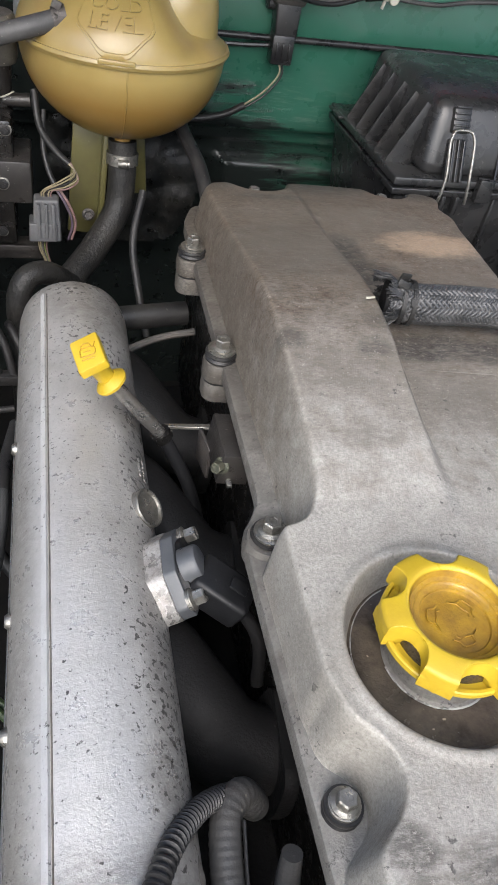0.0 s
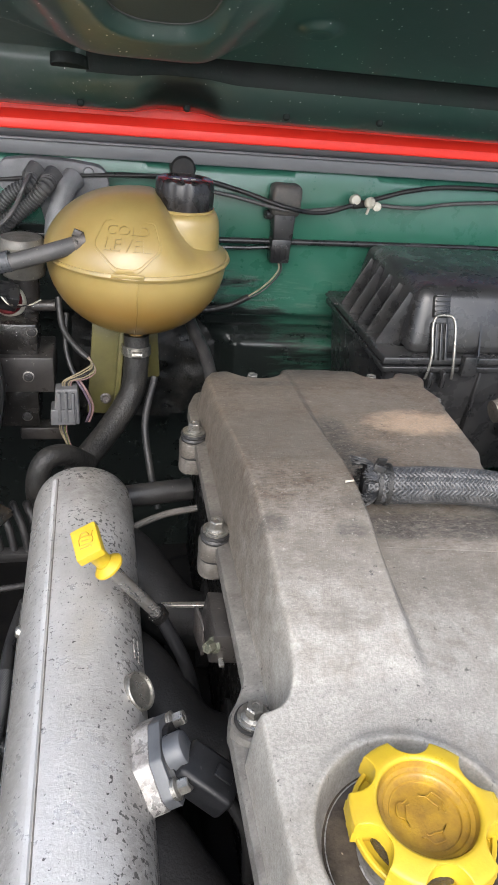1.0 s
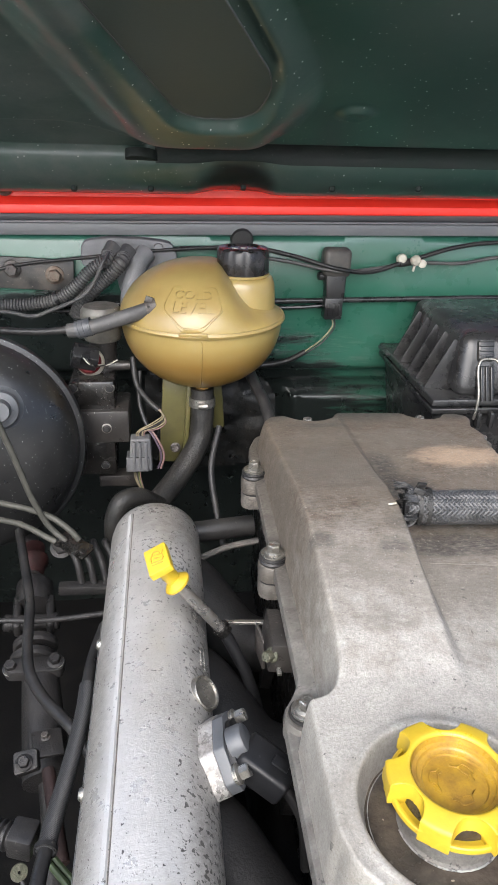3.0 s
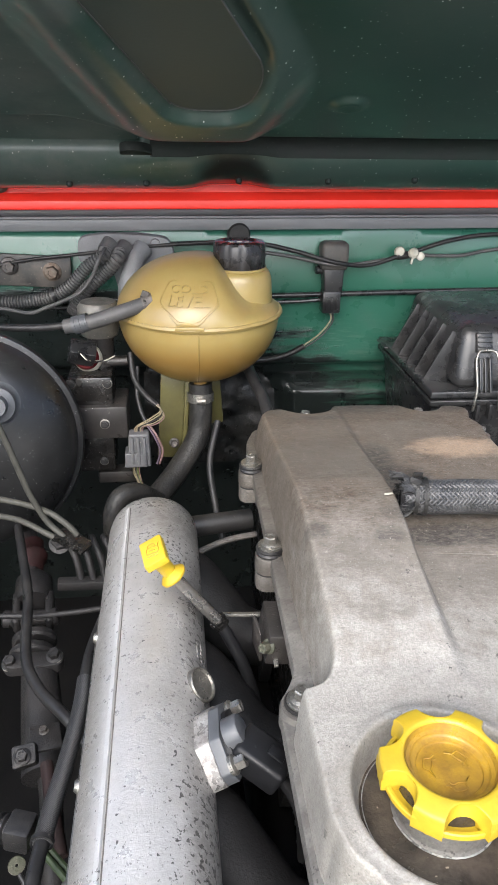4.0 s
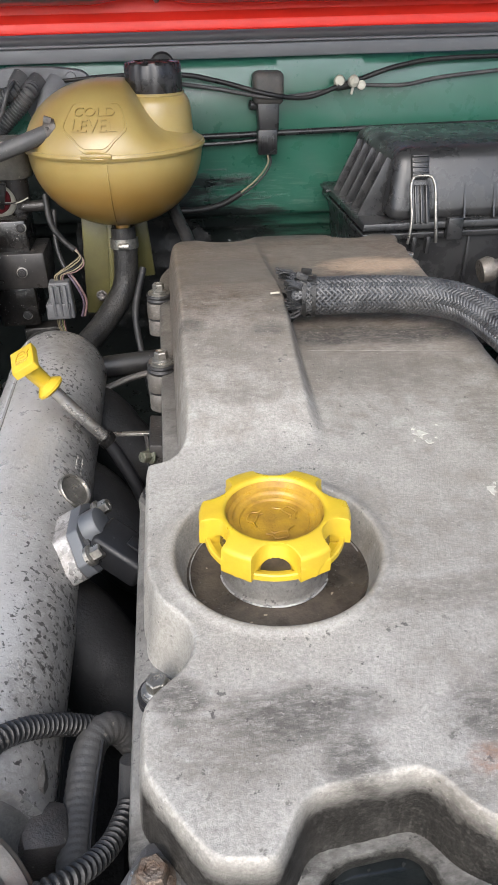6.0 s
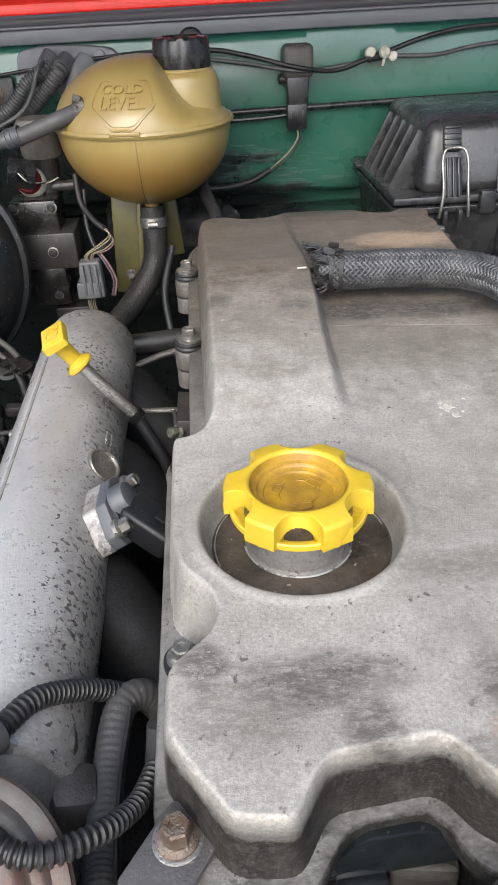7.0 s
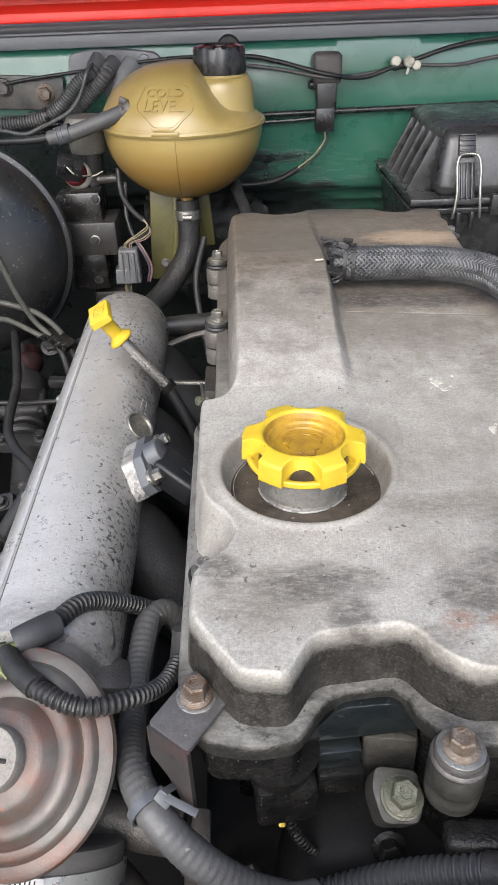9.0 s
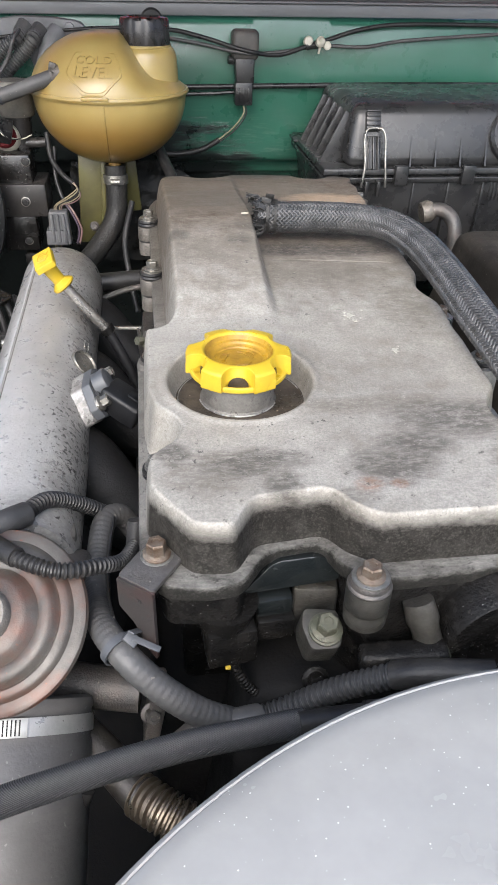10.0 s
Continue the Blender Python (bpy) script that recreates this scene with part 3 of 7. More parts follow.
plain("scuttle_top", box((1.46, 0.30, 0.02), 0.005, pose(0.05, 1.30, 1.262)), BLACK, "black scuttle top behind the bulkhead", "scuttle")

seal = thing("bonnet_seal", (0.05, 1.12, 1.25), "black rubber seal along the top of the bulkhead", "seal", "", "structure")
part("seal_bulb", pipe([(-0.66, 1.116, 1.279), (-0.2, 1.112, 1.283), (0.3, 1.112, 1.287), (0.77, 1.116, 1.288)], 0.0095, 16, 0.03), SEAL, seal)
part("seal_base", box((1.43, 0.014, 0.022), 0.003, pose(0.05, 1.106, 1.266, 0, -0.35, 0)), SEAL, seal, "flat grey rubber carrier strip")
part("seal_lip", box((1.43, 0.020, 0.004), 0.0015, pose(0.05, 1.100, 1.2755, -12, -0.35, 0)), SEAL, seal)

# ---- bonnet, raised on its rear hinges ----
bonnet = thing("bonnet", (0.05, 1.06, 1.34), "open bonnet with dark green underside and red rear edge", "bonnet")
SLOPE = math.atan(0.45)


def on_bonnet(u, v, out):
    """A place on the underside: across, up the slope from the rear edge, and out from the sheet."""
    return np.stack([u, 1.05 - v * math.cos(SLOPE) - out * math.sin(SLOPE), 1.345 + v * math.sin(SLOPE) - out * math.cos(SLOPE)], -1)


uu, vv = np.meshgrid(np.linspace(-0.62, 0.74, 420), np.linspace(-0.024, 0.58, 192))
frame_out = rounded([(-0.39, 0.95), (-0.150, 0.185), (0.058, 0.185), (0.085, 0.33), (-0.215, 0.95)], 0.07, 8)
frame_in = rounded([(-0.338, 0.95), (-0.074, 0.300), (0.002, 0.300), (0.018, 0.385), (-0.246, 0.95)], 0.032, 8)
d_out, d_in = inside(frame_out, uu, vv), inside(frame_in, uu, vv)
left_out = rounded([(-0.60, 0.95), (-0.58, 0.25), (-0.37, 0.22), (-0.47, 0.95)], 0.05, 6)
# a rounded ridge round the inset, steeper towards its outer foot
out = 0.036 * np.sin(np.pi / 2 * np.clip((d_out + 0.004) / 0.075, 0, 1)) ** 1.3 - 0.013 * smooth((d_in + 0.016) / 0.018)
step_at = 0.172 + 0.052 * smooth((-0.10 - uu) / 0.12)
out += 0.014 * smooth((vv - step_at + 0.006) / 0.010)
# roll along the rear edge, broken by a pit in the middle, and a deep channel behind it
pit = np.exp(-((uu - 0.008) / 0.050) ** 4)
out += 0.036 * np.sqrt(np.clip(1 - ((vv - 0.060) / 0.064) ** 2, 0, 1)) * (1 - 0.25 * pit)
channel = smooth((vv - 0.116) / 0.008) * smooth((step_at + 0.002 - vv) / 0.010) * smooth((uu + 0.125) / 0.03)
out -= 0.034 * channel
out += 0.008 * np.exp(-(((uu - 0.128) / 0.020) ** 2 + ((vv - 0.270) / 0.017) ** 2) ** 2) - 0.004 * np.exp(-(((uu - 0.128) / 0.011) ** 2 + ((vv - 0.270) / 0.009) ** 2) ** 2)
out += 0.014 * smooth((0.02 + inside(left_out, uu, vv)) / 0.04)
inset = rounded([(-0.188, 0.58), (-0.074, 0.302), (0.002, 0.302), (0.017, 0.385), (-0.074, 0.58)], 0.034, 8)
panel = slab(inset, -0.001, 0.002)
panel.transform(Matrix(((1, 0, 0, 0), (0, -math.cos(SLOPE), -math.sin(SLOPE), 1.05), (0, math.sin(SLOPE), -math.cos(SLOPE), 1.345), (0, 0, 0, 1))) @ Matrix.Translation((0, 0, 0.0365)))
part("inset_panel", panel, BONNET_GREY, bonnet, "plain dark grey panel inside the pressed frame", True, 40)
seam = on_bonnet(np.array([q[0] for q in inset]), np.array([q[1] for q in inset]), 0.0386)
# black disc added for the darkness inside the oval drain hole
hole = slab([(0.022 * math.cos(k * math.pi / 16), 0.013 * math.sin(k * math.pi / 16)) for k in range(32)], 0.004, 0.0162, 0.001)
hole.transform(Matrix(((1, 0, 0, 0), (0, -math.cos(SLOPE), -math.sin(SLOPE), 1.05), (0, math.sin(SLOPE), -math.cos(SLOPE), 1.345), (0, 0, 0, 1))) @ Matrix.Translation((-0.126, 0.118, 0)) @ Matrix.Rotation(radians(-12), 4, "Z"))
for x, y, z in ((-0.222, 0.975, 1.3385), (-0.115, 0.972, 1.3400), (0.018, 0.986, 1.3425), (0.145, 0.965, 1.3445), (0.272, 0.961, 1.3470)):
    part("rubber_stud", lathe([(0, 0), (0.0045, 0), (0.0045, 0.004), (0.003, 0.006), (0, 0.006)], 14, aim((x, y, z + 0.001), (0, -0.5, -0.86))), STUD_AND_SHADE, bonnet, "small dark rubber stud" if x < -0.2 else "")
part("oval_hole_disc", hole, STUD_AND_SHADE, bonnet, "black disc painting the dark of the oval drain hole")
part("panel_seam", pipe([tuple(q) for q in seam if q[2] < 1.575], 0.0008, 6), GREY_RUBBER, bonnet, "thin grey line round the inset panel")
# the channel's shade, painted black on a sheet of its own
shade_strip = ((vv > 0.110) & (vv < step_at + 0.003) & (uu > -0.112))
part("shaded_channel", grid_mesh(on_bonnet(uu, vv, out - 0.0006), shade_strip), STUD_AND_SHADE, bonnet, "channel behind the rear roll with its shade painted black", True, 80)
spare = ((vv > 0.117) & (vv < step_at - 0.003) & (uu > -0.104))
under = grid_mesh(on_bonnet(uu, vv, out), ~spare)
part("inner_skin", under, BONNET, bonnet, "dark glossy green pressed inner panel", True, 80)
part("outer_skin", grid_mesh(on_bonnet(uu[::20, ::20], vv[::20, ::20], -0.025 + 0 * vv[::20, ::20])), GREEN, bonnet, "green outer panel")
lip = [(1.0690, 1.3370), (1.068, 1.3365), (1.0665, 1.3350), (1.0650, 1.3185), (1.0640, 1.3175), (1.0550, 1.3080), (1.0545, 1.3070), (1.0550, 1.2965), (1.0565, 1.2945), (1.0640, 1.2940), (1.09, 1.325)]
xs = np.linspace(-0.62, 0.74, 60)
rim = np.zeros((len(lip), len(xs), 3))
for k, (y, z) in enumerate(lip):
    rim[k, :, 0], rim[k, :, 1], rim[k, :, 2] = xs, y, z + 0.006 * (xs - 0.1)
part("rear_edge", grid_mesh(rim), RED, bonnet, "bright red painted rear edge", True, 30)
for x in (-0.245, -0.115, 0.0276, 0.167, 0.3095, 0.45):
    part("stud", lathe([(0, -0.004), (0.0045, -0.004), (0.0045, 0.003), (0.002, 0.005), (0, 0.005)], 10, aim((x, 1.063, 1.3345 + 0.006 * (x - 0.1)), (0, -0.9, 0.3))), STEEL, bonnet, "small dull fixing stud")
part("stud", lathe([(0, -0.004), (0.004, -0.004), (0.004, 0.003), (0, 0.005)], 10, aim((0.026, 0.985, 1.366), (0, -0.4, -0.9))), STEEL, bonnet)
hinge_bolt = part("hinge_bolt", hex_head((-0.335, 1.055, 1.328), 0.009, 0.008, (0, -0.9, -0.4)), RUSTY, bonnet, "rusty hinge bolt")

# ---- rocker cover ----
cover = thing("rocker_cover", (0.15, 0.37, 1.0), "grey cast alloy rocker cover with oily stains and dust", "engine cover")
PLATE = rounded([(-0.008, 0.062), (0.012, 0.034), (0.022, 0.020), (0.050, 0.017), (0.066, 0.042), (0.115, 0.047), (0.127, 0.028), (0.146, 0.016), (0.281, 0.016), (0.288, 0.200), (0.292, 0.280),
                 (0.290, 0.400), (0.302, 0.66), (0.313, 0.720), (0.312, 0.757), (0.296, 0.769), (0.120, 0.776), (0.060, 0.768), (0.030, 0.764), (0.017, 0.740), (0.018, 0.340), (0.019, 0.300), (0.012, 0.286), (-0.007, 0.282)], 0.008)
FLANGE = rounded([(-0.013, 0.045), (0.000, 0.012), (0.030, 0.006), (0.052, 0.009), (0.060, 0.018), (0.074, 0.038), (0.114, 0.041), (0.122, 0.016), (0.152, 0.002), (0.305, 0.008),
                  (0.308, 0.400), (0.316, 0.66), (0.324, 0.720), (0.318, 0.772), (0.250, 0.782), (0.020, 0.776), (0.006, 0.740), (0.005, 0.345), (-0.004, 0.328), (-0.0115, 0.318), (-0.0125, 0.300)], 0.012)
gx, gy = np.meshgrid(np.arange(-0.0130, 0.320, 0.0010), np.arange(-0.005, 0.782, 0.0010))
d = inside(PLATE, gx, gy)


def scoop(d, x0, y0, x1, y1, r):
    """Cuts a round-ended bay out of the plate."""
    k = np.clip(((gx - x0) * (x1 - x0) + (gy - y0) * (y1 - y0)) / max(1e-9, (x1 - x0) ** 2 + (y1 - y0) ** 2), 0, 1)
    c = np.hypot(gx - x0 - k * (x1 - x0), gy - y0 - k * (y1 - y0)) - r
    soft = 0.022 if x0 < 0 else 0.008
    h = np.clip(0.5 + 0.5 * (c - d) / soft, 0, 1)
    return c * (1 - h) + d * h - soft * h * (1 - h)


for x0, y0, x1, y1, r in ((-0.016, 0.1290, -0.0020, 0.1290, 0.0150), (0.091, 0.790, 0.091, 0.768, 0.029), (0.249, 0.790, 0.249, 0.769, 0.022), (0.330, 0.712, 0.330, 0.712, 0.028),
                          (0.314, 0.345, 0.314, 0.345, 0.033), (0.331, 0.262, 0.331, 0.262, 0.040), (0.302, 0.128, 0.302, 0.128, 0.032), (0.132, -0.010, 0.132, -0.008, 0.020), (0.318, 0.53, 0.318, 0.53, 0.03)):
    d = scoop(d, x0, y0, x1, y1, r)
rib = np.interp(gy, [0.0, 0.08, 0.200, 0.262, 0.292, 0.332, 0.372, 0.430, 0.470, 0.510, 0.640, 0.70, 0.747, 0.77], [1.0530, 1.0558, 1.0605, 1.0640, 1.0680, 1.0810, 1.0905, 1.1035, 1.1070, 1.1060, 1.0880, 1.0835, 1.0790, 1.0745])
low = np.interp(gy, [0.0, 0.08, 0.200, 0.288, 0.411, 0.46, 0.53, 0.618, 0.70, 0.77], [1.0530, 1.0558, 1.0605, 1.0660, 1.0745, 1.0765, 1.0790, 1.0815, 1.0805, 1.075]) - 0.02 * np.clip(gx - 0.18, 0, 1) * smooth((gy - 0.45) / 0.2)
edge_x = np.interp(gy, [0.0, 0.27, 0.40, 0.47, 0.60, 0.70], [0.118, 0.1185, 0.121, 0.1245, 0.126, 0.128])
side = smooth((edge_x + 0.006 - gx) / 0.012)
top = low + (rib - low) * side
top -= 0.0012 * np.exp(-((gy - 0.4145 + 0.12 * (gx - 0.18)) / 0.0012) ** 2) * (gx > 0.14)
# pocket round the oil filler
rr = np.hypot(gx - 0.0735, gy - 0.191)
for _ in range(10):
    top[1:-1] = (top[:-2] + top[1:-1] + top[2:]) / 3
top += 0.0012 * np.exp(-((rr - 0.0625) / 0.0035) ** 2)
pocket = smooth((0.0605 - rr) / 0.008)
top = top * (1 - pocket) + (1.0405 + 0.0006 * np.sin(gx * 300)) * pocket
width = 0.0075 - 0.0022 * smooth((0.075 - gy) / 0.03) + 0.006 * smooth((gy - 0.29) / 0.04) * smooth((0.06 - gx) / 0.03)
width += 0.0025 * smooth((0.042 - np.hypot(gx - 0.000, gy - 0.140)) / 0.014)
bowl = smooth((0.046 - np.hypot(gx, gy - 0.140)) / 0.014)
rise = (1 - (1 - np.clip(d / width, 0, 1)) ** 2.6) * (1 - bowl) + smooth(d / width) * bowl
noise_lift = np.array([[noise.noise((x * 22, y * 22, 3.1)) for x in gx[0, ::10]] for y in gy[::10, 0]])
lift = np.kron(noise_lift, np.ones((10, 10)))[:gx.shape[0], :gx.shape[1]]
for _ in range(12):
    lift = (lift + np.roll(lift, 1, 0) + np.roll(lift, -1, 0) + np.roll(lift, 1, 1) + np.roll(lift, -1, 1)) / 5
base = 1.0085 + 0.06 * np.maximum(0, gy - 0.31)
height = base + (top - base) * rise + 0.0005 * lift * rise


def raised(bm):
    """The flange climbs a little towards the rear."""
    for q in bm.verts:
        q.co.z += 0.06 * max(0.0, q.co.y - 0.31)
    return bm


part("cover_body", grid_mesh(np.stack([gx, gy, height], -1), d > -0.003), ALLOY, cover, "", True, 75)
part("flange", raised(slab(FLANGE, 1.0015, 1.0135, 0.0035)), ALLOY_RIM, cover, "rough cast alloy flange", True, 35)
part("pocket_grime", lathe([(0.0300, 1.0418), (0.0505, 1.0416), (0.0520, 1.0425), (0.0535, 1.0418), (0.0500, 1.0380), (0.0300, 1.0380)], 96, pose(0.0735, 0.191, 0)), RECESS, cover, "oily dirt lying in the filler recess")
NECK = (0.072, 0.1925)
part("oil_filler_neck", lathe([(0.026, 1.036), (0.0318, 1.036), (0.0318, 1.0425), (0.0305, 1.0438), (0.0300, 1.0450), (0.0300, 1.0685), (0.026, 1.0685), (0.026, 1.036)], 64, pose(*NECK, 0)), ALLOY_RIM, cover, "bare alloy filler neck")


def arc(c, r, z, a, b, thick):
    return pipe([(c[0] + r * math.cos(radians(a + (b - a) * k / 40)), c[1] + r * math.sin(radians(a + (b - a) * k / 40)), z) for k in range(41)], thick, 6)


part("scraped_ring", arc(NECK, 0.0322, 1.0424, 185, 335, 0.0006), PAD, cover, "bright scraped ring round the neck")
part("floor_ring", arc((0.0735, 0.191), 0.0517, 1.0424, 10, 60, 0.0005), PAD, cover, "bright worn edge of the recess floor")
part("floor_ring", arc((0.0735, 0.191), 0.0517, 1.0424, 110, 200, 0.0004), PAD, cover, "bright worn edge of the recess floor")
for x, y, z in ((0.0055, 0.672, 1.0465), (0.0068, 0.5065, 1.0365)):
    lug = rounded([(x - 0.0150, y - 0.007), (x - 0.0150, y + 0.009), (x - 0.006, y + 0.0150), (x + 0.008, y + 0.0155), (x + 0.018, y + 0.026), (x + 0.022, y - 0.038), (x + 0.012, y - 0.022), (x + 0.003, y - 0.0165), (x - 0.009, y - 0.0145)], 0.008)
    part("boss", slab(lug, z - 0.031, z - 0.0125, 0.004), ALLOY_RIM, cover, "cast alloy bolt boss")
    part("gasket", slab([(x + (a - x) * 0.95, y + (b - y) * 0.95) for a, b in lug], z - 0.0335, z - 0.0308), RUBBER, cover, "black gasket line")
    post = rounded([(x - 0.0146, y - 0.007), (x - 0.0146, y + 0.009), (x - 0.006, y + 0.0146), (x + 0.016, y + 0.015), (x + 0.016, y - 0.016), (x - 0.008, y - 0.0145)], 0.009)
    part("pillar", slab(post, z - 0.052, z - 0.0333, 0.003), ALLOY_RIM, cover, "dusty cast pillar under the gasket")
    bolt(cover, (x, y, z), 0.0068, 0.0075, STEEL, washer=0.0125, grommet=0.0140, drop=0.0085)
part("boss", lathe([(0, 1.000), (0.0175, 1.000), (0.0175, 1.014), (0.016, 1.0185), (0, 1.0185)], 32, pose(0.0045, 0.306, 0)), ALLOY_RIM, cover)
bolt(cover, (0.0045, 0.3065, 1.0275), 0.0068, 0.0080, STEEL, washer=0.0120, grommet=0.0135, drop=0.009)
bolt(cover, (0.0012, 0.1300, 1.0240), 0.0058, 0.006, STEEL, washer=0.0088, grommet=0.0105, drop=0.009)
front_boss = lathe([(0, 0.976), (0.011, 0.976), (0.0142, 0.980), (0.0147, 0.990), (0.0138, 0.9915), (0.0138, 0.993), (0.0147, 0.9945), (0.0147, 1.010), (0, 1.010)], 36, pose(0.133, -0.006, 0.008))
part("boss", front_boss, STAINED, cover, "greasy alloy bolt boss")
bolt(cover, (0.133, -0.006, 1.0285), 0.0068, 0.0075, RUSTY, washer=0.0122)
part("cup_washer", lathe([(0.004, 1.0100), (0.0140, 1.0100), (0.0146, 1.0112), (0.0140, 1.0125), (0.0132, 1.0130), (0.0132, 1.0150), (0.0125, 1.0168), (0.004, 1.0168), (0.004, 1.0100)], 36, pose(0.133, -0.006, 0.008)), BRACKET, cover, "stacked steel cup washers")
for x, y in ((0.313, 0.358), (0.327, 0.270), (0.300, 0.128), (0.315, 0.713), (0.091, 0.774), (0.249, 0.772), (0.313, 0.53)):
    dz = 0.06 * max(0.0, y - 0.31)
    part("boss", lathe([(0, 0.985), (0.016, 0.985), (0.016, 1.012), (0.0145, 1.018), (0, 1.018)], 32, pose(x, y, dz)), ALLOY_RIM, cover)
    bolt(cover, (x, y, 1.030 + dz), 0.0068, 0.008, RUSTY if y < 0.4 else STEEL, washer=0.0135, grommet=0.0140, drop=0.010)

SPLASH = surface("chalky_splash", (0.50, 0.48, 0.41), (0.36, 0.34, 0.29), 0.8, 0, 160)
for x, y, r, z in ((0.190, 0.290, 0.0060, 1.0661), (0.194, 0.281, 0.0052, 1.0655), (0.187, 0.297, 0.0025, 1.0665), (0.200, 0.284, 0.0016, 1.0658), (0.184, 0.283, 0.0014, 1.0657), (0.216, 0.226, 0.0048, 1.0621), (0.220, 0.231, 0.0020, 1.0624), (0.232, 0.252, 0.0012, 1.0637), (0.205, 0.300, 0.0010, 1.0668)):
    blot = [(x + r * (0.55 + 0.9 * noise.noise((math.cos(k * 0.286) * 1.6, math.sin(k * 0.286) * 1.6, x * 300))) * math.cos(k * 0.286), y + 1.3 * r * (0.55 + 0.9 * noise.noise((math.cos(k * 0.286) * 1.6, math.sin(k * 0.286) * 1.6, y * 300))) * math.sin(k * 0.286)) for k in range(22)]
    part("paint_splash", slab(blot, z - 0.003, z + 0.0003), SPLASH, cover, "pale blot of splashed paint")

part("weld_line", pipe([(0.134 + 0.0135 * k, 0.4205 - 0.12 * 0.0135 * k, 1.0750 - 0.00011 * k) for k in range(11)], 0.00032, 6), PALE, cover, "thin bright seam across the cover")

# ---- oil filler cap ----
CAP = (0.072, 0.1932)
cap = thing("oil_filler_cap", (*CAP, 1.062), "yellow plastic oil filler cap with six grip lobes", "cap")
LOBES, TURN_CAP = 6, radians(-7)
TOP, FOOT = 1.0868, 1.0685


def grip(a, r, z):
    """Six blunt lobes with scooped bays between them, and an arched opening low in each bay."""
    if r < 0.0300:
        return r
    turned = abs((a - TURN_CAP) % (2 * math.pi / LOBES) - math.pi / LOBES)
    half = radians(17.5)
    q = min(1.0, turned / half)
    valley = 0.0310 + 0.0122 * (1 - math.sqrt(max(0.0, 1 - q ** 2.6)))
    level = (z - FOOT) / 0.0092
    if 0 <= level < 1:
        reach = radians(15.0) * math.sqrt(1 - level * level)
        open_bay = 0.5 - 0.5 * math.tanh((turned - reach) / radians(0.7))
    else:
        open_bay = 1.0 if level < 0 and turned < radians(15) else 0.0
    valley += 0.0024 * max(0.0, min(1.0, (TOP - 0.002 - z) / 0.009)) * (1 - q)
    if r <= valley and not open_bay:
        return r
    flat = r / max(0.97, math.cos(math.pi / LOBES - turned)) * 0.992
    wall = min(flat, valley) if q < 1 else flat
    return wall * (1 - open_bay) + min(wall, 0.0300) * open_bay


knob_profile = [(0.0268, 1.0760), (0.0273, 1.0830), (0.0280, 1.0857), (0.0290, TOP), (0.0303, TOP + 0.0003), (0.0325, TOP), (0.0345, TOP - 0.0004), (0.0365, TOP - 0.0009), (0.0385, TOP - 0.0014), (0.0405, TOP - 0.0020), (0.0417, TOP - 0.0026), (0.0424, TOP - 0.0036)] + [(0.0427, TOP - 0.0044 - 0.0007 * k) for k in range(20)] + [
    (0.0424, FOOT), (0.0310, FOOT - 0.0003), (0.0268, FOOT - 0.0003), (0.0268, 1.0760)]
part("knob", lathe(knob_profile, 480, pose(*CAP, 0), grip), YELLOW, cap, "", True, 50)
part("dish", lathe([(0.0, 1.0772), (0.010, 1.0768), (0.0185, 1.0762), (0.0196, 1.0765), (0.0202, 1.0778), (0.0226, 1.0784), (0.0236, 1.0792), (0.0240, 1.0806), (0.0262, 1.0815), (0.0276, 1.0852), (0.0268, 1.0680), (0.0, 1.0680)], 96, pose(*CAP, 0)), AMBER, cap, "grimy amber dished centre")
part("skirt_ring", lathe([(0.0320, FOOT - 0.0010), (0.0392, FOOT - 0.0010), (0.0402, FOOT), (0.0402, FOOT + 0.0030), (0.0394, FOOT + 0.0038), (0.0375, FOOT + 0.0036), (0.0370, FOOT + 0.0005), (0.0320, FOOT)], 96, pose(*CAP, 0)), YELLOW, cap)
part("inner_sleeve", lathe([(0.0312, 1.0635), (0.0322, 1.0635), (0.0322, 1.0775), (0.0312, 1.0775), (0.0312, 1.0635)], 48, pose(*CAP, 0)), RECESS, cap, "grimy metal sleeve behind the openings")
for turn in (0, 120, 240):
    here = pose(*CAP, 1.0772, 0, 0, turn + 10)
    can = [(-0.0078, -0.0098), (-0.0050, -0.0118), (-0.0036, -0.0150), (0.0034, -0.0150), (0.0044, -0.0112), (0.0088, -0.0078), (0.0048, -0.0104), (0.0, -0.0100), (-0.0034, -0.0102), (-0.0048, -0.0082)]
    emblem = pipe([here @ Vector((x, y, 0)) for x, y in can], 0.00055, 6, 0.0012)
    part("emblem", emblem, AMBER, cap, "raised oil can emblem")

# ---- cylinder head and engine front under the cover ----
head = thing("cylinder_head", (0.15, 0.37, 0.8), "black oily cylinder head under the rocker cover", "engine")
part("head_body", raised(box((0.285, 0.645, 0.20), 0.008, pose(0.158, 0.4225, 0.890))), OILY, head)
part("front_lip", slab(rounded([(-0.006, 0.050), (0.004, 0.014), (0.052, 0.010), (0.062, 0.040), (0.062, 0.11), (-0.006, 0.11)], 0.008), 0.974, 1.0010, 0.003), OILY, head, "oily black gasket face")
part("cam_seal", lathe([(0.030, -0.016), (0.044, -0.016), (0.047, -0.010), (0.047, 0.02), (0.0, 0.02), (0.0, 0.004), (0.030, 0.004), (0.030, -0.016)], 64, aim((0.235, -0.005, 0.962), (0, 1, 0))), OILY, head, "round black cam cover ring")
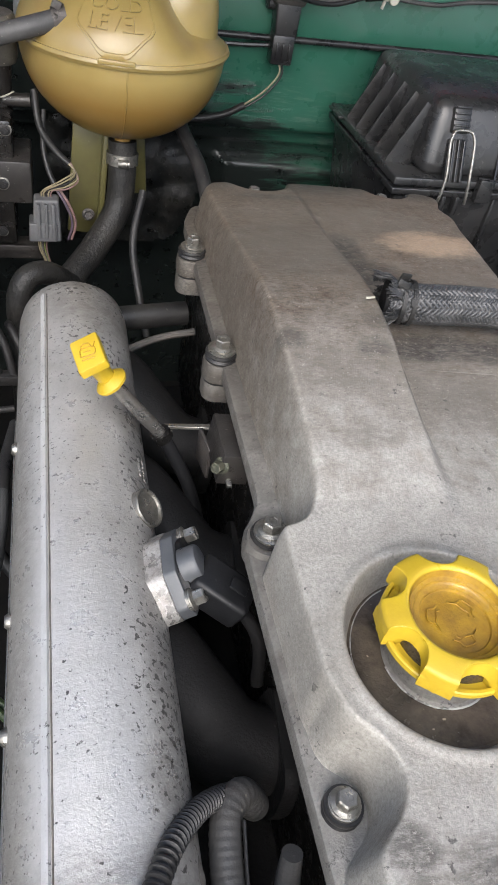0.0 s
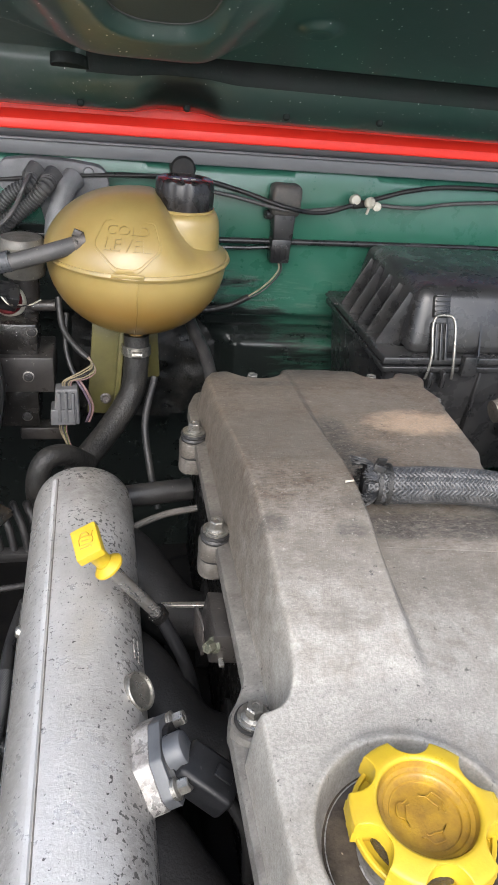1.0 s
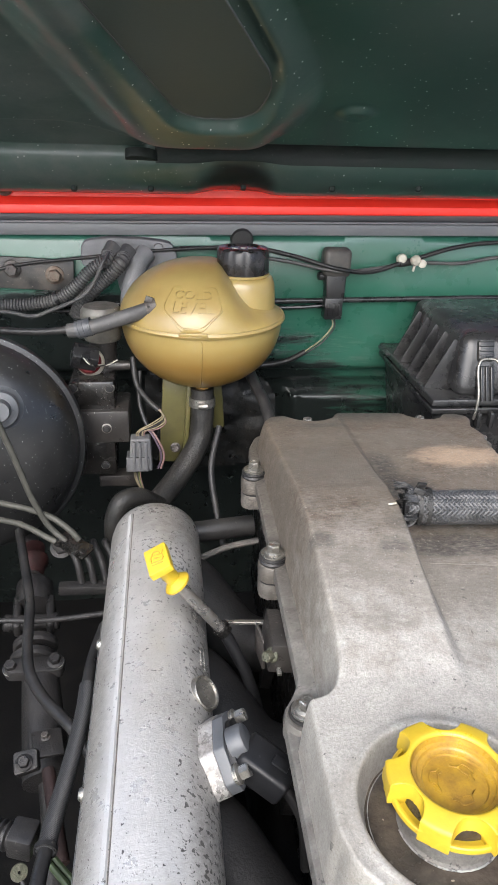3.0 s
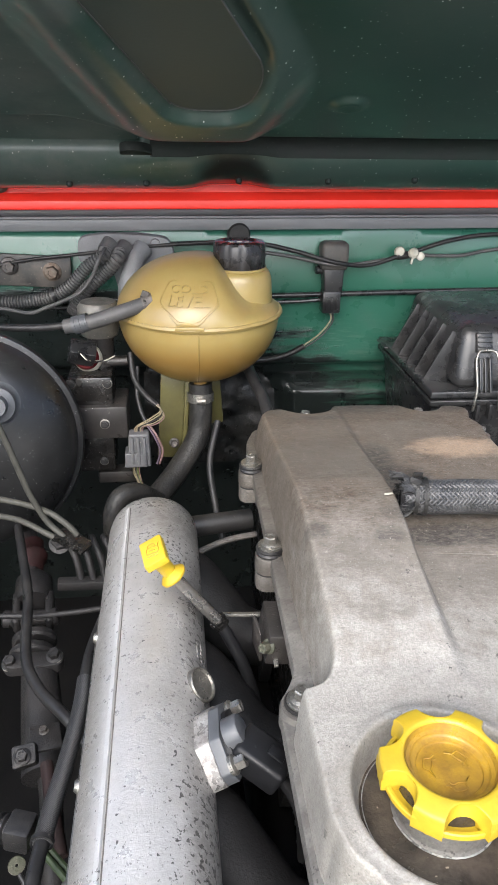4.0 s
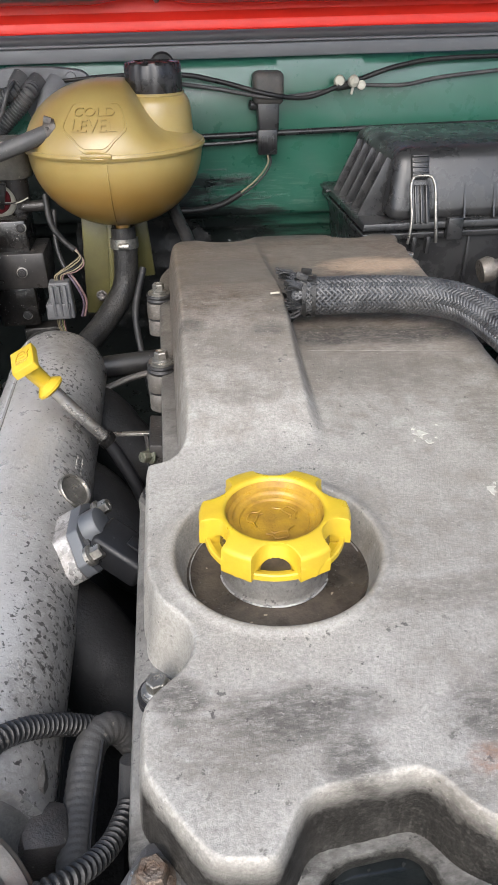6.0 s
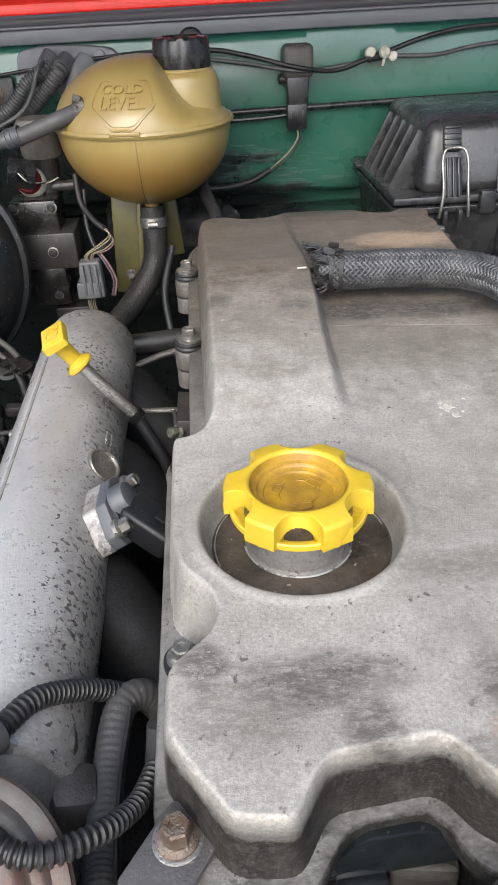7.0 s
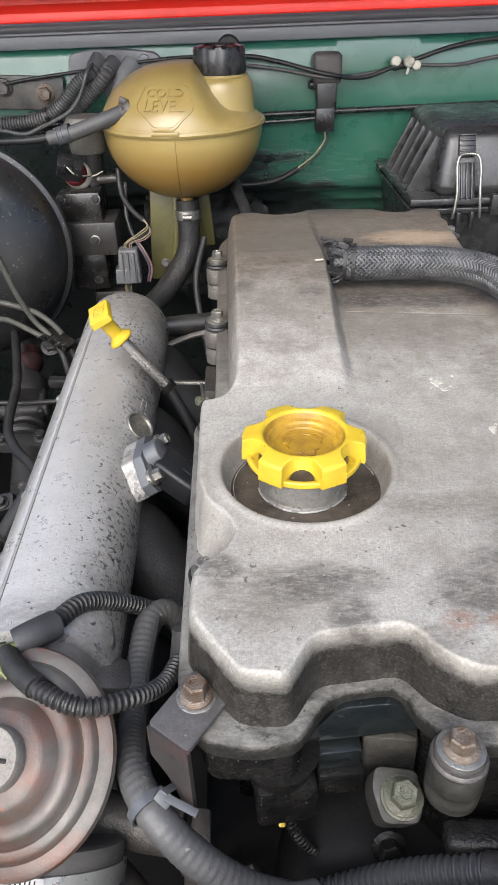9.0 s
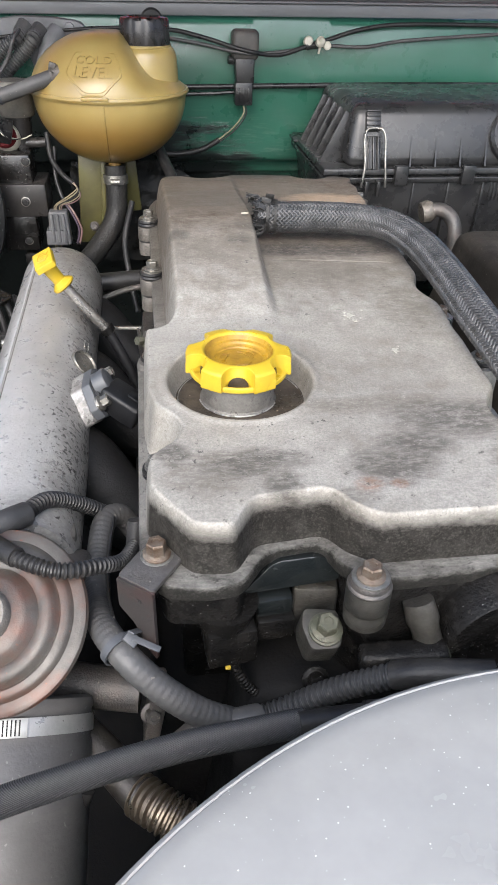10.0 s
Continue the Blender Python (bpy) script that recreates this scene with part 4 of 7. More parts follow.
part("front_face", slab(rounded([(0.150, 0.004), (0.30, 0.008), (0.30, 0.11), (0.128, 0.11), (0.128, 0.030)], 0.008), 0.890, 1.0010, 0.004), OILY, head, "oily black front casting")
part("half_moon", slab(rounded([(-0.036, -0.002), (0.036, 0.004), (0.035, 0.018), (0.020, 0.026), (-0.012, 0.024)], 0.007), -0.005, 0.006, 0.0015, pose(0.091, 0.036, 0.980, 80, 0, 0)), WET_RUBBER, head, "dark rubber half-moon seal")
lug = slab(rounded([(-0.013, -0.016), (0.012, -0.017), (0.016, -0.004), (0.015, 0.016), (-0.014, 0.020), (-0.018, 0.006)], 0.006), -0.030, 0.002, 0.002, aim((0.109, 0.003, 0.967), (0, -0.45, 1)) @ Matrix.Diagonal((0.82, 0.82, 1, 1)))
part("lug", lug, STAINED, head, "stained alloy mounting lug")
bolt(head, (0.110, -0.001, 0.975), 0.0076, 0.010, MOSSY, (0, -0.35, 1), washer=0.0118)
bolt(head, (0.108, 0.000, 0.915), 0.0075, 0.010, OILY, (0, -0.8, 0.5))
funnel = lathe([(0, 0.952), (0.018, 0.952), (0.0185, 0.958), (0.0215, 0.966), (0.024, 0.976), (0, 0.976)], 36, pose(0.044, 0.030, 0))
part("plug_funnel", funnel, OILY, head, "black funnel-shaped plug neck")
part("plug_body", box((0.036, 0.032, 0.034), 0.003, pose(0.047, 0.028, 0.942, 0, 0, 6)), OILY, head, "oily square plug body")
for k in range(4):
    part("plug_rib", box((0.002, 0.002, 0.030), 0.0006, pose(0.034 + 0.0085 * k, 0.0115 + 0.0008 * k, 0.942, 0, 0, 6)), OILY, head)

# bracket at the cover's front corner
bracket = thing("loom_bracket", (-0.005, 0.02, 1.01), "folded dark steel loom bracket bolted to the cover", "bracket")
top_leaf = slab(rounded([(-0.0264, 0.0208), (-0.004, 0.0030), (0.0175, 0.0337), (0.0165, 0.040), (-0.0005, 0.0535), (-0.0050, 0.0520)], 0.003), 1.0150, 1.0180, 0.0008)
part("top_leaf", top_leaf, surface("worn_bracket_steel", (0.115, 0.110, 0.106), (0.070, 0.064, 0.060), 0.38, 0.4, 50, 600, 0.2, 0.2), bracket)
fold = (Vector((-0.004, 0.003, 0)) - Vector((-0.0264, 0.0208, 0))).normalized()
leg = slab(rounded([(0.0, 0.0), (0.0, -0.026), (0.012, -0.036), (0.022, -0.056), (0.0290, -0.063), (0.0290, 0.0)], 0.002), -0.0015, 0.0015, 0.0005, Matrix.Translation((-0.0264, 0.0208, 1.0168)) @ Matrix(((fold.x, 0, -fold.y, 0), (fold.y, 0, fold.x, 0), (0, 1, 0, 0), (0, 0, 0, 1))))
part("leg", leg, surface("rust_patched_steel", (0.042, 0.040, 0.039), (0.055, 0.046, 0.042), 0.40, 0.2, 32, 600, 0.4, 0.60, (0.13, 0.032, 0.02)), bracket, "downturned rust-marked leg")
bolt(bracket, (-0.0008, 0.0360, 1.0212), 0.0068, 0.009, RUSTY, washer=0.0112)

# ---- intake tube ----
tube = thing("intake_tube", (-0.117, 0.40, 0.90), "silver alloy intake tube with dark corrosion spots", "pipe")
AXIS = Vector((0.0025, 1, 0.0322)).normalized()


def tube_at(y, angle, r):
    """A place round the tube: along y, degrees to the right of straight up, and metres from its axis."""
    q = Vector((-0.1172, 0.3, 0.9494)) + AXIS * (y - 0.3) / AXIS.y
    up = (Vector((0, 0, 1)) - AXIS * AXIS.z).normalized()
    right = AXIS.cross(up)
    a = radians(angle)
    return q + r * (math.cos(a) * up + math.sin(a) * right)


def tube_out(angle):
    return (tube_at(0.3, angle, 1) - tube_at(0.3, angle, 0)).normalized()


shell = lathe([(0.0, 0), (0.040, 0), (0.0520, 0.006), (0.0535, 0.014), (0.0535, 0.535), (0.0515, 0.548), (0.045, 0.556), (0.030, 0.560), (0, 0.561)], 96, aim(tube_at(0.105, 0, 0), AXIS))
part("tube_shell", shell, TUBE_METAL, tube)
part("throttle_casting", lathe([(0, -0.06), (0.034, -0.06), (0.038, -0.02), (0.047, 0.002), (0.049, 0.012), (0, 0.012)], 48, aim(tube_at(0.105, 0, 0) + Vector((0.0, 0.004, -0.004)), (0, 1, 0.35))), ALLOY_RIM, tube, "rough casting at the tube end")
ridge = bmesh.new()
line = [tube_at(0.122 + 0.514 * k / 60, -31, 0.0535) for k in range(61)]
prev = None
for k, q in enumerate(line):
    o, s = tube_out(-31), AXIS.cross(tube_out(-31))
    ring = [ridge.verts.new(q + s * a + o * b) for a, b in ((-0.0042, -0.001), (-0.0034, 0.0008), (-0.0014, 0.0009), (-0.0008, 0.0018), (0.0014, 0.0018), (0.0022, -0.001))]
    if prev:
        for j in range(5):
            ridge.faces.new((prev[j], prev[j + 1], ring[j + 1], ring[j]))
    prev = ring
part("ridge_groove", pipe([tube_at(0.122 + 0.0514 * k, -27.8, 0.0535) for k in range(11)], 0.0006, 6), GRIME, tube, "thin dark line beside the ridge")
part("edge_strip", pipe([tube_at(y, a, r) for y, a, r in ((0.50, -84, 0.0535), (0.46, -86, 0.0540), (0.40, -86, 0.0538), (0.31, -88, 0.0540), (0.22, -88, 0.0540), (0.14, -88, 0.0535))], 0.0010, 8), STEEL, tube, "thin steel strip along the tube's edge")
part("casting_ridge", ridge, RIDGE, tube, "raised casting ridge", True, 25)
for y, a in ((0.46, -78), (0.30, -82), (0.22, -80)):
    part("side_stud", lathe([(0, 0), (0.006, 0), (0.006, 0.004), (0.004, 0.007), (0, 0.007)], 16, aim(tube_at(y, a, 0.0500), tube_out(a))), STEEL, tube)
part("core_plug", lathe([(0, -0.008), (0.0155, -0.008), (0.0155, 0.0035), (0.0146, 0.0045), (0.0134, 0.0040), (0.0128, 0.0020), (0, 0.0018)], 40, aim(tube_at(0.372, 56, 0.0545), tube_out(48) + Vector((0, -0.20, 0)))), STEEL, tube, "round pressed core plug")
marks = bmesh.new()
for k in range(6):
    add(marks, box((0.0022, 0.0085 if k % 2 else 0.0035, 0.0014), 0.0004, Matrix.Translation(tube_at(0.408 + 0.008 * (k % 3), 56 + 7 * (k // 3), 0.0537)) @ Matrix.Rotation(radians(58), 4, "Y")))
part("cast_mark", marks, TUBE_METAL, tube, "raised illegible casting mark")

# sensor on the tube's side
sensor = thing("pressure_sensor", (-0.07, 0.31, 0.98), "dark grey pressure sensor bolted to the intake tube", "sensor")
S_OUT = Vector((0.86, -0.04, 0.51)).normalized()
S_Y = (Vector((0, 1, 0)) - S_OUT * S_OUT.y).normalized()
S_UP = S_Y.cross(S_OUT) if S_Y.cross(S_OUT).z > 0 else S_OUT.cross(S_Y)
seat = Matrix.Translation((-0.0680, 0.3105, 0.9945)) @ Matrix((tuple(S_UP.cross(S_OUT)), tuple(S_UP), tuple(S_OUT))).transposed().to_4x4()
if (seat.to_3x3() @ Vector((1, 0, 0))).y < 0:
    seat = seat @ Matrix.Rotation(math.pi, 4, "Z") @ Matrix.Translation((0, 0.0, 0))
FLIP = 1 if (seat.to_3x3() @ Vector((0, 1, 0))).z > 0 else -1
six = [(x, FLIP * y) for x, y in ((-0.011, 0.0), (0.019, 0.0), (0.034, -0.012), (0.034, -0.030), (0.020, -0.038), (-0.018, -0.038), (-0.031, -0.030), (-0.031, -0.018))]
six = six if FLIP > 0 else six[::-1]
part("mounting_pad", slab(rounded([(x * 1.03, y) for x, y in six], 0.003), -0.030, -0.0002, 0.001, seat), PAD, sensor, "bright flaking alloy mounting pad")
part("sensor_plate", slab(rounded(six, 0.002), 0.0, 0.0095, 0.0009, seat), GREY, sensor)
part("sensor_step", slab(rounded([(x * 0.80 - 0.001, FLIP * -0.018 + (y - FLIP * -0.018) * 0.80) for x, y in six], 0.003), 0.0093, 0.0140, 0.0009, seat), SOOTY, sensor, "black moulded step")
part("sensor_body", lathe([(0, 0.012), (0.0128, 0.012), (0.0128, 0.0225), (0.0118, 0.0245), (0.009, 0.0255), (0, 0.0258)], 32, seat @ Matrix.Translation((-0.003, FLIP * -0.010, 0))), GREY, sensor, "dark grey round sensor dome")
way = Vector((0.80, -0.46, -0.40)).normalized()
plug_at = Matrix.Translation((-0.0440, 0.3035, 0.9860)) @ way.to_track_quat("Z", "Y").to_matrix().to_4x4()
connector = part("sensor_plug", box((0.030, 0.026, 0.044), 0.004, plug_at @ Matrix.Translation((0, 0, 0.020)), 3), SOOTY, sensor, "black connector body")
part("lock_tab", box((0.010, 0.005, 0.014), 0.001, plug_at @ Matrix.Translation((0.002, 0.012, 0.028))), SOOTY, connector)
part("cable_tail", pipe([plug_at @ Vector((0, 0, 0.034)), (0.0, 0.272, 0.945), (0.004, 0.262, 0.90)], 0.005), DARK, sensor)
for x in (-0.0255, 0.0275):
    bolt(sensor, seat @ Vector((x, FLIP * -0.017, 0.0140)), 0.0058, 0.008, STEEL, S_OUT, washer=0.0075)

# dipstick
dip = thing("dipstick", (-0.09, 0.457, 1.03), "yellow-handled oil dipstick in its steel tube", "dipstick")
foot, neck = Vector((-0.049, 0.454, 0.981)), Vector((-0.0917, 0.457, 1.0366))
along = (neck - foot).normalized()
across = Vector((0.0196, 0.0024, 0.0101)).normalized()
upward = across.cross(Vector((-0.0015, 0.0318, 0.0069))).normalized()
grip = Matrix((tuple(across), tuple(upward.cross(across)), tuple(upward))).transposed().to_4x4()
grip = Matrix.Translation((-0.1108, 0.4518, 1.0702)) @ grip
part("grip", slab(rounded([(-0.0112, -0.0163), (0.0112, -0.0163), (0.0112, 0.0163), (-0.0112, 0.0163)], 0.002), -0.0075, 0.0, 0.0014, grip), YELLOW, dip, "square yellow plastic grip plate")
waist = [neck - along * 0.002, neck + along * 0.004, neck + along * 0.010, Vector((-0.1045, 0.4535, 1.0570)), Vector((-0.1085, 0.4525, 1.0645))]
part("stem", pipe(waist, 0.0072, 20, 0.003, taper=(0.95, 1.15)), YELLOW, dip, "yellow plastic neck of the grip")
part("collar", lathe([(0, -0.0035), (0.0100, -0.0035), (0.0132, -0.0015), (0.0136, 0.0008), (0.0118, 0.0025), (0.0080, 0.0060), (0, 0.0060)], 36, aim(neck + along * 0.001, along)), YELLOW, dip, "yellow plastic collar")
mark = bmesh.new()
for line in ([(-0.0058, -0.0030), (0.0048, -0.0045), (0.0056, 0.0025), (-0.0042, 0.0045), (-0.0058, -0.0030)], [(0.0056, 0.0025), (0.0078, 0.0068)],
             [(-0.0042, 0.0045), (-0.0022, 0.0085), (0.0028, 0.0078), (0.0042, 0.0032)], [(-0.0060, -0.0062), (0.0046, -0.0078)], [(-0.0030, 0.0010), (0.0026, -0.0005)]):
    add(mark, pipe([grip @ Vector((x, y, 0.0001)) for x, y in line], 0.0005, 6, 0.0012))
part("grip_mark", mark, surface("moulded_amber", (0.36, 0.22, 0.010), (0.30, 0.17, 0.01), 0.4), dip, "moulded oil can mark")
part("guide_tube", pipe([neck - along * 0.002, foot, foot - along * 0.004], 0.0058, 16), surface("worn_bright_tube", (0.36, 0.35, 0.33), (0.22, 0.20, 0.175), 0.3, 0.85, 60, 600, 0.2), dip, "bare steel guide tube")
part("lower_tube", pipe([foot, (-0.040, 0.450, 0.964), (-0.024, 0.440, 0.930), (-0.012, 0.43, 0.88), (-0.008, 0.42, 0.80)], 0.0060, 14), SOOTY, dip)
part("tube_collar", lathe([(0, -0.004), (0.0085, -0.004), (0.009, 0.004), (0, 0.004)], 20, aim(foot, along)), OILY, dip)
stay = slab([(-0.045, 0.470), (-0.006, 0.466), (-0.002, 0.44), (-0.003, 0.395), (0.001, 0.395), (0.003, 0.44), (0.0, 0.471), (-0.045, 0.474)], 0.974, 0.977, 0.0005)
part("stay_leg", box((0.003, 0.030, 0.034), 0.0008, pose(-0.0115, 0.452, 0.960, 0, 0, 8)), BRACKET, dip, "downturned end of the stay")
part("stay", stay, STEEL, dip, "thin steel stay strap")
part("stay_tab", box((0.044, 0.054, 0.032), 0.002, pose(0.013, 0.430, 0.984, 0, 8, 0)), BLOCK, dip, "dark grey bracket block on the head")
bolt(dip, (-0.0085, 0.4045, 0.9905), 0.0052, 0.008, MOSSY, (-0.75, -0.6, 0.3))

# ---- braided breather hose over the cover ----
hose = thing("breather_hose", (0.23, 0.50, 1.06), "grey braided breather hose lying across the cover", "hose")
HOSE = [(0.112, 0.478, 1.106), (0.153, 0.466, 1.106), (0.192, 0.464, 1.106), (0.245, 0.457, 1.104), (0.276, 0.432, 1.102), (0.289, 0.376, 1.099), (0.290, 0.305, 1.095), (0.289, 0.235, 1.089), (0.293, 0.160, 1.078), (0.304, 0.07, 1.050)]
part("hose_core", pipe([(0.126, 0.4735, 1.106)] + HOSE[1:], 0.0150, 24, 0.006), DARK, hose)
STRANDS, R_HOSE, PITCH, STEP = 18, 0.0158, 0.080, 0.0016
BRAIDS = [surface("worn_braid_yarn", (0.030, 0.030, 0.0305), (0.095, 0.095, 0.096), 0.42, 0.2, 60, 700, 0.2, 0.15, (0.3, 0.28, 0.25)), surface("worn_braid_yarn_dark", (0.022, 0.022, 0.0225), (0.070, 0.070, 0.071), 0.42, 0.2, 60, 700, 0.2, 0.1, (0.3, 0.28, 0.25))]
hose_line = [f for f in frames_along(spline(HOSE, STEP)) if f[0].x > 0.129]
for turn in (1, -1):
    for s in range(STRANDS):
        weave, prev = bmesh.new(), None
        for k, (q, a, b, t) in enumerate(hose_line):
            phase = 2 * math.pi * k * STEP / PITCH
            turned = turn * phase + 2 * math.pi * s / STRANDS
            wave = 0.0005 * turn * math.sin(STRANDS / 2 * turned)
            o = a * math.cos(turned) + b * math.sin(turned)
            run = t * PITCH + turn * (b * math.cos(turned) - a * math.sin(turned)) * 2 * math.pi * R_HOSE
            w = o.cross(run).normalized()
            ring = [weave.verts.new(q + o * (R_HOSE + wave + h) + w * x) for x, h in ((-0.0017, -0.0014), (-0.0011, 0.0002), (0.0, 0.0007), (0.0011, 0.0002), (0.0017, -0.0014))]
            if prev:
                for j in range(4):
                    weave.faces.new((prev[j], prev[j + 1], ring[j + 1], ring[j]))
            prev = ring
        part("strand", weave, BRAIDS[turn < 0], hose, "", True, 60)
clip = part("hose_clip", band((0.1395, 0.4695, 1.106), (1, -0.25, 0), 0.0174, 0.0035, 0.0012), HOSE_DIRTY, hose, "dark spring hose clip")
part("clip_ring", band((0.1470, 0.4680, 1.106), (1, -0.2, 0), 0.0174, 0.0035, 0.0012), HOSE_DIRTY, clip)
for k in range(7):
    a = radians(-60 + 42 * k)
    part("clip_bridge", box((0.006, 0.006, 0.0012), 0.0003, Matrix.Translation((0.1432, 0.4688 + 0.0180 * math.sin(a), 1.106 + 0.0180 * math.cos(a))) @ Matrix.Rotation(-a, 4, "X")), HOSE_DIRTY, clip)
part("clip_ear", box((0.010, 0.0025, 0.006), 0.0008, pose(0.1405, 0.474, 1.1260, 10, 12, 10)), HOSE_DIRTY, clip)
part("clip_ear", box((0.011, 0.003, 0.006), 0.0008, pose(0.1350, 0.464, 1.1250, -15, 20, -12)), HOSE_DIRTY, clip)
random.seed(41)
for k in range(17):
    tuft = bmesh.new()
    a = 2 * math.pi * k / 17 + random.uniform(-0.2, 0.2)
    lead_out = Vector((-random.uniform(0.008, 0.020), random.uniform(-0.007, 0.007) + 0.003 * math.cos(a), random.uniform(-0.004, 0.003) + 0.004 * math.sin(a)))
    for j in range(13):
        b = a + random.uniform(-0.16, 0.16)
        q = Vector((0.1345, 0.4712 + 0.0162 * math.cos(b), 1.106 + 0.0162 * math.sin(b)))
        e = q + lead_out * random.uniform(0.75, 1.1) + Vector((0, random.uniform(-0.003, 0.003), random.uniform(-0.003, 0.003)))
        add(tuft, pipe([q, q + lead_out * 0.5 + Vector((0, 0.003 * math.cos(b), 0.003 * math.sin(b) + random.uniform(-0.001, 0.001))), e], 0.00055, 4, 0.005))
    part("frayed_tuft", tuft, (HOSE_DIRTY, BRAIDS[1])[k % 2], hose, "frayed yarn ends" if k == 0 else "")
part("spigot_tip", pipe([(0.108, 0.467, 1.1105), (0.116, 0.469, 1.110)], 0.0010, 8), WHITE, hose)

# ---- expansion tank ----
TC = (-0.044, 0.955)
tank = thing("expansion_tank", (TC[0], TC[1], 1.05), "aged amber plastic coolant expansion tank", "tank")
RAD, SEAM = 0.123, 1.163
NA, NB = 120, 70
polar = np.zeros((NB + 1, NA + 1, 3))


def dome(x, y):
    """The height of the tank's upper half at a place from its middle: an egg that falls away under the filler neck."""
    r = min(1.0, math.hypot(x, y) / RAD)
    fall = max(0.0, min(1.0, (x - 0.018) / 0.056))
    z = 0.082 * (1 - r ** 2.3) ** 0.60 * (1 - 0.62 * fall * fall * (3 - 2 * fall))
    k = math.hypot(x - 0.061, y + 0.006)
    neck = 0.0605 / (1 + math.exp((k - 0.0465) / 0.0011)) - 0.011 * max(0.0, min(1.0, (k - 0.0395) / 0.007)) ** 2
    return z + max(0.0, neck - z)


for i in range(NB + 1):
    for j in range(NA + 1):
        r, a = RAD * math.sin(math.pi / 2 * i / NB) ** 0.9, 2 * math.pi * j / NA
        x, y = r * math.cos(a), r * math.sin(a)
        polar[i, j] = (TC[0] + x, TC[1] + y, SEAM + dome(x, y))
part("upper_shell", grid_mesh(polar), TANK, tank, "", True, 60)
fine_low = [(RAD * 0.985 * math.sin(radians(a)), -0.110 * math.cos(radians(a)) ** 0.92) for a in range(0, 90, 4)] + [(RAD * 0.985, 0.0)]
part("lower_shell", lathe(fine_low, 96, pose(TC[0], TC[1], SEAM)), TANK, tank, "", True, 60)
part("seam_bead", lathe([(0.118, -0.0035), (0.1245, -0.0035), (0.1262, 0), (0.1245, 0.0035), (0.118, 0.0035)], 96, pose(TC[0], TC[1], SEAM)), TANK, tank, "moulded seam bead")
part("neck", lathe([(0.0495, 0.002), (0.0488, 0.012), (0.0482, 0.025), (0.0476, 0.038), (0.0466, 0.0475), (0.0450, 0.0530), (0.0420, 0.0590), (0.0385, 0.0614), (0.036, 0.0614)], 72, pose(TC[0] + 0.061, TC[1] - 0.006, SEAM)), TANK, tank, "smooth moulded filler neck", True, 60)
part("neck_ring", lathe([(0.030, 0.056), (0.0400, 0.056), (0.0400, 0.0640), (0.030, 0.064)], 48, pose(TC[0] + 0.060, TC[1] - 0.005, SEAM)), TANK, tank)
fluted = lathe([(0, 0.062), (0.0375, 0.062), (0.0388, 0.065), (0.0382, 0.096), (0.0360, 0.0995), (0.026, 0.101), (0.024, 0.0985), (0, 0.0985)], 120, pose(TC[0] + 0.060, TC[1] - 0.005, SEAM),
               lambda a, r, z: r - (0.0012 * max(0, math.cos(12 * a)) if r > 0.0365 and 0.0645 < z < 0.0970 else 0))
part("cap", fluted, surface("shiny_black_plastic", (0.012, 0.011, 0.011), (0.02, 0.018, 0.018), 0.22, 0, 30, 500, 0.05), tank, "black fluted filler cap", True, 50)
lab = bmesh.new()
for k, (x, w) in enumerate(((-0.012, 0.009), (0.0, 0.007), (0.010, 0.006))):
    add(lab, box((w, 0.0022, 0.0008), 0, pose(TC[0] + 0.060 + x, TC[1] - 0.005 - 0.004 + 0.004 * (k % 2), SEAM + 0.0990, 0, 0, 20 * k - 20)))
part("cap_marking", lab, WHITE, tank, "small worn white marking")
part("spout", pipe([(-0.120, 0.880, 1.194), (-0.105, 0.895, 1.196), (-0.09, 0.91, 1.195)], 0.0085, 18), TANK, tank)
part("outlet", lathe([(0, -0.022), (0.010, -0.022), (0.010, 0.004), (0, 0.004)], 24, pose(-0.045, 0.930, 1.058)), TANK, tank)
part("level_tab", box((0.040, 0.004, 0.005), 0.0012, pose(-0.062, 0.8310, 1.1665, 0, 0, -8)), TANK, tank, "small moulded level tab")


def on_dome(u, v, lift):
    """Wraps flat lettering onto the tank: u across, v up, both in metres."""
    a = radians(-104) + u / 0.112
    rr = 0.1225 - v * 0.62
    x, y = rr * math.cos(a), rr * math.sin(a)
    return Vector((TC[0] + x, TC[1] + y, SEAM + dome(x, y))) + Vector((x, y, 0.055)).normalized() * lift


def lettering(text, size, u, v):
    cu = bpy.data.curves.new("lettering", "FONT")
    cu.body, cu.size, cu.align_x, cu.resolution_u = text, size, "CENTER", 3
    ob = bpy.data.objects.new("lettering", cu)
    scene.collection.objects.link(ob)
    me = bpy.data.meshes.new_from_object(ob.evaluated_get(bpy.context.evaluated_depsgraph_get()))
    bm = bmesh.new()
    bm.from_mesh(me)
    bpy.data.objects.remove(ob)
    ext = bmesh.ops.extrude_face_region(bm, geom=bm.faces[:])
    raised = {e for e in ext["geom"] if isinstance(e, bmesh.types.BMVert)}
    for q in bm.verts:
        q.co = on_dome(u + q.co.x, v + q.co.y, 0.0021 if q in raised else -0.001)
    return bm


part("lettering", lettering("COLD", 0.023, 0.008, 0.037), TANK, tank, "raised moulded words COLD LEVEL", True, 30)
part("lettering", lettering("LEVEL", 0.023, 0.008, 0.016), TANK, tank, "", True, 30)
shield = bmesh.new()
outline = rounded([(-0.032, 0.062), (0.050, 0.062), (0.052, 0.018), (0.036, 0.008), (0.024, 0.0005), (-0.006, 0.0005), (-0.018, 0.008), (-0.036, 0.018)], 0.008)
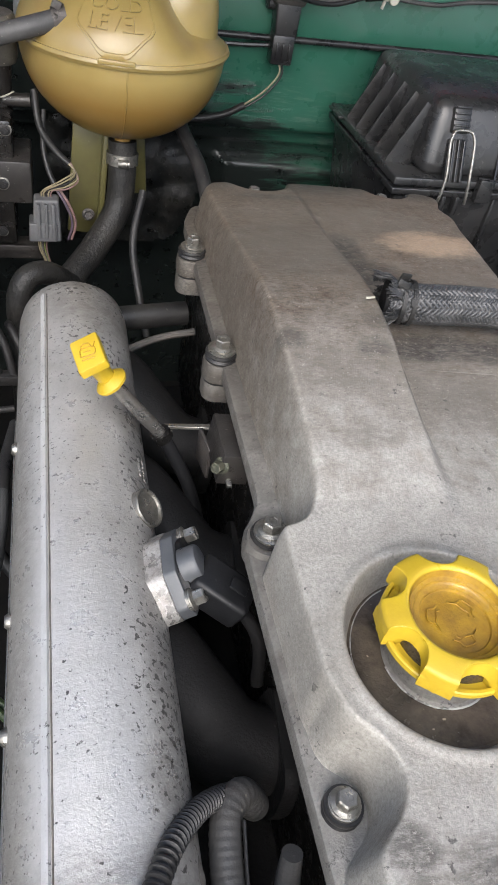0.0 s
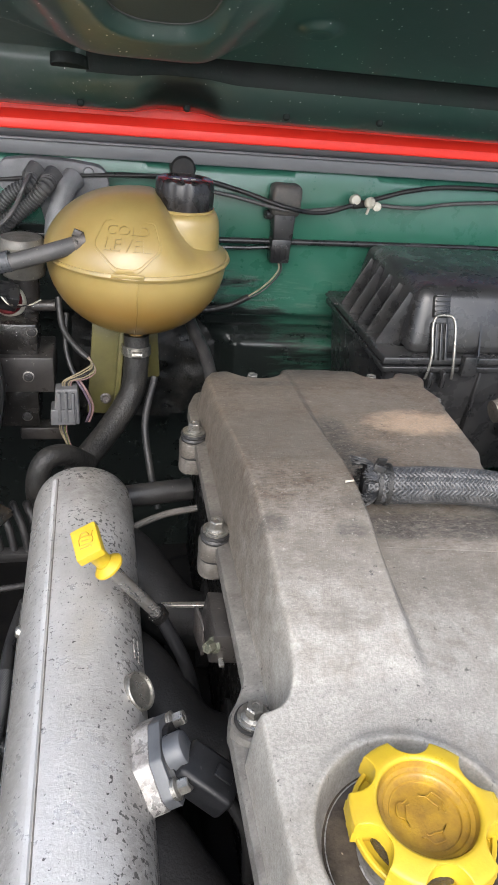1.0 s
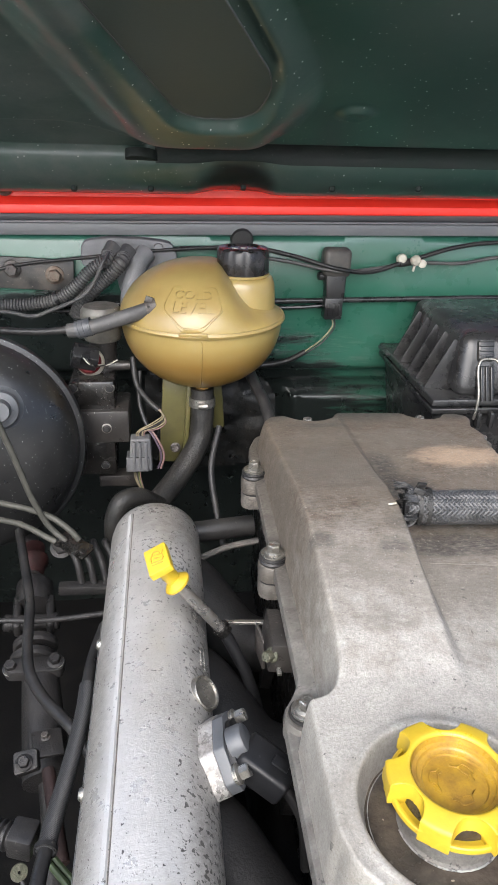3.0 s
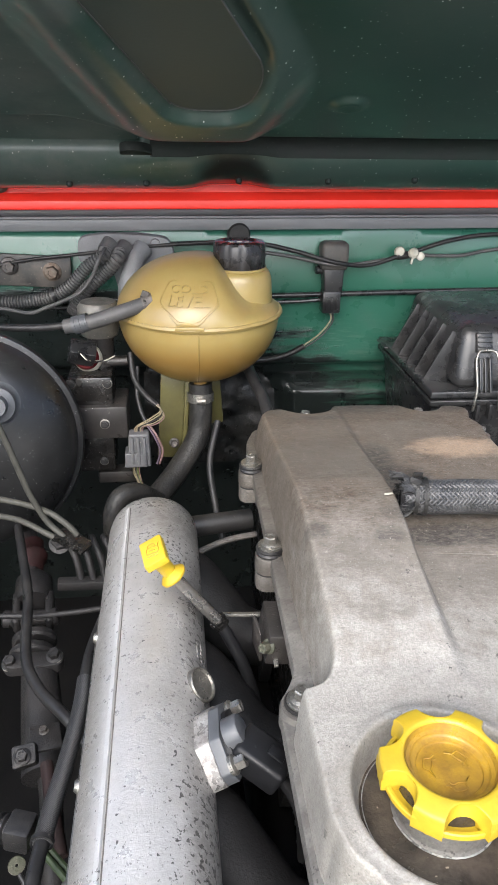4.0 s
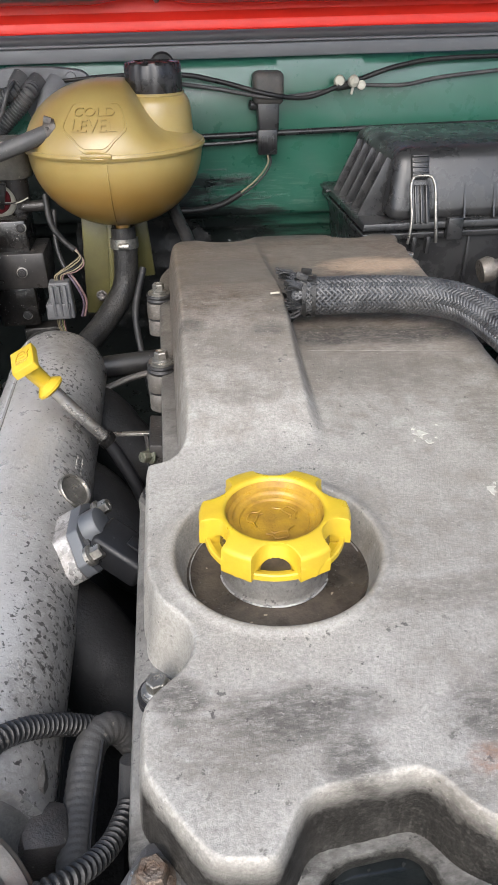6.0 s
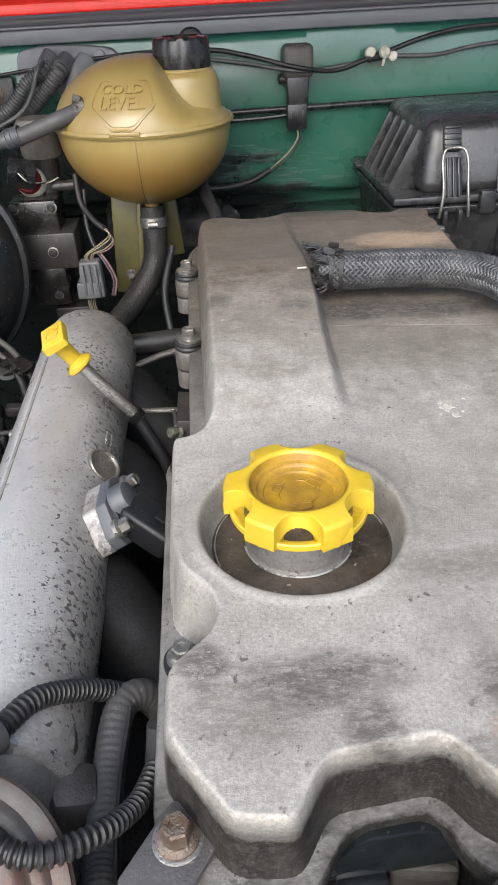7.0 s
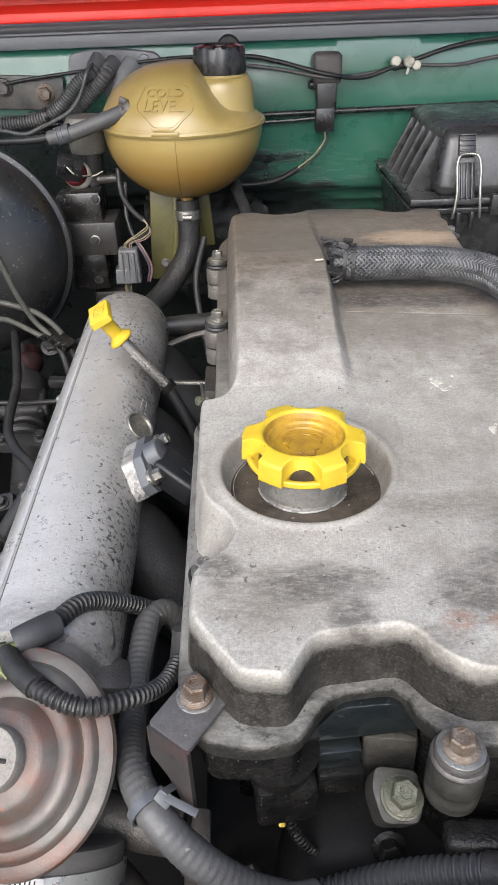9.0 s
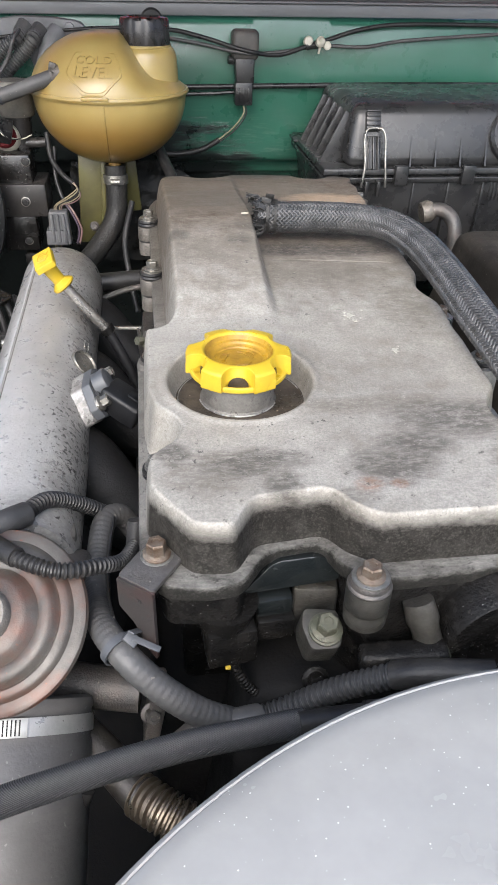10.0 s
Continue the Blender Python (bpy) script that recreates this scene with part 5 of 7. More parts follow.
ring_a = [shield.verts.new(on_dome(x, y, 0.0011)) for x, y in outline]
ring_b = [shield.verts.new(on_dome(x * 0.955 + 0.0005, (y - 0.030) * 0.95 + 0.030, 0.0011)) for x, y in outline]
ring_c = [shield.verts.new(on_dome(x * 1.02, (y - 0.030) * 1.02 + 0.030, -0.0008)) for x, y in outline]
ring_d = [shield.verts.new(on_dome(x * 0.93 + 0.0005, (y - 0.030) * 0.92 + 0.030, -0.0008)) for x, y in outline]
for k in range(len(outline)):
    j = (k + 1) % len(outline)
    for a, b in ((ring_c, ring_a), (ring_a, ring_b), (ring_b, ring_d)):
        shield.faces.new((a[k], a[j], b[j], b[k]))
part("label_shield", shield, TANK, tank, "raised shield outline round the words")
part("strap", box((0.042, 0.006, 0.160), 0.002, pose(-0.089, 0.952, 0.995, 0, 4, 0)), TANK_STRAP, tank, "yellowed plastic mounting leg")
part("strap_edge", box((0.008, 0.020, 0.150), 0.002, pose(-0.068, 0.945, 0.995, 0, 4, 0)), TANK_STRAP, tank, "folded edge of the mounting leg")
part("strap", box((0.026, 0.006, 0.110), 0.002, pose(-0.022, 0.985, 1.015, 0, -4, 0)), TANK_STRAP, tank, "yellowed plastic mounting leg")
part("mould_line", pipe([(TC[0] - 0.006 + 0.0 * a, TC[1] - RAD * 0.988 * math.sin(radians(a)), SEAM - 0.1105 * math.cos(radians(a)) ** 0.92) for a in (30, 40, 50, 60, 70, 80, 88)], 0.0008, 6), TANK, tank, "fine vertical mould line")
bolt(tank, (-0.088, 0.930, 0.950), 0.006, 0.006, BRACKET, (0, -1, 0.2))

# tank hoses
out_hose = thing("tank_outlet_hose", (-0.05, 0.93, 0.9), "black coolant hose under the expansion tank", "hose")
part("hose_body", pipe([(-0.045, 0.930, 1.052), (-0.045, 0.925, 1.010), (-0.052, 0.915, 0.965), (-0.085, 0.880, 0.925), (-0.120, 0.835, 0.90), (-0.150, 0.79, 0.87)], 0.0178, 20), HOSE_DIRTY, out_hose)
oc = part("hose_clip", band((-0.045, 0.929, 1.030), (0, 0.1, 1), 0.0190, 0.014, 0.0015), STEEL, out_hose, "worm-drive hose clip")
part("screw", lathe([(0, 0), (0.005, 0), (0.005, 0.014), (0, 0.014)], 12, aim((-0.052, 0.908, 1.030), (1, 0, 0))), STEEL, oc)
bend = thing("coolant_elbow", (-0.19, 0.75, 0.9), "fat black rubber coolant elbow hose", "hose")
part("elbow", pipe([(-0.115, 0.825, 0.905), (-0.1359, 0.800, 0.933), (-0.1524, 0.785, 0.944), (-0.1676, 0.775, 0.940), (-0.1771, 0.770, 0.915), (-0.178, 0.77, 0.873), (-0.178, 0.76, 0.80), (-0.18, 0.75, 0.70)], 0.0140, 24), HOSE_DIRTY, bend)
ret = thing("tank_return_hose", (-0.2, 0.9, 1.16), "thin grey hose pushed on the tank spout", "hose")
part("hose_body", pipe([(-0.108, 0.880, 1.194), (-0.150, 0.880, 1.180), (-0.200, 0.885, 1.163), (-0.235, 0.89, 1.156)], 0.0105, 18), GREY_RUBBER, ret)
part("thin_hose", pipe([(-0.215, 0.888, 1.160), (-0.28, 0.90, 1.152), (-0.36, 0.92, 1.150), (-0.46, 0.95, 1.15)], 0.0055, 12), RUBBER, ret)
part("hose_clip", band((-0.212, 0.887, 1.161), (-1, 0.1, -0.3), 0.0112, 0.022, 0.0014), GREY, ret)
part("spring_clip", band((-0.117, 0.880, 1.1917), (-1, 0, -0.3), 0.0108, 0.015, 0.0016), BRACKET, ret, "dark spring clip at the spout")
part("clip_tang", box((0.004, 0.012, 0.003), 0.0008, pose(-0.122, 0.868, 1.196, 0, 20, 0)), BRACKET, ret)
for k in range(3):
    part("crimp_ring", band((-0.205 - 0.007 * k, 0.8855, 1.1625 - 0.0018 * k), (-1, 0.1, -0.3), 0.0116, 0.0022, 0.0010), GREY, ret)
part("clip_ear", box((0.010, 0.004, 0.008), 0.001, pose(-0.121, 0.874, 1.205, 0, 20, 0)), BRACKET, ret)

# ---- air filter box ----
airbox = thing("air_filter_box", (0.50, 0.97, 0.95), "black ribbed plastic air filter box with wire clips", "air filter")
X0, X1, Y0, Y1, ZB, ZT = 0.285, 0.74, 0.822, 1.095, 1.066, 1.158


def tapered(low, high, bevel):
    """A closed box between two rectangles (x0, x1, y0, y1, z)."""
    bm = bmesh.new()
    rings = [[bm.verts.new(q) for q in ((r[0], r[2], r[4]), (r[1], r[2], r[4]), (r[1], r[3], r[4]), (r[0], r[3], r[4]))] for r in (low, high)]
    for k in range(4):
        bm.faces.new((rings[0][k], rings[0][(k + 1) % 4], rings[1][(k + 1) % 4], rings[1][k]))
    bm.faces.new(rings[0])
    bm.faces.new(rings[1])
    bmesh.ops.bevel(bm, geom=bm.edges[:], offset=bevel, segments=3, affect="EDGES", profile=0.5)
    return bm


lid = part("lid", tapered((0.321, X1, Y0 + 0.008, Y1, ZB), (0.334, X1 - 0.03, 0.858, Y1 - 0.012, ZT), 0.018), BLACK, airbox, "black plastic lid with stiffening fins")
part("lid_rim", tapered((X0, X1 + 0.006, Y0, Y1 + 0.006, ZB - 0.007), (X0 + 0.001, X1 + 0.005, Y0 + 0.001, Y1 + 0.005, ZB + 0.003), 0.002), BLACK, airbox)
part("base_rim", tapered((X0 + 0.001, X1 + 0.005, Y0 + 0.001, Y1 + 0.005, ZB - 0.020), (X0, X1 + 0.006, Y0, Y1 + 0.006, ZB - 0.011), 0.002), BLACK, airbox)
part("base", tapered((X0 + 0.03, X1 - 0.02, Y0 + 0.03, Y1 - 0.02, 0.86), (X0 + 0.006, X1, Y0 + 0.006, Y1, ZB - 0.008), 0.008), BLACK, airbox, "black plastic lower housing")
part("corner_tab", box((0.020, 0.05, 0.004), 0.001, pose(X0 + 0.004, Y1 - 0.03, ZB + 0.0, 0, 0, 0)), BLACK, airbox)


def fin(a, b, way, height, thick):
    """A thin rib that stands on a slope from a to b."""
    a, b, way = Vector(a), Vector(b), Vector(way)
    s = (b - a).cross(way).normalized() * thick / 2
    bm = bmesh.new()
    q = [a - way * 0.004, b - way * 0.004, b + way * height * 0.35, a + way * height]
    lo, hi = [bm.verts.new(v - s) for v in q], [bm.verts.new(v + s) for v in q]
    bm.faces.new(lo)
    bm.faces.new(hi)
    for k in range(4):
        bm.faces.new((lo[k], lo[(k + 1) % 4], hi[(k + 1) % 4], hi[k]))
    return bm


for k in range(5):
    y = 0.874 + 0.040 * k
    gusset = slab([(X0 + 0.006, ZB - 0.002), (0.328, ZB - 0.002), (0.332, ZT - 0.016), (0.326, ZT - 0.012), (X0 + 0.005, ZB + 0.006)], -0.0012, 0.0012, 0.0006, Matrix.Translation((0, y, 0)) @ Matrix.Rotation(radians(90), 4, "X"))
    part("gusset", gusset, BLACK, lid, "thin triangular stiffening fin" if k == 0 else "", True, 30)
front_n = Vector((0, -0.092, 0.040)).normalized()
for x in (0.428, 0.470, 0.512, 0.555, 0.64, 0.69):
    part("rib", fin((x, Y0 + 0.008, ZB + 0.003), (x + 0.004, 0.860, ZT - 0.014), front_n, 0.005, 0.0025), BLACK, lid, "", True, 30)
tilt = math.degrees(math.atan2(0.040, 0.092))
for x in (0.365, 0.66):
    part("wire_clip", pipe([(x - 0.0200, 0.809, 1.044), (x - 0.0185, 0.808, 1.056), (x - 0.0165, 0.812, 1.080), (x - 0.0170, 0.826, 1.112), (x - 0.013, 0.832, 1.1245), (x - 0.006, 0.834, 1.127), (x + 0.006, 0.834, 1.127),
                            (x + 0.013, 0.832, 1.1245), (x + 0.0170, 0.826, 1.112), (x + 0.0165, 0.812, 1.080), (x + 0.0185, 0.808, 1.056), (x + 0.0200, 0.809, 1.044)], 0.0021, 10, 0.003), STEEL, airbox, "bent bright spring wire clip")
    catch = part("clip_catch", box((0.024, 0.030, 0.012), 0.003, pose(x, 0.850, 1.134, 90 - tilt, 0, 0)), BLACK, airbox)
    for k in range(5):
        part("catch_rib", box((0.022, 0.0025, 0.004), 0.0008, pose(x, 0.8385 + 0.0028 * k, 1.124 + 0.0064 * k, 90 - tilt, 0, 0)), BLACK, catch)
    part("clip_channel", box((0.026, 0.050, 0.008), 0.002, pose(x, 0.834, 1.090, 90 - tilt, 0, 0)), BLACK, airbox)
    for s in (-0.0075, 0.0, 0.0075):
        part("channel_rib", box((0.0028, 0.050, 0.006), 0.0008, pose(x + s, 0.828, 1.091, 90 - tilt, 0, 0)), BLACK, airbox)
    for s in (-0.010, 0.010):
        part("pivot_lug", box((0.006, 0.012, 0.024), 0.0015, pose(x + s, Y0 - 0.006, ZB - 0.026)), BLACK, airbox)
for x in (0.392, 0.505, 0.60):
    part("rim_lug", box((0.022, 0.012, 0.030), 0.002, pose(x + 0.02, Y0 - 0.004, ZB - 0.006)), BLACK, airbox)
for k in range(24):
    part("lower_rib", box((0.003, 0.006, 0.03), 0.0006, pose(0.575 + 0.0065 * k, Y0 + 0.010, ZB - 0.036)), BLACK, airbox)
for x in (0.31, 0.36, 0.44, 0.50, 0.56):
    part("lower_web", box((0.004, 0.014, 0.11), 0.001, pose(x, Y0 + 0.012, ZB - 0.075)), BLACK, airbox)
part("round_boss", lathe([(0, 0), (0.046, 0), (0.046, 0.012), (0.042, 0.016), (0.012, 0.016), (0.010, 0.020), (0, 0.020)], 48, aim((0.607, 0.850, 1.112), (0, -0.092, 0.040))), BLACK, airbox, "round black plastic boss")

union = thing("hose_union", (0.45, 0.76, 0.98), "elbowed metal hose union below the filter box", "pipe fitting")
part("nut", lathe([(0, 0), (0.016, 0), (0.018, 0.012), (0.014, 0.020), (0, 0.020)], 10, aim((0.435, 0.765, 1.015), (1, 0, 0.2))), GRIME, union)
part("elbow", pipe([(0.440, 0.765, 1.018), (0.465, 0.755, 1.022), (0.480, 0.735, 1.005), (0.482, 0.72, 0.95)], 0.011, 16), BRACKET, union, "dull pipe elbow")
shield2 = thing("heat_shield", (0.55, 0.6, 0.85), "dull brown metal heat shield beside the engine", "heat shield")
part("shield_sheet", tapered((0.44, 0.74, 0.40, 0.76, 0.80), (0.47, 0.70, 0.44, 0.70, 1.012), 0.02), BROWN, shield2)

# ---- bulkhead fittings ----
relay = thing("relay_unit", (0.19, 1.09, 1.12), "black plastic connector relay clipped to the green bulkhead", "relay")
part("relay_top", box((0.048, 0.034, 0.048), 0.009, pose(0.191, 1.094, 1.214, 0, 0, 0), 3), DUSTY, relay, "dusty dark grey top")
part("relay_socket", tapered((0.176, 0.207, 1.080, 1.110, 1.150), (0.172, 0.208, 1.080, 1.110, 1.196), 0.003), BLACK, relay)
part("plug", box((0.032, 0.026, 0.038), 0.003, pose(0.189, 1.090, 1.137)), BLACK, relay, "black wiring plug")
for x in (0.180, 0.189, 0.198):
    part("plug_rib", box((0.003, 0.004, 0.022), 0.0006, pose(x, 1.076, 1.136)), BLACK, relay)
part("side_knob", lathe([(0, 0), (0.008, 0), (0.007, 0.01), (0, 0.012)], 16, aim((0.172, 1.097, 1.190), (-1, -0.2, 0))), BLACK, relay)
part("wire", pipe([(0.188, 1.085, 1.122), (0.190, 1.082, 1.105), (0.170, 1.080, 1.080), (0.140, 1.080, 1.058)], 0.0015, 8), WIRE_TAN, relay)
part("wire", pipe([(0.192, 1.085, 1.122), (0.194, 1.082, 1.103), (0.173, 1.080, 1.076), (0.143, 1.080, 1.055)], 0.0015, 8), RUBBER, relay)
part("sleeve", pipe([(0.145, 1.080, 1.060), (0.11, 1.082, 1.042), (0.06, 1.085, 1.034), (0.0, 1.09, 1.04)], 0.005, 10), RUBBER, relay)

rod = thing("brake_pipe", (0.2, 1.10, 1.147), "dark metal pipe running along the bulkhead", "pipe")
part("pipe", pipe([(-0.3, 1.098, 1.140), (0.1, 1.098, 1.146), (0.5, 1.098, 1.152), (0.76, 1.098, 1.152)], 0.0046, 10, 0.04), BLACK, rod)
part("lower_pipe", pipe([(-0.3, 1.099, 1.128), (0.10, 1.099, 1.134), (0.18, 1.099, 1.138)], 0.0032, 8, 0.04), BLACK, rod)
cable = thing("bulkhead_cable", (0.2, 1.09, 1.22), "black twin cables clipped along the bulkhead", "cable")
part("cable", pipe([(-0.20, 1.098, 1.205), (-0.10, 1.095, 1.232), (0.045, 1.088, 1.236), (0.112, 1.085, 1.226), (0.19, 1.070, 1.207), (0.250, 1.083, 1.200), (0.300, 1.088, 1.213), (0.335, 1.092, 1.222), (0.40, 1.094, 1.240), (0.485, 1.096, 1.249), (0.70, 1.098, 1.250)], 0.0036, 10), RUBBER, cable)
part("cable", pipe([(0.04, 1.090, 1.225), (0.112, 1.087, 1.215), (0.19, 1.072, 1.203), (0.260, 1.086, 1.205), (0.326, 1.092, 1.214), (0.41, 1.094, 1.213), (0.489, 1.096, 1.224), (0.72, 1.098, 1.240)], 0.0030, 10), GREY_RUBBER, cable)
part("cable", pipe([(-0.40, 1.095, 1.190), (-0.33, 1.090, 1.208), (-0.23, 1.086, 1.220), (-0.12, 1.085, 1.232), (0.0, 1.088, 1.239)], 0.0028, 10), RUBBER, cable)
part("clip_disc", lathe([(0, -0.006), (0.009, -0.006), (0.009, 0), (0.007, 0.004), (0, 0.005)], 24, aim((0.304, 1.088, 1.221), (-0.1, -1, 0.2))), WHITE, cable, "round off-white cable clip")
knot = lathe([(0, -0.006), (0.008, -0.005), (0.009, 0.002), (0.005, 0.007), (0, 0.008)], 12, aim((0.322, 1.070, 1.222), (0.3, -1, 0.3)))
add(knot, lathe([(0, -0.005), (0.007, -0.004), (0.007, 0.003), (0, 0.006)], 10, aim((0.335, 1.072, 1.216), (-0.2, -1, 0.2))))
add(knot, box((0.004, 0.004, 0.022), 0.001, pose(0.322, 1.072, 1.214, 0, 12, 0)))
part("clip_knot", knot, WHITE, cable, "off-white moulded cable clips")
part("tape_wrap", pipe([(0.300, 1.088, 1.213), (0.335, 1.091, 1.218)], 0.0062, 10), RUBBER, cable)
cushion = thing("bump_stop", (0.03, 1.10, 1.245), "small black rubber stop under the seal", "rubber stop")
part("pad", lathe([(0, -0.012), (0.019, -0.012), (0.019, 0.006), (0.016, 0.010), (0, 0.010)], 28, aim((0.030, 1.105, 1.248), (0, -1, 0))), RUBBER, cushion)

grom = thing("loom_grommet", (-0.16, 1.09, 1.2), "grey moulded rubber loom grommet on the bulkhead", "grommet")
part("plate", slab(rounded([(-0.235, 1.205), (-0.232, 1.246), (-0.19, 1.252), (-0.13, 1.250), (-0.085, 1.244), (-0.075, 1.215), (-0.10, 1.195), (-0.13, 1.150), (-0.17, 1.150), (-0.18, 1.196)], 0.014), -0.012, 0.008, 0.004, Matrix.Translation((0, 1.098, 0)) @ Matrix.Rotation(radians(90), 4, "X")), CHALKY_RUBBER, grom)
for x, z in ((-0.185, 1.238), (-0.108, 1.236)):
    part("button", lathe([(0, 0), (0.008, 0), (0.007, 0.004), (0, 0.005)], 16, aim((x, 1.089, z), (0, -1, 0))), CHALKY_RUBBER, grom)
part("trunk", pipe([(-0.128, 1.088, 1.228), (-0.140, 1.074, 1.216), (-0.147, 1.062, 1.195), (-0.156, 1.058, 1.170), (-0.16, 1.06, 1.13)], 0.0165, 20, taper=(1.0, 0.8)), CHALKY_RUBBER, grom)
for pts in ([(-0.178, 1.080, 1.236), (-0.190, 1.066, 1.226)], [(-0.155, 1.080, 1.230), (-0.168, 1.064, 1.222)]):
    part("outlet", pipe(pts, 0.0125, 16, 0.004, taper=(1.3, 0.95)), GREY_RUBBER, grom, "moulded grommet outlet")
for pts, r in (([(-0.186, 1.070, 1.229), (-0.1904, 1.050, 1.2224), (-0.2147, 1.050, 1.2072), (-0.2431, 1.050, 1.1788), (-0.2733, 1.050, 1.1607), (-0.3102, 1.050, 1.1534), (-0.3514, 1.050, 1.1515), (-0.45, 1.05, 1.152)], 0.0098), ([(-0.163, 1.070, 1.225), (-0.1675, 1.050, 1.2195), (-0.1899, 1.050, 1.1964), (-0.2149, 1.050, 1.1757), (-0.2322, 1.058, 1.1573), (-0.245, 1.07, 1.130)], 0.0112)):
    loom = thing("wiring_loom", pts[2], "black corrugated wiring loom beside the bulkhead grommet", "wiring loom", "looms by the bulkhead")
    part("conduit", pipe(pts, r, 18, ribs=0.0048, depth=0.0022), GREY_RUBBER, loom)
part("thin_wire", pipe([(-0.186, 1.05, 1.235), (-0.1938, 1.03, 1.2238), (-0.2072, 1.03, 1.1959), (-0.2261, 1.03, 1.1728), (-0.2557, 1.03, 1.1576), (-0.2823, 1.03, 1.1475), (-0.3087, 1.03, 1.1389), (-0.3482, 1.03, 1.1462), (-0.42, 1.03, 1.15)], 0.0032, 8), GREY_RUBBER, loom)
part("tie_wrap", band((-0.2700, 1.050, 1.1625), (-0.88, 0, -0.45), 0.0112, 0.006, 0.0014), RUBBER, loom, "black tie wrap")
plate = thing("bracket_plate", (-0.3, 1.09, 1.19), "dirty grey bracket plate with a rusty bolt", "bracket")
part("leaf", box((0.15, 0.006, 0.052), 0.003, pose(-0.322, 1.098, 1.192, 0, 3, 0)), DUSTY, plate)
bolt(plate, (-0.278, 1.092, 1.190), 0.011, 0.010, RUSTY, (0, -1, 0), washer=0.016)
bolt(plate, (-0.345, 1.092, 1.200), 0.010, 0.010, BRACKET, (0, -1, 0), washer=0.016)

# ---- brake servo and valve block ----
servo = thing("brake_servo", (-0.37, 0.80, 1.02), "round black enamelled brake servo speckled with dust", "brake servo")
part("front_shell", lathe([(0, 0.030), (0.040, 0.030), (0.044, 0.024), (0.080, 0.018), (0.120, 0.006), (0.142, -0.012), (0.152, -0.032), (0.154, -0.05), (0.0, -0.05)], 96, aim((-0.372, 0.775, 1.018), (0.10, -1, 0.12))), SERVO, servo)
part("rim", lathe([(0.148, -0.060), (0.160, -0.060), (0.1625, -0.054), (0.160, -0.046), (0.152, -0.044)], 96, aim((-0.372, 0.775, 1.018), (0.10, -1, 0.12))), SERVO, servo, "rolled steel rim")
part("rear_shell", lathe([(0.0, -0.14), (0.10, -0.14), (0.145, -0.10), (0.152, -0.055), (0.0, -0.055)], 64, aim((-0.372, 0.775, 1.018), (0.10, -1, 0.12))), SERVO, servo)
valve = part("check_valve", lathe([(0, 0), (0.026, 0), (0.028, 0.006), (0.022, 0.010), (0.020, 0.016), (0.024, 0.018), (0.022, 0.024), (0.014, 0.026), (0.012, 0.040), (0, 0.040)], 36, aim((-0.304, 0.744, 1.102), (0.16, -1, 0.25))), GREY, servo, "ribbed grey check valve")
res = thing("brake_reservoir_pipe", (-0.21, 0.95, 1.1), "dirty brake fitting with a red warning cap", "brake fitting")
part("barrel", lathe([(0, 1.07), (0.019, 1.07), (0.020, 1.10), (0.021, 1.125), (0, 1.125)], 32, pose(-0.195, 0.965, 0)), BLOCK, res)
part("reservoir_cap", lathe([(0, 1.122), (0.027, 1.122), (0.029, 1.128), (0.029, 1.152), (0.031, 1.155), (0.031, 1.166), (0.026, 1.173), (0, 1.174)], 36, pose(-0.195, 0.965, 0)), TAUPE, res, "dirty pale reservoir cap")
part("cap_cup", lathe([(0, 0), (0.021, 0), (0.021, 0.014), (0.018, 0.018), (0, 0.018)], 28, aim((-0.213, 0.945, 1.090), (0, -0.8, 0.45))), WHITE, res, "pale plastic cup")
part("red_disc", lathe([(0, 0), (0.0185, 0), (0.0185, 0.012), (0.016, 0.015), (0, 0.015)], 28, aim((-0.214, 0.934, 1.095), (0, -0.8, 0.35))), REDCAP, res, "red plastic ring")
part("plug", box((0.038, 0.028, 0.028), 0.003, pose(-0.218, 0.914, 1.110, 35, 14, 10)), BLACK, res, "square dark grey plug")
part("plug_latch", box((0.010, 0.006, 0.020), 0.001, pose(-0.217, 0.898, 1.112, 35, 14, 10)), SOOTY, res)
part("side_spigot", pipe([(-0.20, 0.955, 1.082), (-0.17, 0.955, 1.082), (-0.155, 0.955, 1.083)], 0.008, 12), BLOCK, res)
part("wire", pipe([(-0.220, 0.894, 1.118), (-0.209, 0.890, 1.106), (-0.203, 0.912, 1.098), (-0.186, 0.92, 1.095), (-0.172, 0.93, 1.099)], 0.0010, 6), WHITE, res)
part("wire", pipe([(-0.216, 0.894, 1.118), (-0.205, 0.892, 1.102), (-0.195, 0.912, 1.096), (-0.176, 0.93, 1.096)], 0.0010, 6), RUBBER, res)
block = thing("valve_block", (-0.21, 0.93, 0.92), "black painted brake valve block with screws", "valve block")
part("upper_body", box((0.066, 0.07, 0.050), 0.004, pose(-0.210, 0.936, 1.050)), SPECKLED, block)
part("mid_plate", box((0.078, 0.080, 0.052), 0.003, pose(-0.196, 0.930, 1.006)), BLOCK, block, "dusty steel band")
part("lower_body", box((0.058, 0.07, 0.065), 0.004, pose(-0.209, 0.936, 0.952)), SPECKLED, block)
for x, z in ((-0.237, 1.066), (-0.184, 1.065), (-0.1905, 1.006), (-0.197, 0.9375)):
    bolt(block, (x, 0.885 if z < 1.03 and z > 0.97 else 0.900, z), 0.0045, 0.003, SHAFT, (0, -1, 0.1), washer=0.0075, name="screw")
part("bracket_leg", box((0.06, 0.03, 0.02), 0.003, pose(-0.18, 0.93, 0.90)), BLOCK, block)
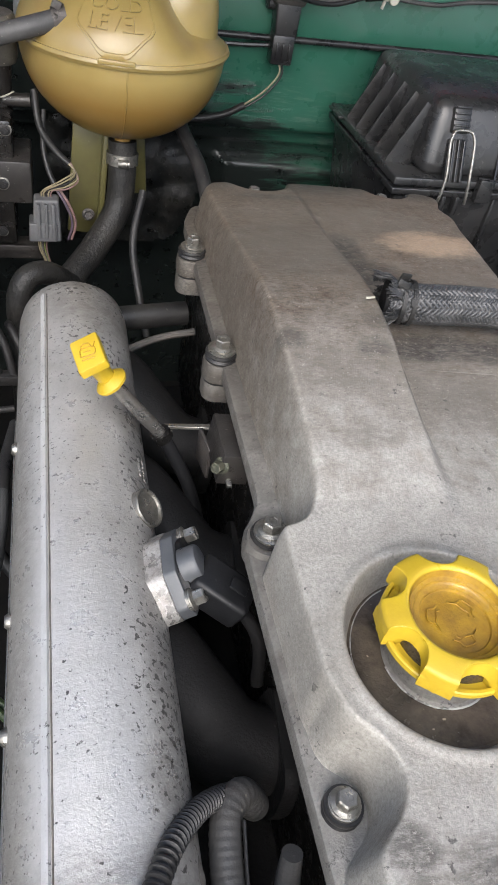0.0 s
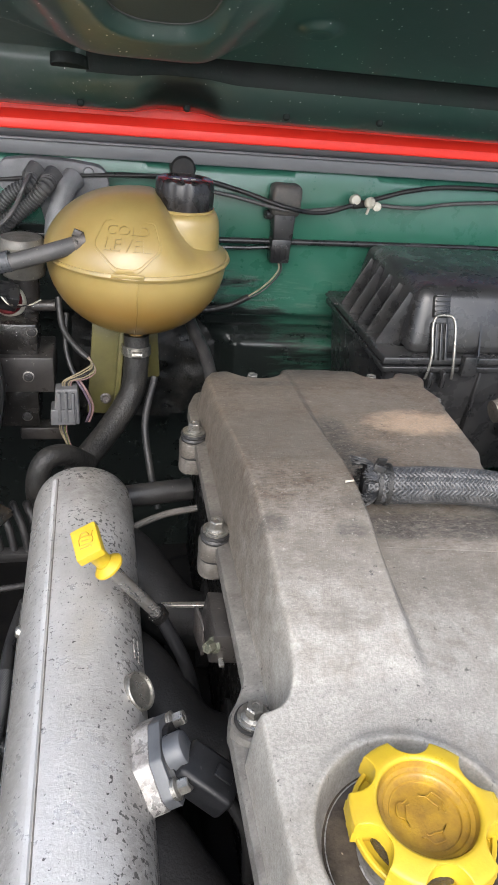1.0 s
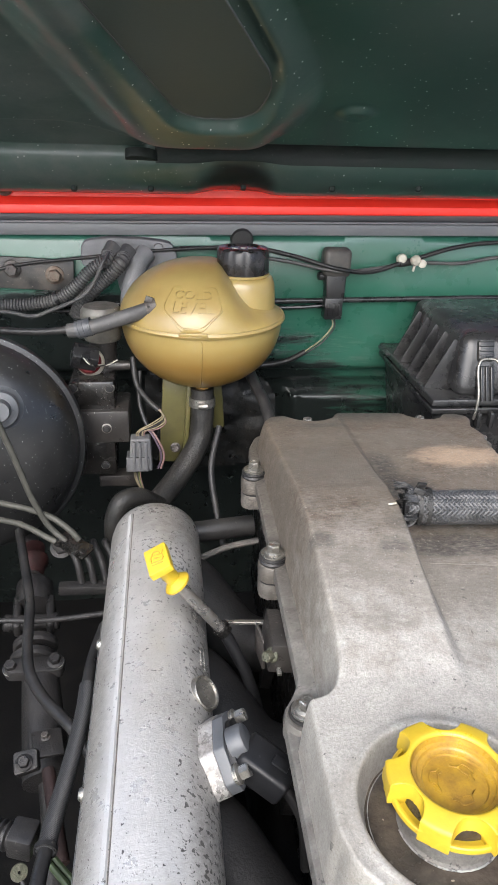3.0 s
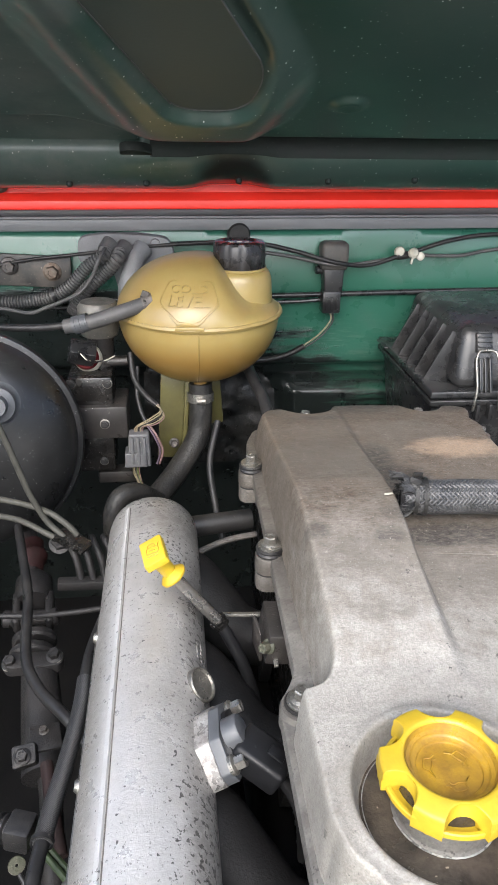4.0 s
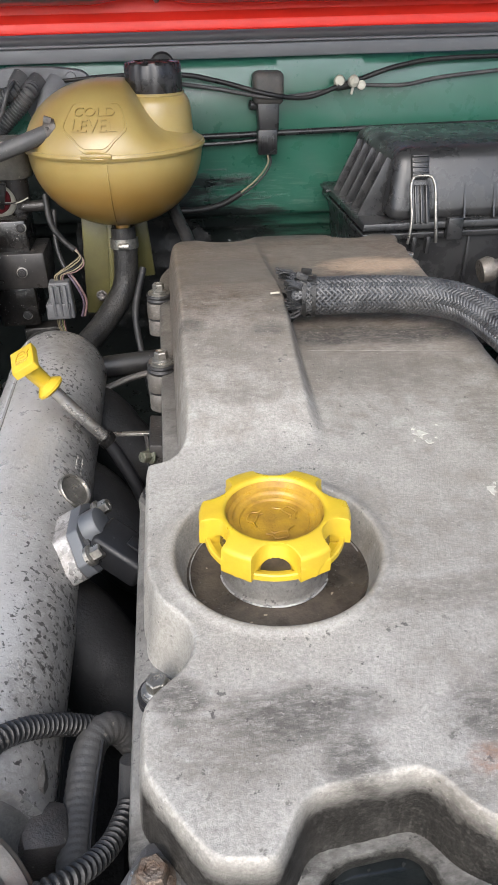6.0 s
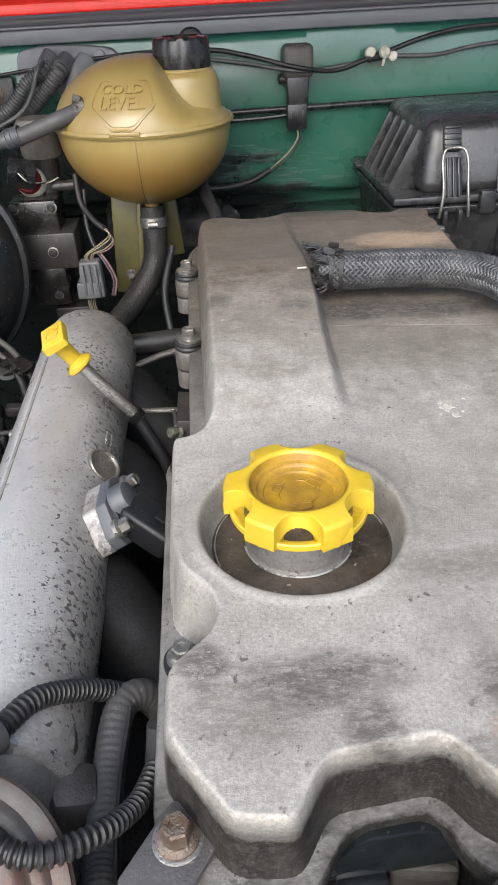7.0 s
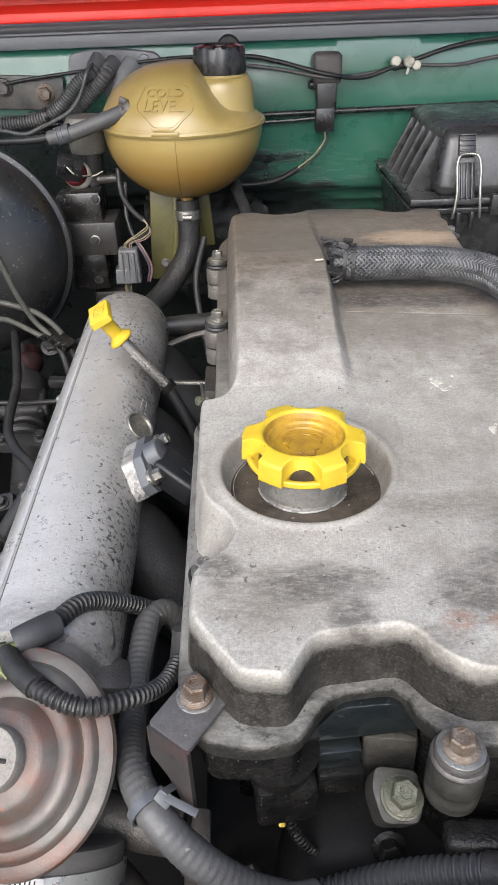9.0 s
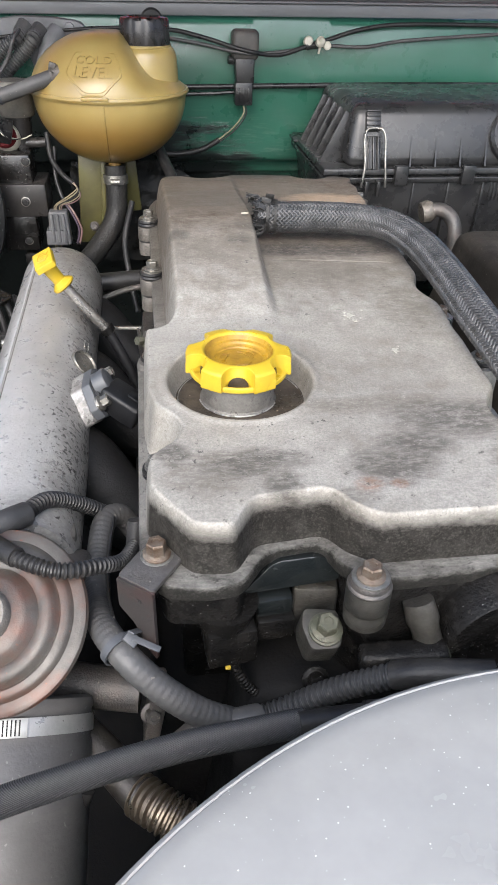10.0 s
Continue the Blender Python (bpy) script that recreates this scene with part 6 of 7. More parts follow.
conn = thing("wiring_connector", (-0.142, 0.89, 0.96), "pale grey wiring connector hanging on its wires", "connector")
part("shell", tapered((-0.160, -0.124, 0.875, 0.900, 0.937), (-0.156, -0.126, 0.876, 0.898, 0.992), 0.003), CONNECTOR, conn)
for x in (-0.151, -0.142, -0.133):
    part("ridge", box((0.004, 0.005, 0.045), 0.001, pose(x, 0.873, 0.966)), CONNECTOR, conn)
part("lower_shell", tapered((-0.164, -0.130, 0.872, 0.902, 0.938), (-0.163, -0.128, 0.873, 0.901, 0.962), 0.002), CONNECTOR, conn, "wider lower half of the connector")
part("sheath", pipe([(-0.150, 0.940, 1.10), (-0.145, 0.920, 1.065), (-0.128, 0.900, 1.045), (-0.112, 0.888, 1.034)], 0.0042, 10), RUBBER, conn, "black wire sheath")
part("sheath", pipe([(-0.140, 0.935, 1.08), (-0.142, 0.920, 1.04), (-0.136, 0.905, 1.015), (-0.128, 0.895, 1.000)], 0.0035, 10), RUBBER, conn)
for k, mat_w in enumerate((WIRE_TAN, WIRE_TAN, RUBBER, WIRE_TAN, WIRE_PINK)):
    s = 0.0028 * (k - 2)
    part("wire", pipe([(-0.113 + s * 0.4, 0.888, 1.036), (-0.104 + s * 0.4, 0.884, 1.022 - s), (-0.118 + s * 0.5, 0.884, 1.010 - s), (-0.139 + s, 0.887, 1.000), (-0.141 + s, 0.888, 0.990)], 0.0010, 6), mat_w, conn)
    part("wire", pipe([(-0.147 + s, 0.888, 0.940), (-0.148 + s * 0.8, 0.888, 0.922), (-0.142 + s * 0.5, 0.888, 0.90), (-0.138 + s * 0.5, 0.889, 0.88)], 0.0010, 6), (WIRE_TAN, WIRE_TAN, GREY_RUBBER, WIRE_YG, WIRE_PINK)[k], conn)
for s in (0.0, 0.004):
    part("wire", pipe([(-0.128 + s, 0.890, 1.000), (-0.118 + s, 0.884, 0.985), (-0.110 + s, 0.884, 0.960), (-0.116 + s, 0.886, 0.935)], 0.0016, 6), WIRE_PINK if s else surface("violet_wire", (0.09, 0.065, 0.09), (0.07, 0.05, 0.07), 0.5), conn)

# brake pipes and steering column on the left
pipes = thing("brake_lines", (-0.28, 0.7, 0.94), "thin grey steel brake lines", "pipe")
part("line", pipe([(-0.46, 0.76, 0.995), (-0.3104, 0.72, 0.978), (-0.278, 0.715, 0.971), (-0.2484, 0.70, 0.967), (-0.2256, 0.69, 0.953), (-0.2146, 0.685, 0.941)], 0.0040, 10), BRASS_GREY, pipes)
part("line", pipe([(-0.46, 0.76, 0.965), (-0.3138, 0.72, 0.953), (-0.2846, 0.71, 0.949), (-0.2608, 0.70, 0.940), (-0.2328, 0.69, 0.928)], 0.0040, 10), BRASS_GREY, pipes)
part("line", pipe([(-0.315, 0.70, 1.15), (-0.2925, 0.70, 1.079), (-0.2808, 0.70, 1.036), (-0.2702, 0.70, 0.996), (-0.2543, 0.70, 0.9565), (-0.2319, 0.69, 0.936)], 0.0040, 10), BRASS_GREY, pipes)
clamp_block = part("end_block", box((0.044, 0.022, 0.012), 0.002, pose(-0.222, 0.69, 0.930, 0, 15, -30)), SPECKLED, pipes)
for k in range(4):
    part("clamp_finger", box((0.006, 0.024, 0.003), 0.001, pose(-0.238 + 0.011 * k, 0.690 - 0.006 * k, 0.938 - 0.003 * k, 0, 15, -30)), SPECKLED, clamp_block)
for k in range(4):
    part("union", pipe([(-0.236 + 0.016 * k, 0.735, 0.905), (-0.232 + 0.016 * k, 0.715, 0.912), (-0.222 + 0.016 * k, 0.700, 0.895), (-0.216 + 0.016 * k, 0.69, 0.862)], 0.0050, 10), SHAFT, pipes)
part("manifold_bar", box((0.095, 0.016, 0.014), 0.003, pose(-0.200, 0.690, 0.862, 0, 4, 4)), SHAFT, pipes)
bolt(pipes, (-0.245, 0.725, 0.905), 0.011, 0.008, SHAFT, (0, -0.6, 0.8), washer=0.014)
cross = thing("thin_cross_pipe", (-0.2629, 0.612, 0.875), "thin black pipe crossing low beside the steering shaft", "pipe")
part("pipe", pipe([(-0.404, 0.6152, 0.875), (-0.304, 0.6152, 0.875), (-0.2629, 0.612, 0.875), (-0.2223, 0.6142, 0.875), (-0.1813, 0.6198, 0.875)], 0.0036, 10), SHAFT, cross)
lead = thing("black_cable", (-0.26, 0.6, 0.9), "black cable looping beside the servo", "cable")
part("cable", pipe([(-0.345, 0.84, 0.95), (-0.3194, 0.8041, 0.915), (-0.2883, 0.6936, 0.90), (-0.2688, 0.6137, 0.90), (-0.2582, 0.5361, 0.90), (-0.2483, 0.4949, 0.90), (-0.2296, 0.4601, 0.90), (-0.209, 0.435, 0.90), (-0.1942, 0.417, 0.898), (-0.17, 0.39, 0.88)], 0.0060, 14), RUBBER, lead)
sleeve = thing("sleeved_cable", (-0.19, 0.37, 0.9), "braided black sleeve cable beside the intake tube", "cable")
part("sleeve", pipe([(-0.1851, 0.4583, 0.915), (-0.1854, 0.4256, 0.915), (-0.1882, 0.3874, 0.915), (-0.1927, 0.3485, 0.915), (-0.1972, 0.3164, 0.915), (-0.2008, 0.2830, 0.915)], 0.0076, 16), SLEEVE, sleeve, "woven black sleeve")
part("tie_wrap", band((-0.2005, 0.2860, 0.915), (-0.1, -1, 0), 0.0080, 0.004, 0.0014), RUBBER, sleeve, "black tie at the sleeve end")
part("core", pipe([(-0.176, 0.56, 0.905), (-0.1835, 0.49, 0.915), (-0.1854, 0.4256, 0.915), (-0.1927, 0.3485, 0.915), (-0.2011, 0.2787, 0.915), (-0.2027, 0.2537, 0.915), (-0.206, 0.20, 0.91), (-0.22, 0.10, 0.89)], 0.0062, 12), RUBBER, sleeve)
col = thing("steering_shaft", (-0.27, 0.55, 0.8), "grimy steering shaft with universal joint", "steering shaft")
part("shaft", pipe([(-0.310, 0.84, 0.88), (-0.292, 0.74, 0.86), (-0.280, 0.68, 0.845)], 0.013, 18), SHAFT, col)
part("seal_boot", lathe([(0, -0.024), (0.014, -0.024), (0.015, -0.008), (0.019, -0.003), (0.020, 0.006), (0.015, 0.012), (0.015, 0.03), (0, 0.03)], 28, aim((-0.290, 0.752, 0.862), (-0.12, 1, 0.25))), surface("worn_red_primer", (0.034, 0.011, 0.011), (0.016, 0.010, 0.009), 0.5, 0, 40, 400, 0.3, 0.2, (0.05, 0.04, 0.036), spec=0.2), col, "dull red seal boot on the shaft")
fork = lathe([(0, -0.020), (0.023, -0.020), (0.025, -0.012), (0.024, 0.016), (0.018, 0.024), (0, 0.024)], 28, aim((-0.282, 0.700, 0.846), (-0.12, 1, 0.25)))
for x in (-0.303, -0.261):
    add(fork, box((0.011, 0.052, 0.026), 0.005, pose(x + 0.004, 0.668, 0.838, 12, 0, 6), 3))
part("upper_yoke", fork, SHAFT, col)
for x in (-0.309, -0.250):
    part("joint_cup", lathe([(0, -0.004), (0.011, -0.004), (0.011, 0.004), (0.008, 0.006), (0, 0.005)], 20, aim((x, 0.655, 0.838), (1 if x > -0.28 else -1, 0, 0.1))), SHAFT, col)
part("joint_cross", pipe([(-0.305, 0.655, 0.838), (-0.255, 0.655, 0.838)], 0.010, 14, 0.01), SHAFT, col)
for k, y in enumerate((0.612, 0.592)):
    part("coupling_disc", lathe([(0, -0.006), (0.024, -0.006), (0.027, -0.003), (0.027, 0.003), (0.024, 0.006), (0, 0.006)], 32, aim((-0.268, y, 0.836 - 0.004 * k), (-0.12, 1, 0.30))), SHAFT, col, "round rubber coupling disc" if k == 0 else "")
part("flange_lug", slab(rounded([(-0.030, -0.012), (0.030, -0.012), (0.036, 0.0), (0.030, 0.012), (-0.030, 0.012), (-0.036, 0.0)], 0.008), -0.007, 0.007, 0.003, pose(-0.262, 0.572, 0.838, 8, 6, 8)), SHAFT, col)
for x, y in ((-0.288, 0.566), (-0.238, 0.574)):
    bolt(col, (x, y, 0.846), 0.007, 0.008, SHAFT, (0, -0.3, 1), washer=0.010)
part("lower_sleeve", pipe([(-0.258, 0.575, 0.822), (-0.248, 0.52, 0.806), (-0.236, 0.455, 0.785)], 0.024, 22, taper=(0.9, 1.1)), SHAFT, col)
part("lower_shaft", pipe([(-0.238, 0.47, 0.785), (-0.228, 0.42, 0.76), (-0.20, 0.2, 0.68)], 0.012, 18), SHAFT, col)
tab = thing("support_bracket", (-0.24, 0.46, 0.83), "small dark angle bracket with a bolt", "bracket")
part("leaf", box((0.030, 0.030, 0.004), 0.001, pose(-0.228, 0.446, 0.852, 10, 8, 15)), SHAFT, tab)
bolt(tab, (-0.231, 0.452, 0.856), 0.004, 0.004, BRACKET, (0, 0, 1))
part("red_rod", pipe([(-0.223, 0.415, 0.850), (-0.212, 0.372, 0.842), (-0.200, 0.33, 0.83)], 0.0066, 14), surface("dull_red_oxide", (0.030, 0.018, 0.017), (0.020, 0.014, 0.013), 0.6, 0, 40, 400, 0.3, 0.2, (0.05, 0.04, 0.036), spec=0.2), col, "dull red lower rod")
part("side_lug", slab(rounded([(-0.012, -0.010), (0.012, -0.010), (0.014, 0.010), (-0.010, 0.012)], 0.004), -0.006, 0.006, 0.002, pose(-0.246, 0.424, 0.852, 30, -10, 10)), SHAFT, col)
bolt(col, (-0.246, 0.418, 0.860), 0.006, 0.006, SHAFT, (0, -0.5, 0.9), washer=0.008)
eyelet = thing("loose_eyelet", (-0.230, 0.304, 0.86), "small pale cable eyelet low beside the tube", "cable eyelet")
part("ring", lathe([(0.0014, -0.0012), (0.0070, -0.0012), (0.0074, 0.0), (0.0070, 0.0012), (0.0014, 0.0012), (0.0014, -0.0012)], 24, aim((-0.230, 0.305, 0.862), (0.4, -0.6, 0.6))), MOSSY, eyelet)
part("tail", pipe([(-0.227, 0.299, 0.859), (-0.221, 0.290, 0.854), (-0.215, 0.27, 0.84)], 0.0022, 10), RUBBER, eyelet)
part("lead", pipe([(-0.217, 0.276, 0.844), (-0.206, 0.25, 0.82), (-0.20, 0.2, 0.78)], 0.0036, 10), RUBBER, eyelet)
cplug = thing("loom_plug", (-0.235, 0.31, 0.9), "ribbed black loom plug with green wires", "connector")
part("plug", box((0.022, 0.024, 0.024), 0.003, pose(-0.2245, 0.313, 0.893, 0, 6, -14)), RUBBER, cplug)
part("conduit", pipe([(-0.230, 0.314, 0.893), (-0.25, 0.320, 0.893), (-0.29, 0.330, 0.89)], 0.0105, 14, ribs=0.0050, depth=0.003), RUBBER, cplug)
part("wire", pipe([(-0.2176, 0.3146, 0.880), (-0.1992, 0.2947, 0.878), (-0.1818, 0.2758, 0.875), (-0.16, 0.25, 0.87)], 0.0028, 8), GREEN_WIRE, cplug)
part("wire", pipe([(-0.2150, 0.320, 0.880), (-0.196, 0.300, 0.876), (-0.178, 0.281, 0.872), (-0.155, 0.255, 0.868)], 0.0028, 8), GREEN_WIRE, cplug)

# ---- recirculation valve at the tube's front ----
egr = thing("recirculation_valve", (-0.13, 0.05, 0.9), "rusty round recirculation valve on the intake", "valve")
E_AT, E_UP = Vector((-0.1130, 0.0276, 0.9795)), Vector((-0.227, -0.518, 0.825)).normalized()
E_SEAT = aim(E_AT, E_UP) @ Matrix.Diagonal((0.87, 0.87, 0.87, 1))
dome_profile = [(0, -0.050), (0.040, -0.050), (0.052, -0.026), (0.066, -0.020), (0.0722, -0.014), (0.0720, -0.0108), (0.0690, -0.0092), (0.0630, -0.0088), (0.0612, -0.0064), (0.0590, -0.0046), (0.0545, -0.0040), (0.0528, -0.0054), (0.0514, -0.0040), (0.0494, -0.0006), (0.0460, 0.0010), (0.0400, 0.0016), (0.0384, 0.0006), (0.0360, 0.0030), (0.0320, 0.0068), (0.0285, 0.0088), (0, 0.0092)]
part("diaphragm_housing", lathe(dome_profile, 96, E_SEAT), CORRODED, egr, "rust-stained stepped steel dome")
part("rim_edge", lathe([(0.064, -0.019), (0.0715, -0.018), (0.0730, -0.014), (0.0715, -0.0105), (0.064, -0.0095)], 96, E_SEAT), CORRODED, egr)
part("centre_cap", lathe([(0, 0.0085), (0.0208, 0.0085), (0.0206, 0.0165), (0.0192, 0.0185), (0, 0.0190)], 48, E_SEAT), PALE, egr, "pale alloy centre cap")
part("slot", box((0.022, 0.0026, 0.0014), 0.0005, Matrix.Translation(E_AT + E_UP * 0.0164) @ E_UP.to_track_quat("Z", "Y").to_matrix().to_4x4() @ Matrix.Rotation(radians(12), 4, "Z")), OILY, egr, "dark screwdriver slot")
part("paint_dab", slab([(0.0026 * math.cos(k * 0.7) * (1 + 0.4 * math.sin(k * 2.3)), 0.0045 * math.sin(k * 0.7) * (1 + 0.3 * math.cos(k * 1.9))) for k in range(9)], -0.0004, 0.0004, 0, aim(E_AT + E_UP * 0.0167 + Vector((0.001, -0.0090, -0.0054)), E_UP)), surface("green_paint_dab", (0.07, 0.17, 0.085), (0.10, 0.18, 0.11), 0.6), egr, "dab of green marking paint")
part("valve_body", lathe([(0, -0.10), (0.038, -0.10), (0.040, -0.050), (0, -0.050)], 36, E_SEAT), ALLOY_RIM, egr)
part("casting_lug", box((0.030, 0.028, 0.03), 0.008, pose(-0.082, 0.128, 0.955, 0, 15, 10)), ALLOY_RIM, egr)
part("casting_lug", box((0.028, 0.03, 0.04), 0.008, pose(-0.070, 0.105, 0.935, 0, 15, 10)), BRACKET, egr)
part("vacuum_pipe", pipe([(-0.165, 0.03, 0.975), (-0.20, 0.03, 0.985), (-0.24, 0.045, 0.985)], 0.006, 12), GREY, egr)
tbody = thing("throttle_hose", (-0.13, -0.04, 0.8), "fat dark rubber intake hose with a steel clamp", "hose")
t_way = Vector((-0.06, -0.80, -0.59)).normalized()
t_at = Vector((-0.1120, 0.0355, 0.890))
t_face = (Vector((0.18, -0.52, 0.83)) - t_way * Vector((0.18, -0.52, 0.83)).dot(t_way)).normalized()
t_side = t_face.cross(t_way) if t_face.cross(t_way).x > 0 else t_way.cross(t_face)


def on_hose(angle, run, r):
    """A place on the hose: radians round from its upper face, metres along and out."""
    return t_at + t_way * run + r * (t_face * math.cos(angle) + t_side * math.sin(angle))


part("hose_body", lathe([(0, 0.004), (0.053, 0.004), (0.0562, 0.006), (0.0570, 0.012), (0.0560, 0.014), (0.0560, 0.034), (0.0575, 0.036), (0.057, 0.08), (0.056, 0.30), (0, 0.30)], 64, aim(t_at, t_way)), HOSE_GREY, tbody)
clamp = part("clamp_band", band(t_at + t_way * 0.023, t_way, 0.0562, 0.012, 0.0018), CLAMP, tbody, "bright worm-drive clamp band")
part("clamp_screw", lathe([(0, -0.012), (0.006, -0.012), (0.006, 0.020), (0.009, 0.021), (0.009, 0.029), (0, 0.029)], 18, aim(on_hose(-0.42, 0.023, 0.0625), -t_side * 0.9 - t_face * 0.4)), STEEL, clamp)
part("clamp_overlap", box((0.024, 0.0125, 0.0012), 0.0003, Matrix.Translation(on_hose(-0.02, 0.023, 0.0588)) @ Matrix((tuple(t_side), tuple(t_way), tuple(t_side.cross(t_way)))).transposed().to_4x4()), CLAMP, clamp, "overlapping end of the band")
for k in range(9):
    notch_at = on_hose(-0.22 + 0.045 * k, 0.023, 0.0590 if k > 3 else 0.0592)
    part("clamp_notch", box((0.0010, 0.010, 0.0014), 0.0, Matrix.Translation(notch_at) @ Matrix((tuple(t_side), tuple(t_way), tuple(t_side.cross(t_way)))).transposed().to_4x4()), OILY, clamp)
link = thing("coolant_pipe", (-0.06, 0.05, 0.87), "dark metal coolant pipe stub", "pipe")
part("stub", pipe([(-0.11, 0.055, 0.880), (-0.06, 0.045, 0.875), (-0.02, 0.038, 0.872)], 0.017, 20), BRACKET, link)
part("stub_bracket", box((0.012, 0.03, 0.06), 0.003, pose(-0.010, 0.025, 0.868, 0, 10, 0)), BRACKET, link)
part("lever", box((0.05, 0.012, 0.012), 0.003, pose(0.01, 0.005, 0.855, 0, -30, 20)), BRACKET, link)
for q in ((-0.012, 0.012, 0.878), (-0.002, 0.0, 0.850)):
    bolt(link, q, 0.006, 0.008, BRACKET, (0.2, -0.8, 0.5))

# ---- looms and hoses at the engine's front ----
fat = thing("front_loom", (-0.03, 0.08, 0.93), "fat ribbed grey wiring conduit looping round the cover", "wiring loom")
LOOM = [(-0.020, 0.172, 0.915), (-0.033, 0.172, 0.938), (-0.046, 0.156, 0.944), (-0.050, 0.115, 0.938), (-0.048, 0.070, 0.944), (-0.042, 0.030, 0.962), (-0.028, 0.002, 0.965), (-0.006, -0.014, 0.948), (0.022, -0.022, 0.925), (0.052, -0.022, 0.905)]
part("conduit", pipe(LOOM, 0.0099, 20, ribs=0.0048, depth=0.0003), GREY_RUBBER, fat)
t_spot = min(frames_along(spline(LOOM, 0.002)), key=lambda f: (f[0] - Vector((-0.030, 0.004, 0.965))).length)
cable_tie = part("cable_tie", band(t_spot[0], t_spot[3], 0.0112, 0.0055, 0.0012), GREY, fat, "grey plastic cable tie")
head_at = t_spot[0] + Vector((0.009, -0.001, 0.0095))
part("tie_head", box((0.010, 0.008, 0.007), 0.001, Matrix.Translation(head_at) @ pose(0, 0, 0, 20, 35, -30)), GREY, cable_tie)
part("tie_tail", box((0.016, 0.0045, 0.0013), 0.0004, Matrix.Translation(head_at + Vector((0.004, 0.003, 0.004))) @ pose(0, 0, 0, 10, 40, 60)), GREY, cable_tie)
part("tie_tail", box((0.020, 0.0045, 0.0013), 0.0004, Matrix.Translation(head_at + Vector((0.010, -0.004, -0.001))) @ pose(0, 0, 0, 10, 20, -20)), GREY, cable_tie)
part("split_seam", pipe([Vector(q) + Vector((0.009, -0.004, 0.0095)) for q in LOOM[2:6]], 0.0012, 6), RUBBER, fat)
part("branch", pipe([(0.052, -0.022, 0.905), (0.085, -0.020, 0.917), (0.115, -0.025, 0.939), (0.150, -0.036, 0.964), (0.172, -0.045, 0.976)], 0.0080, 18, ribs=0.0046, depth=0.0016), MID_RUBBER, fat, "black ribbed branch conduit")
part("tape", pipe([(0.148, -0.035, 0.963), (0.165, -0.043, 0.973), (0.205, -0.056, 0.982)], 0.0095, 16, 0.004), RUBBER, fat, "black taped joint")
part("branch", pipe([(0.200, -0.056, 0.981), (0.24, -0.062, 0.983), (0.30, -0.06, 0.975)], 0.0072, 16, ribs=0.0046, depth=0.0022), RUBBER, fat)
part("fork", pipe([(0.046, -0.024, 0.911), (0.054, -0.026, 0.916), (0.062, -0.024, 0.914)], 0.0100, 14), GREY_RUBBER, fat)
thin = thing("valve_loom", (-0.07, 0.05, 0.99), "thin black ribbed conduit over the valve", "wiring loom")
part("conduit", pipe([(-0.115, 0.071, 1.006), (-0.092, 0.051, 1.008), (-0.066, 0.041, 1.005), (-0.042, 0.053, 0.995), (-0.027, 0.076, 0.976), (-0.019, 0.103, 0.965)], 0.0052, 14, ribs=0.0040, depth=0.0014), RUBBER, thin)
part("tape", pipe([(-0.121, 0.081, 1.005), (-0.109, 0.066, 1.008), (-0.095, 0.053, 1.009)], 0.0072, 14), RUBBER, thin)
part("boot", pipe([(-0.020, 0.112, 0.945), (-0.019, 0.120, 0.958), (-0.018, 0.126, 0.972)], 0.0080, 16, taper=(1.0, 0.75)), MID_RUBBER, thin, "grey rubber boot")
arm = thing("tube_loom", (-0.08, 0.14, 0.97), "black ribbed conduit with yellow-green wires over the tube", "wiring loom")
part("conduit", pipe([(-0.100, 0.106, 1.000), (-0.085, 0.133, 0.992), (-0.066, 0.156, 0.968), (-0.048, 0.170, 0.945), (-0.030, 0.178, 0.925)], 0.0060, 16, ribs=0.0040, depth=0.0018), RUBBER, arm)
part("tape", pipe([(-0.116, 0.090, 1.004), (-0.108, 0.095, 1.005), (-0.097, 0.108, 1.000)], 0.0096, 18), MID_RUBBER, arm, "black tape wrap")
for dx, m_w in ((0.0, WIRE_YG), (0.006, WIRE_YG), (-0.006, RUBBER)):
    part("wire", pipe([(-0.116 + dx, 0.088, 1.006), (-0.128 + dx, 0.080, 1.010), (-0.128 + dx if dx else -0.150, 0.070, 1.010), (-0.122 + dx if dx else -0.19, 0.066 if dx else 0.05, 1.002 if dx else 0.975)], 0.0019, 8), m_w, arm)
top = thing("radiator_hose", (0.0, -0.08, 0.96), "black woven-sleeved radiator hose across the front", "hose")
RHOSE = [(-0.20, -0.135, 0.975), (-0.113, -0.096, 0.962), (-0.060, -0.080, 0.959), (0.005, -0.066, 0.957), (0.050, -0.060, 0.955), (0.085, -0.056, 0.954)]
part("sleeve", pipe(RHOSE, 0.0088, 20), SLEEVE, top, "woven black sleeve")
part("core", pipe([(0.080, -0.058, 0.956), (0.12, -0.055, 0.952), (0.18, -0.055, 0.95), (0.28, -0.06, 0.95)], 0.0080, 18), RUBBER, top)
part("collar", pipe([(0.125, -0.055, 0.952), (0.160, -0.055, 0.951)], 0.0095, 18), RUBBER, top)
flex = thing("flexible_pipe", (-0.01, -0.04, 0.84), "ribbed bare steel flexible exhaust pipe", "pipe")
part("bellows", pipe([(-0.026, -0.024, 0.836), (-0.008, -0.040, 0.838), (0.012, -0.052, 0.832), (0.032, -0.062, 0.821)], 0.0150, 28, ribs=0.0050, depth=0.0028), surface("dull_brown_steel", (0.24, 0.20, 0.15), (0.16, 0.13, 0.10), 0.35, 0.8, 80), flex)
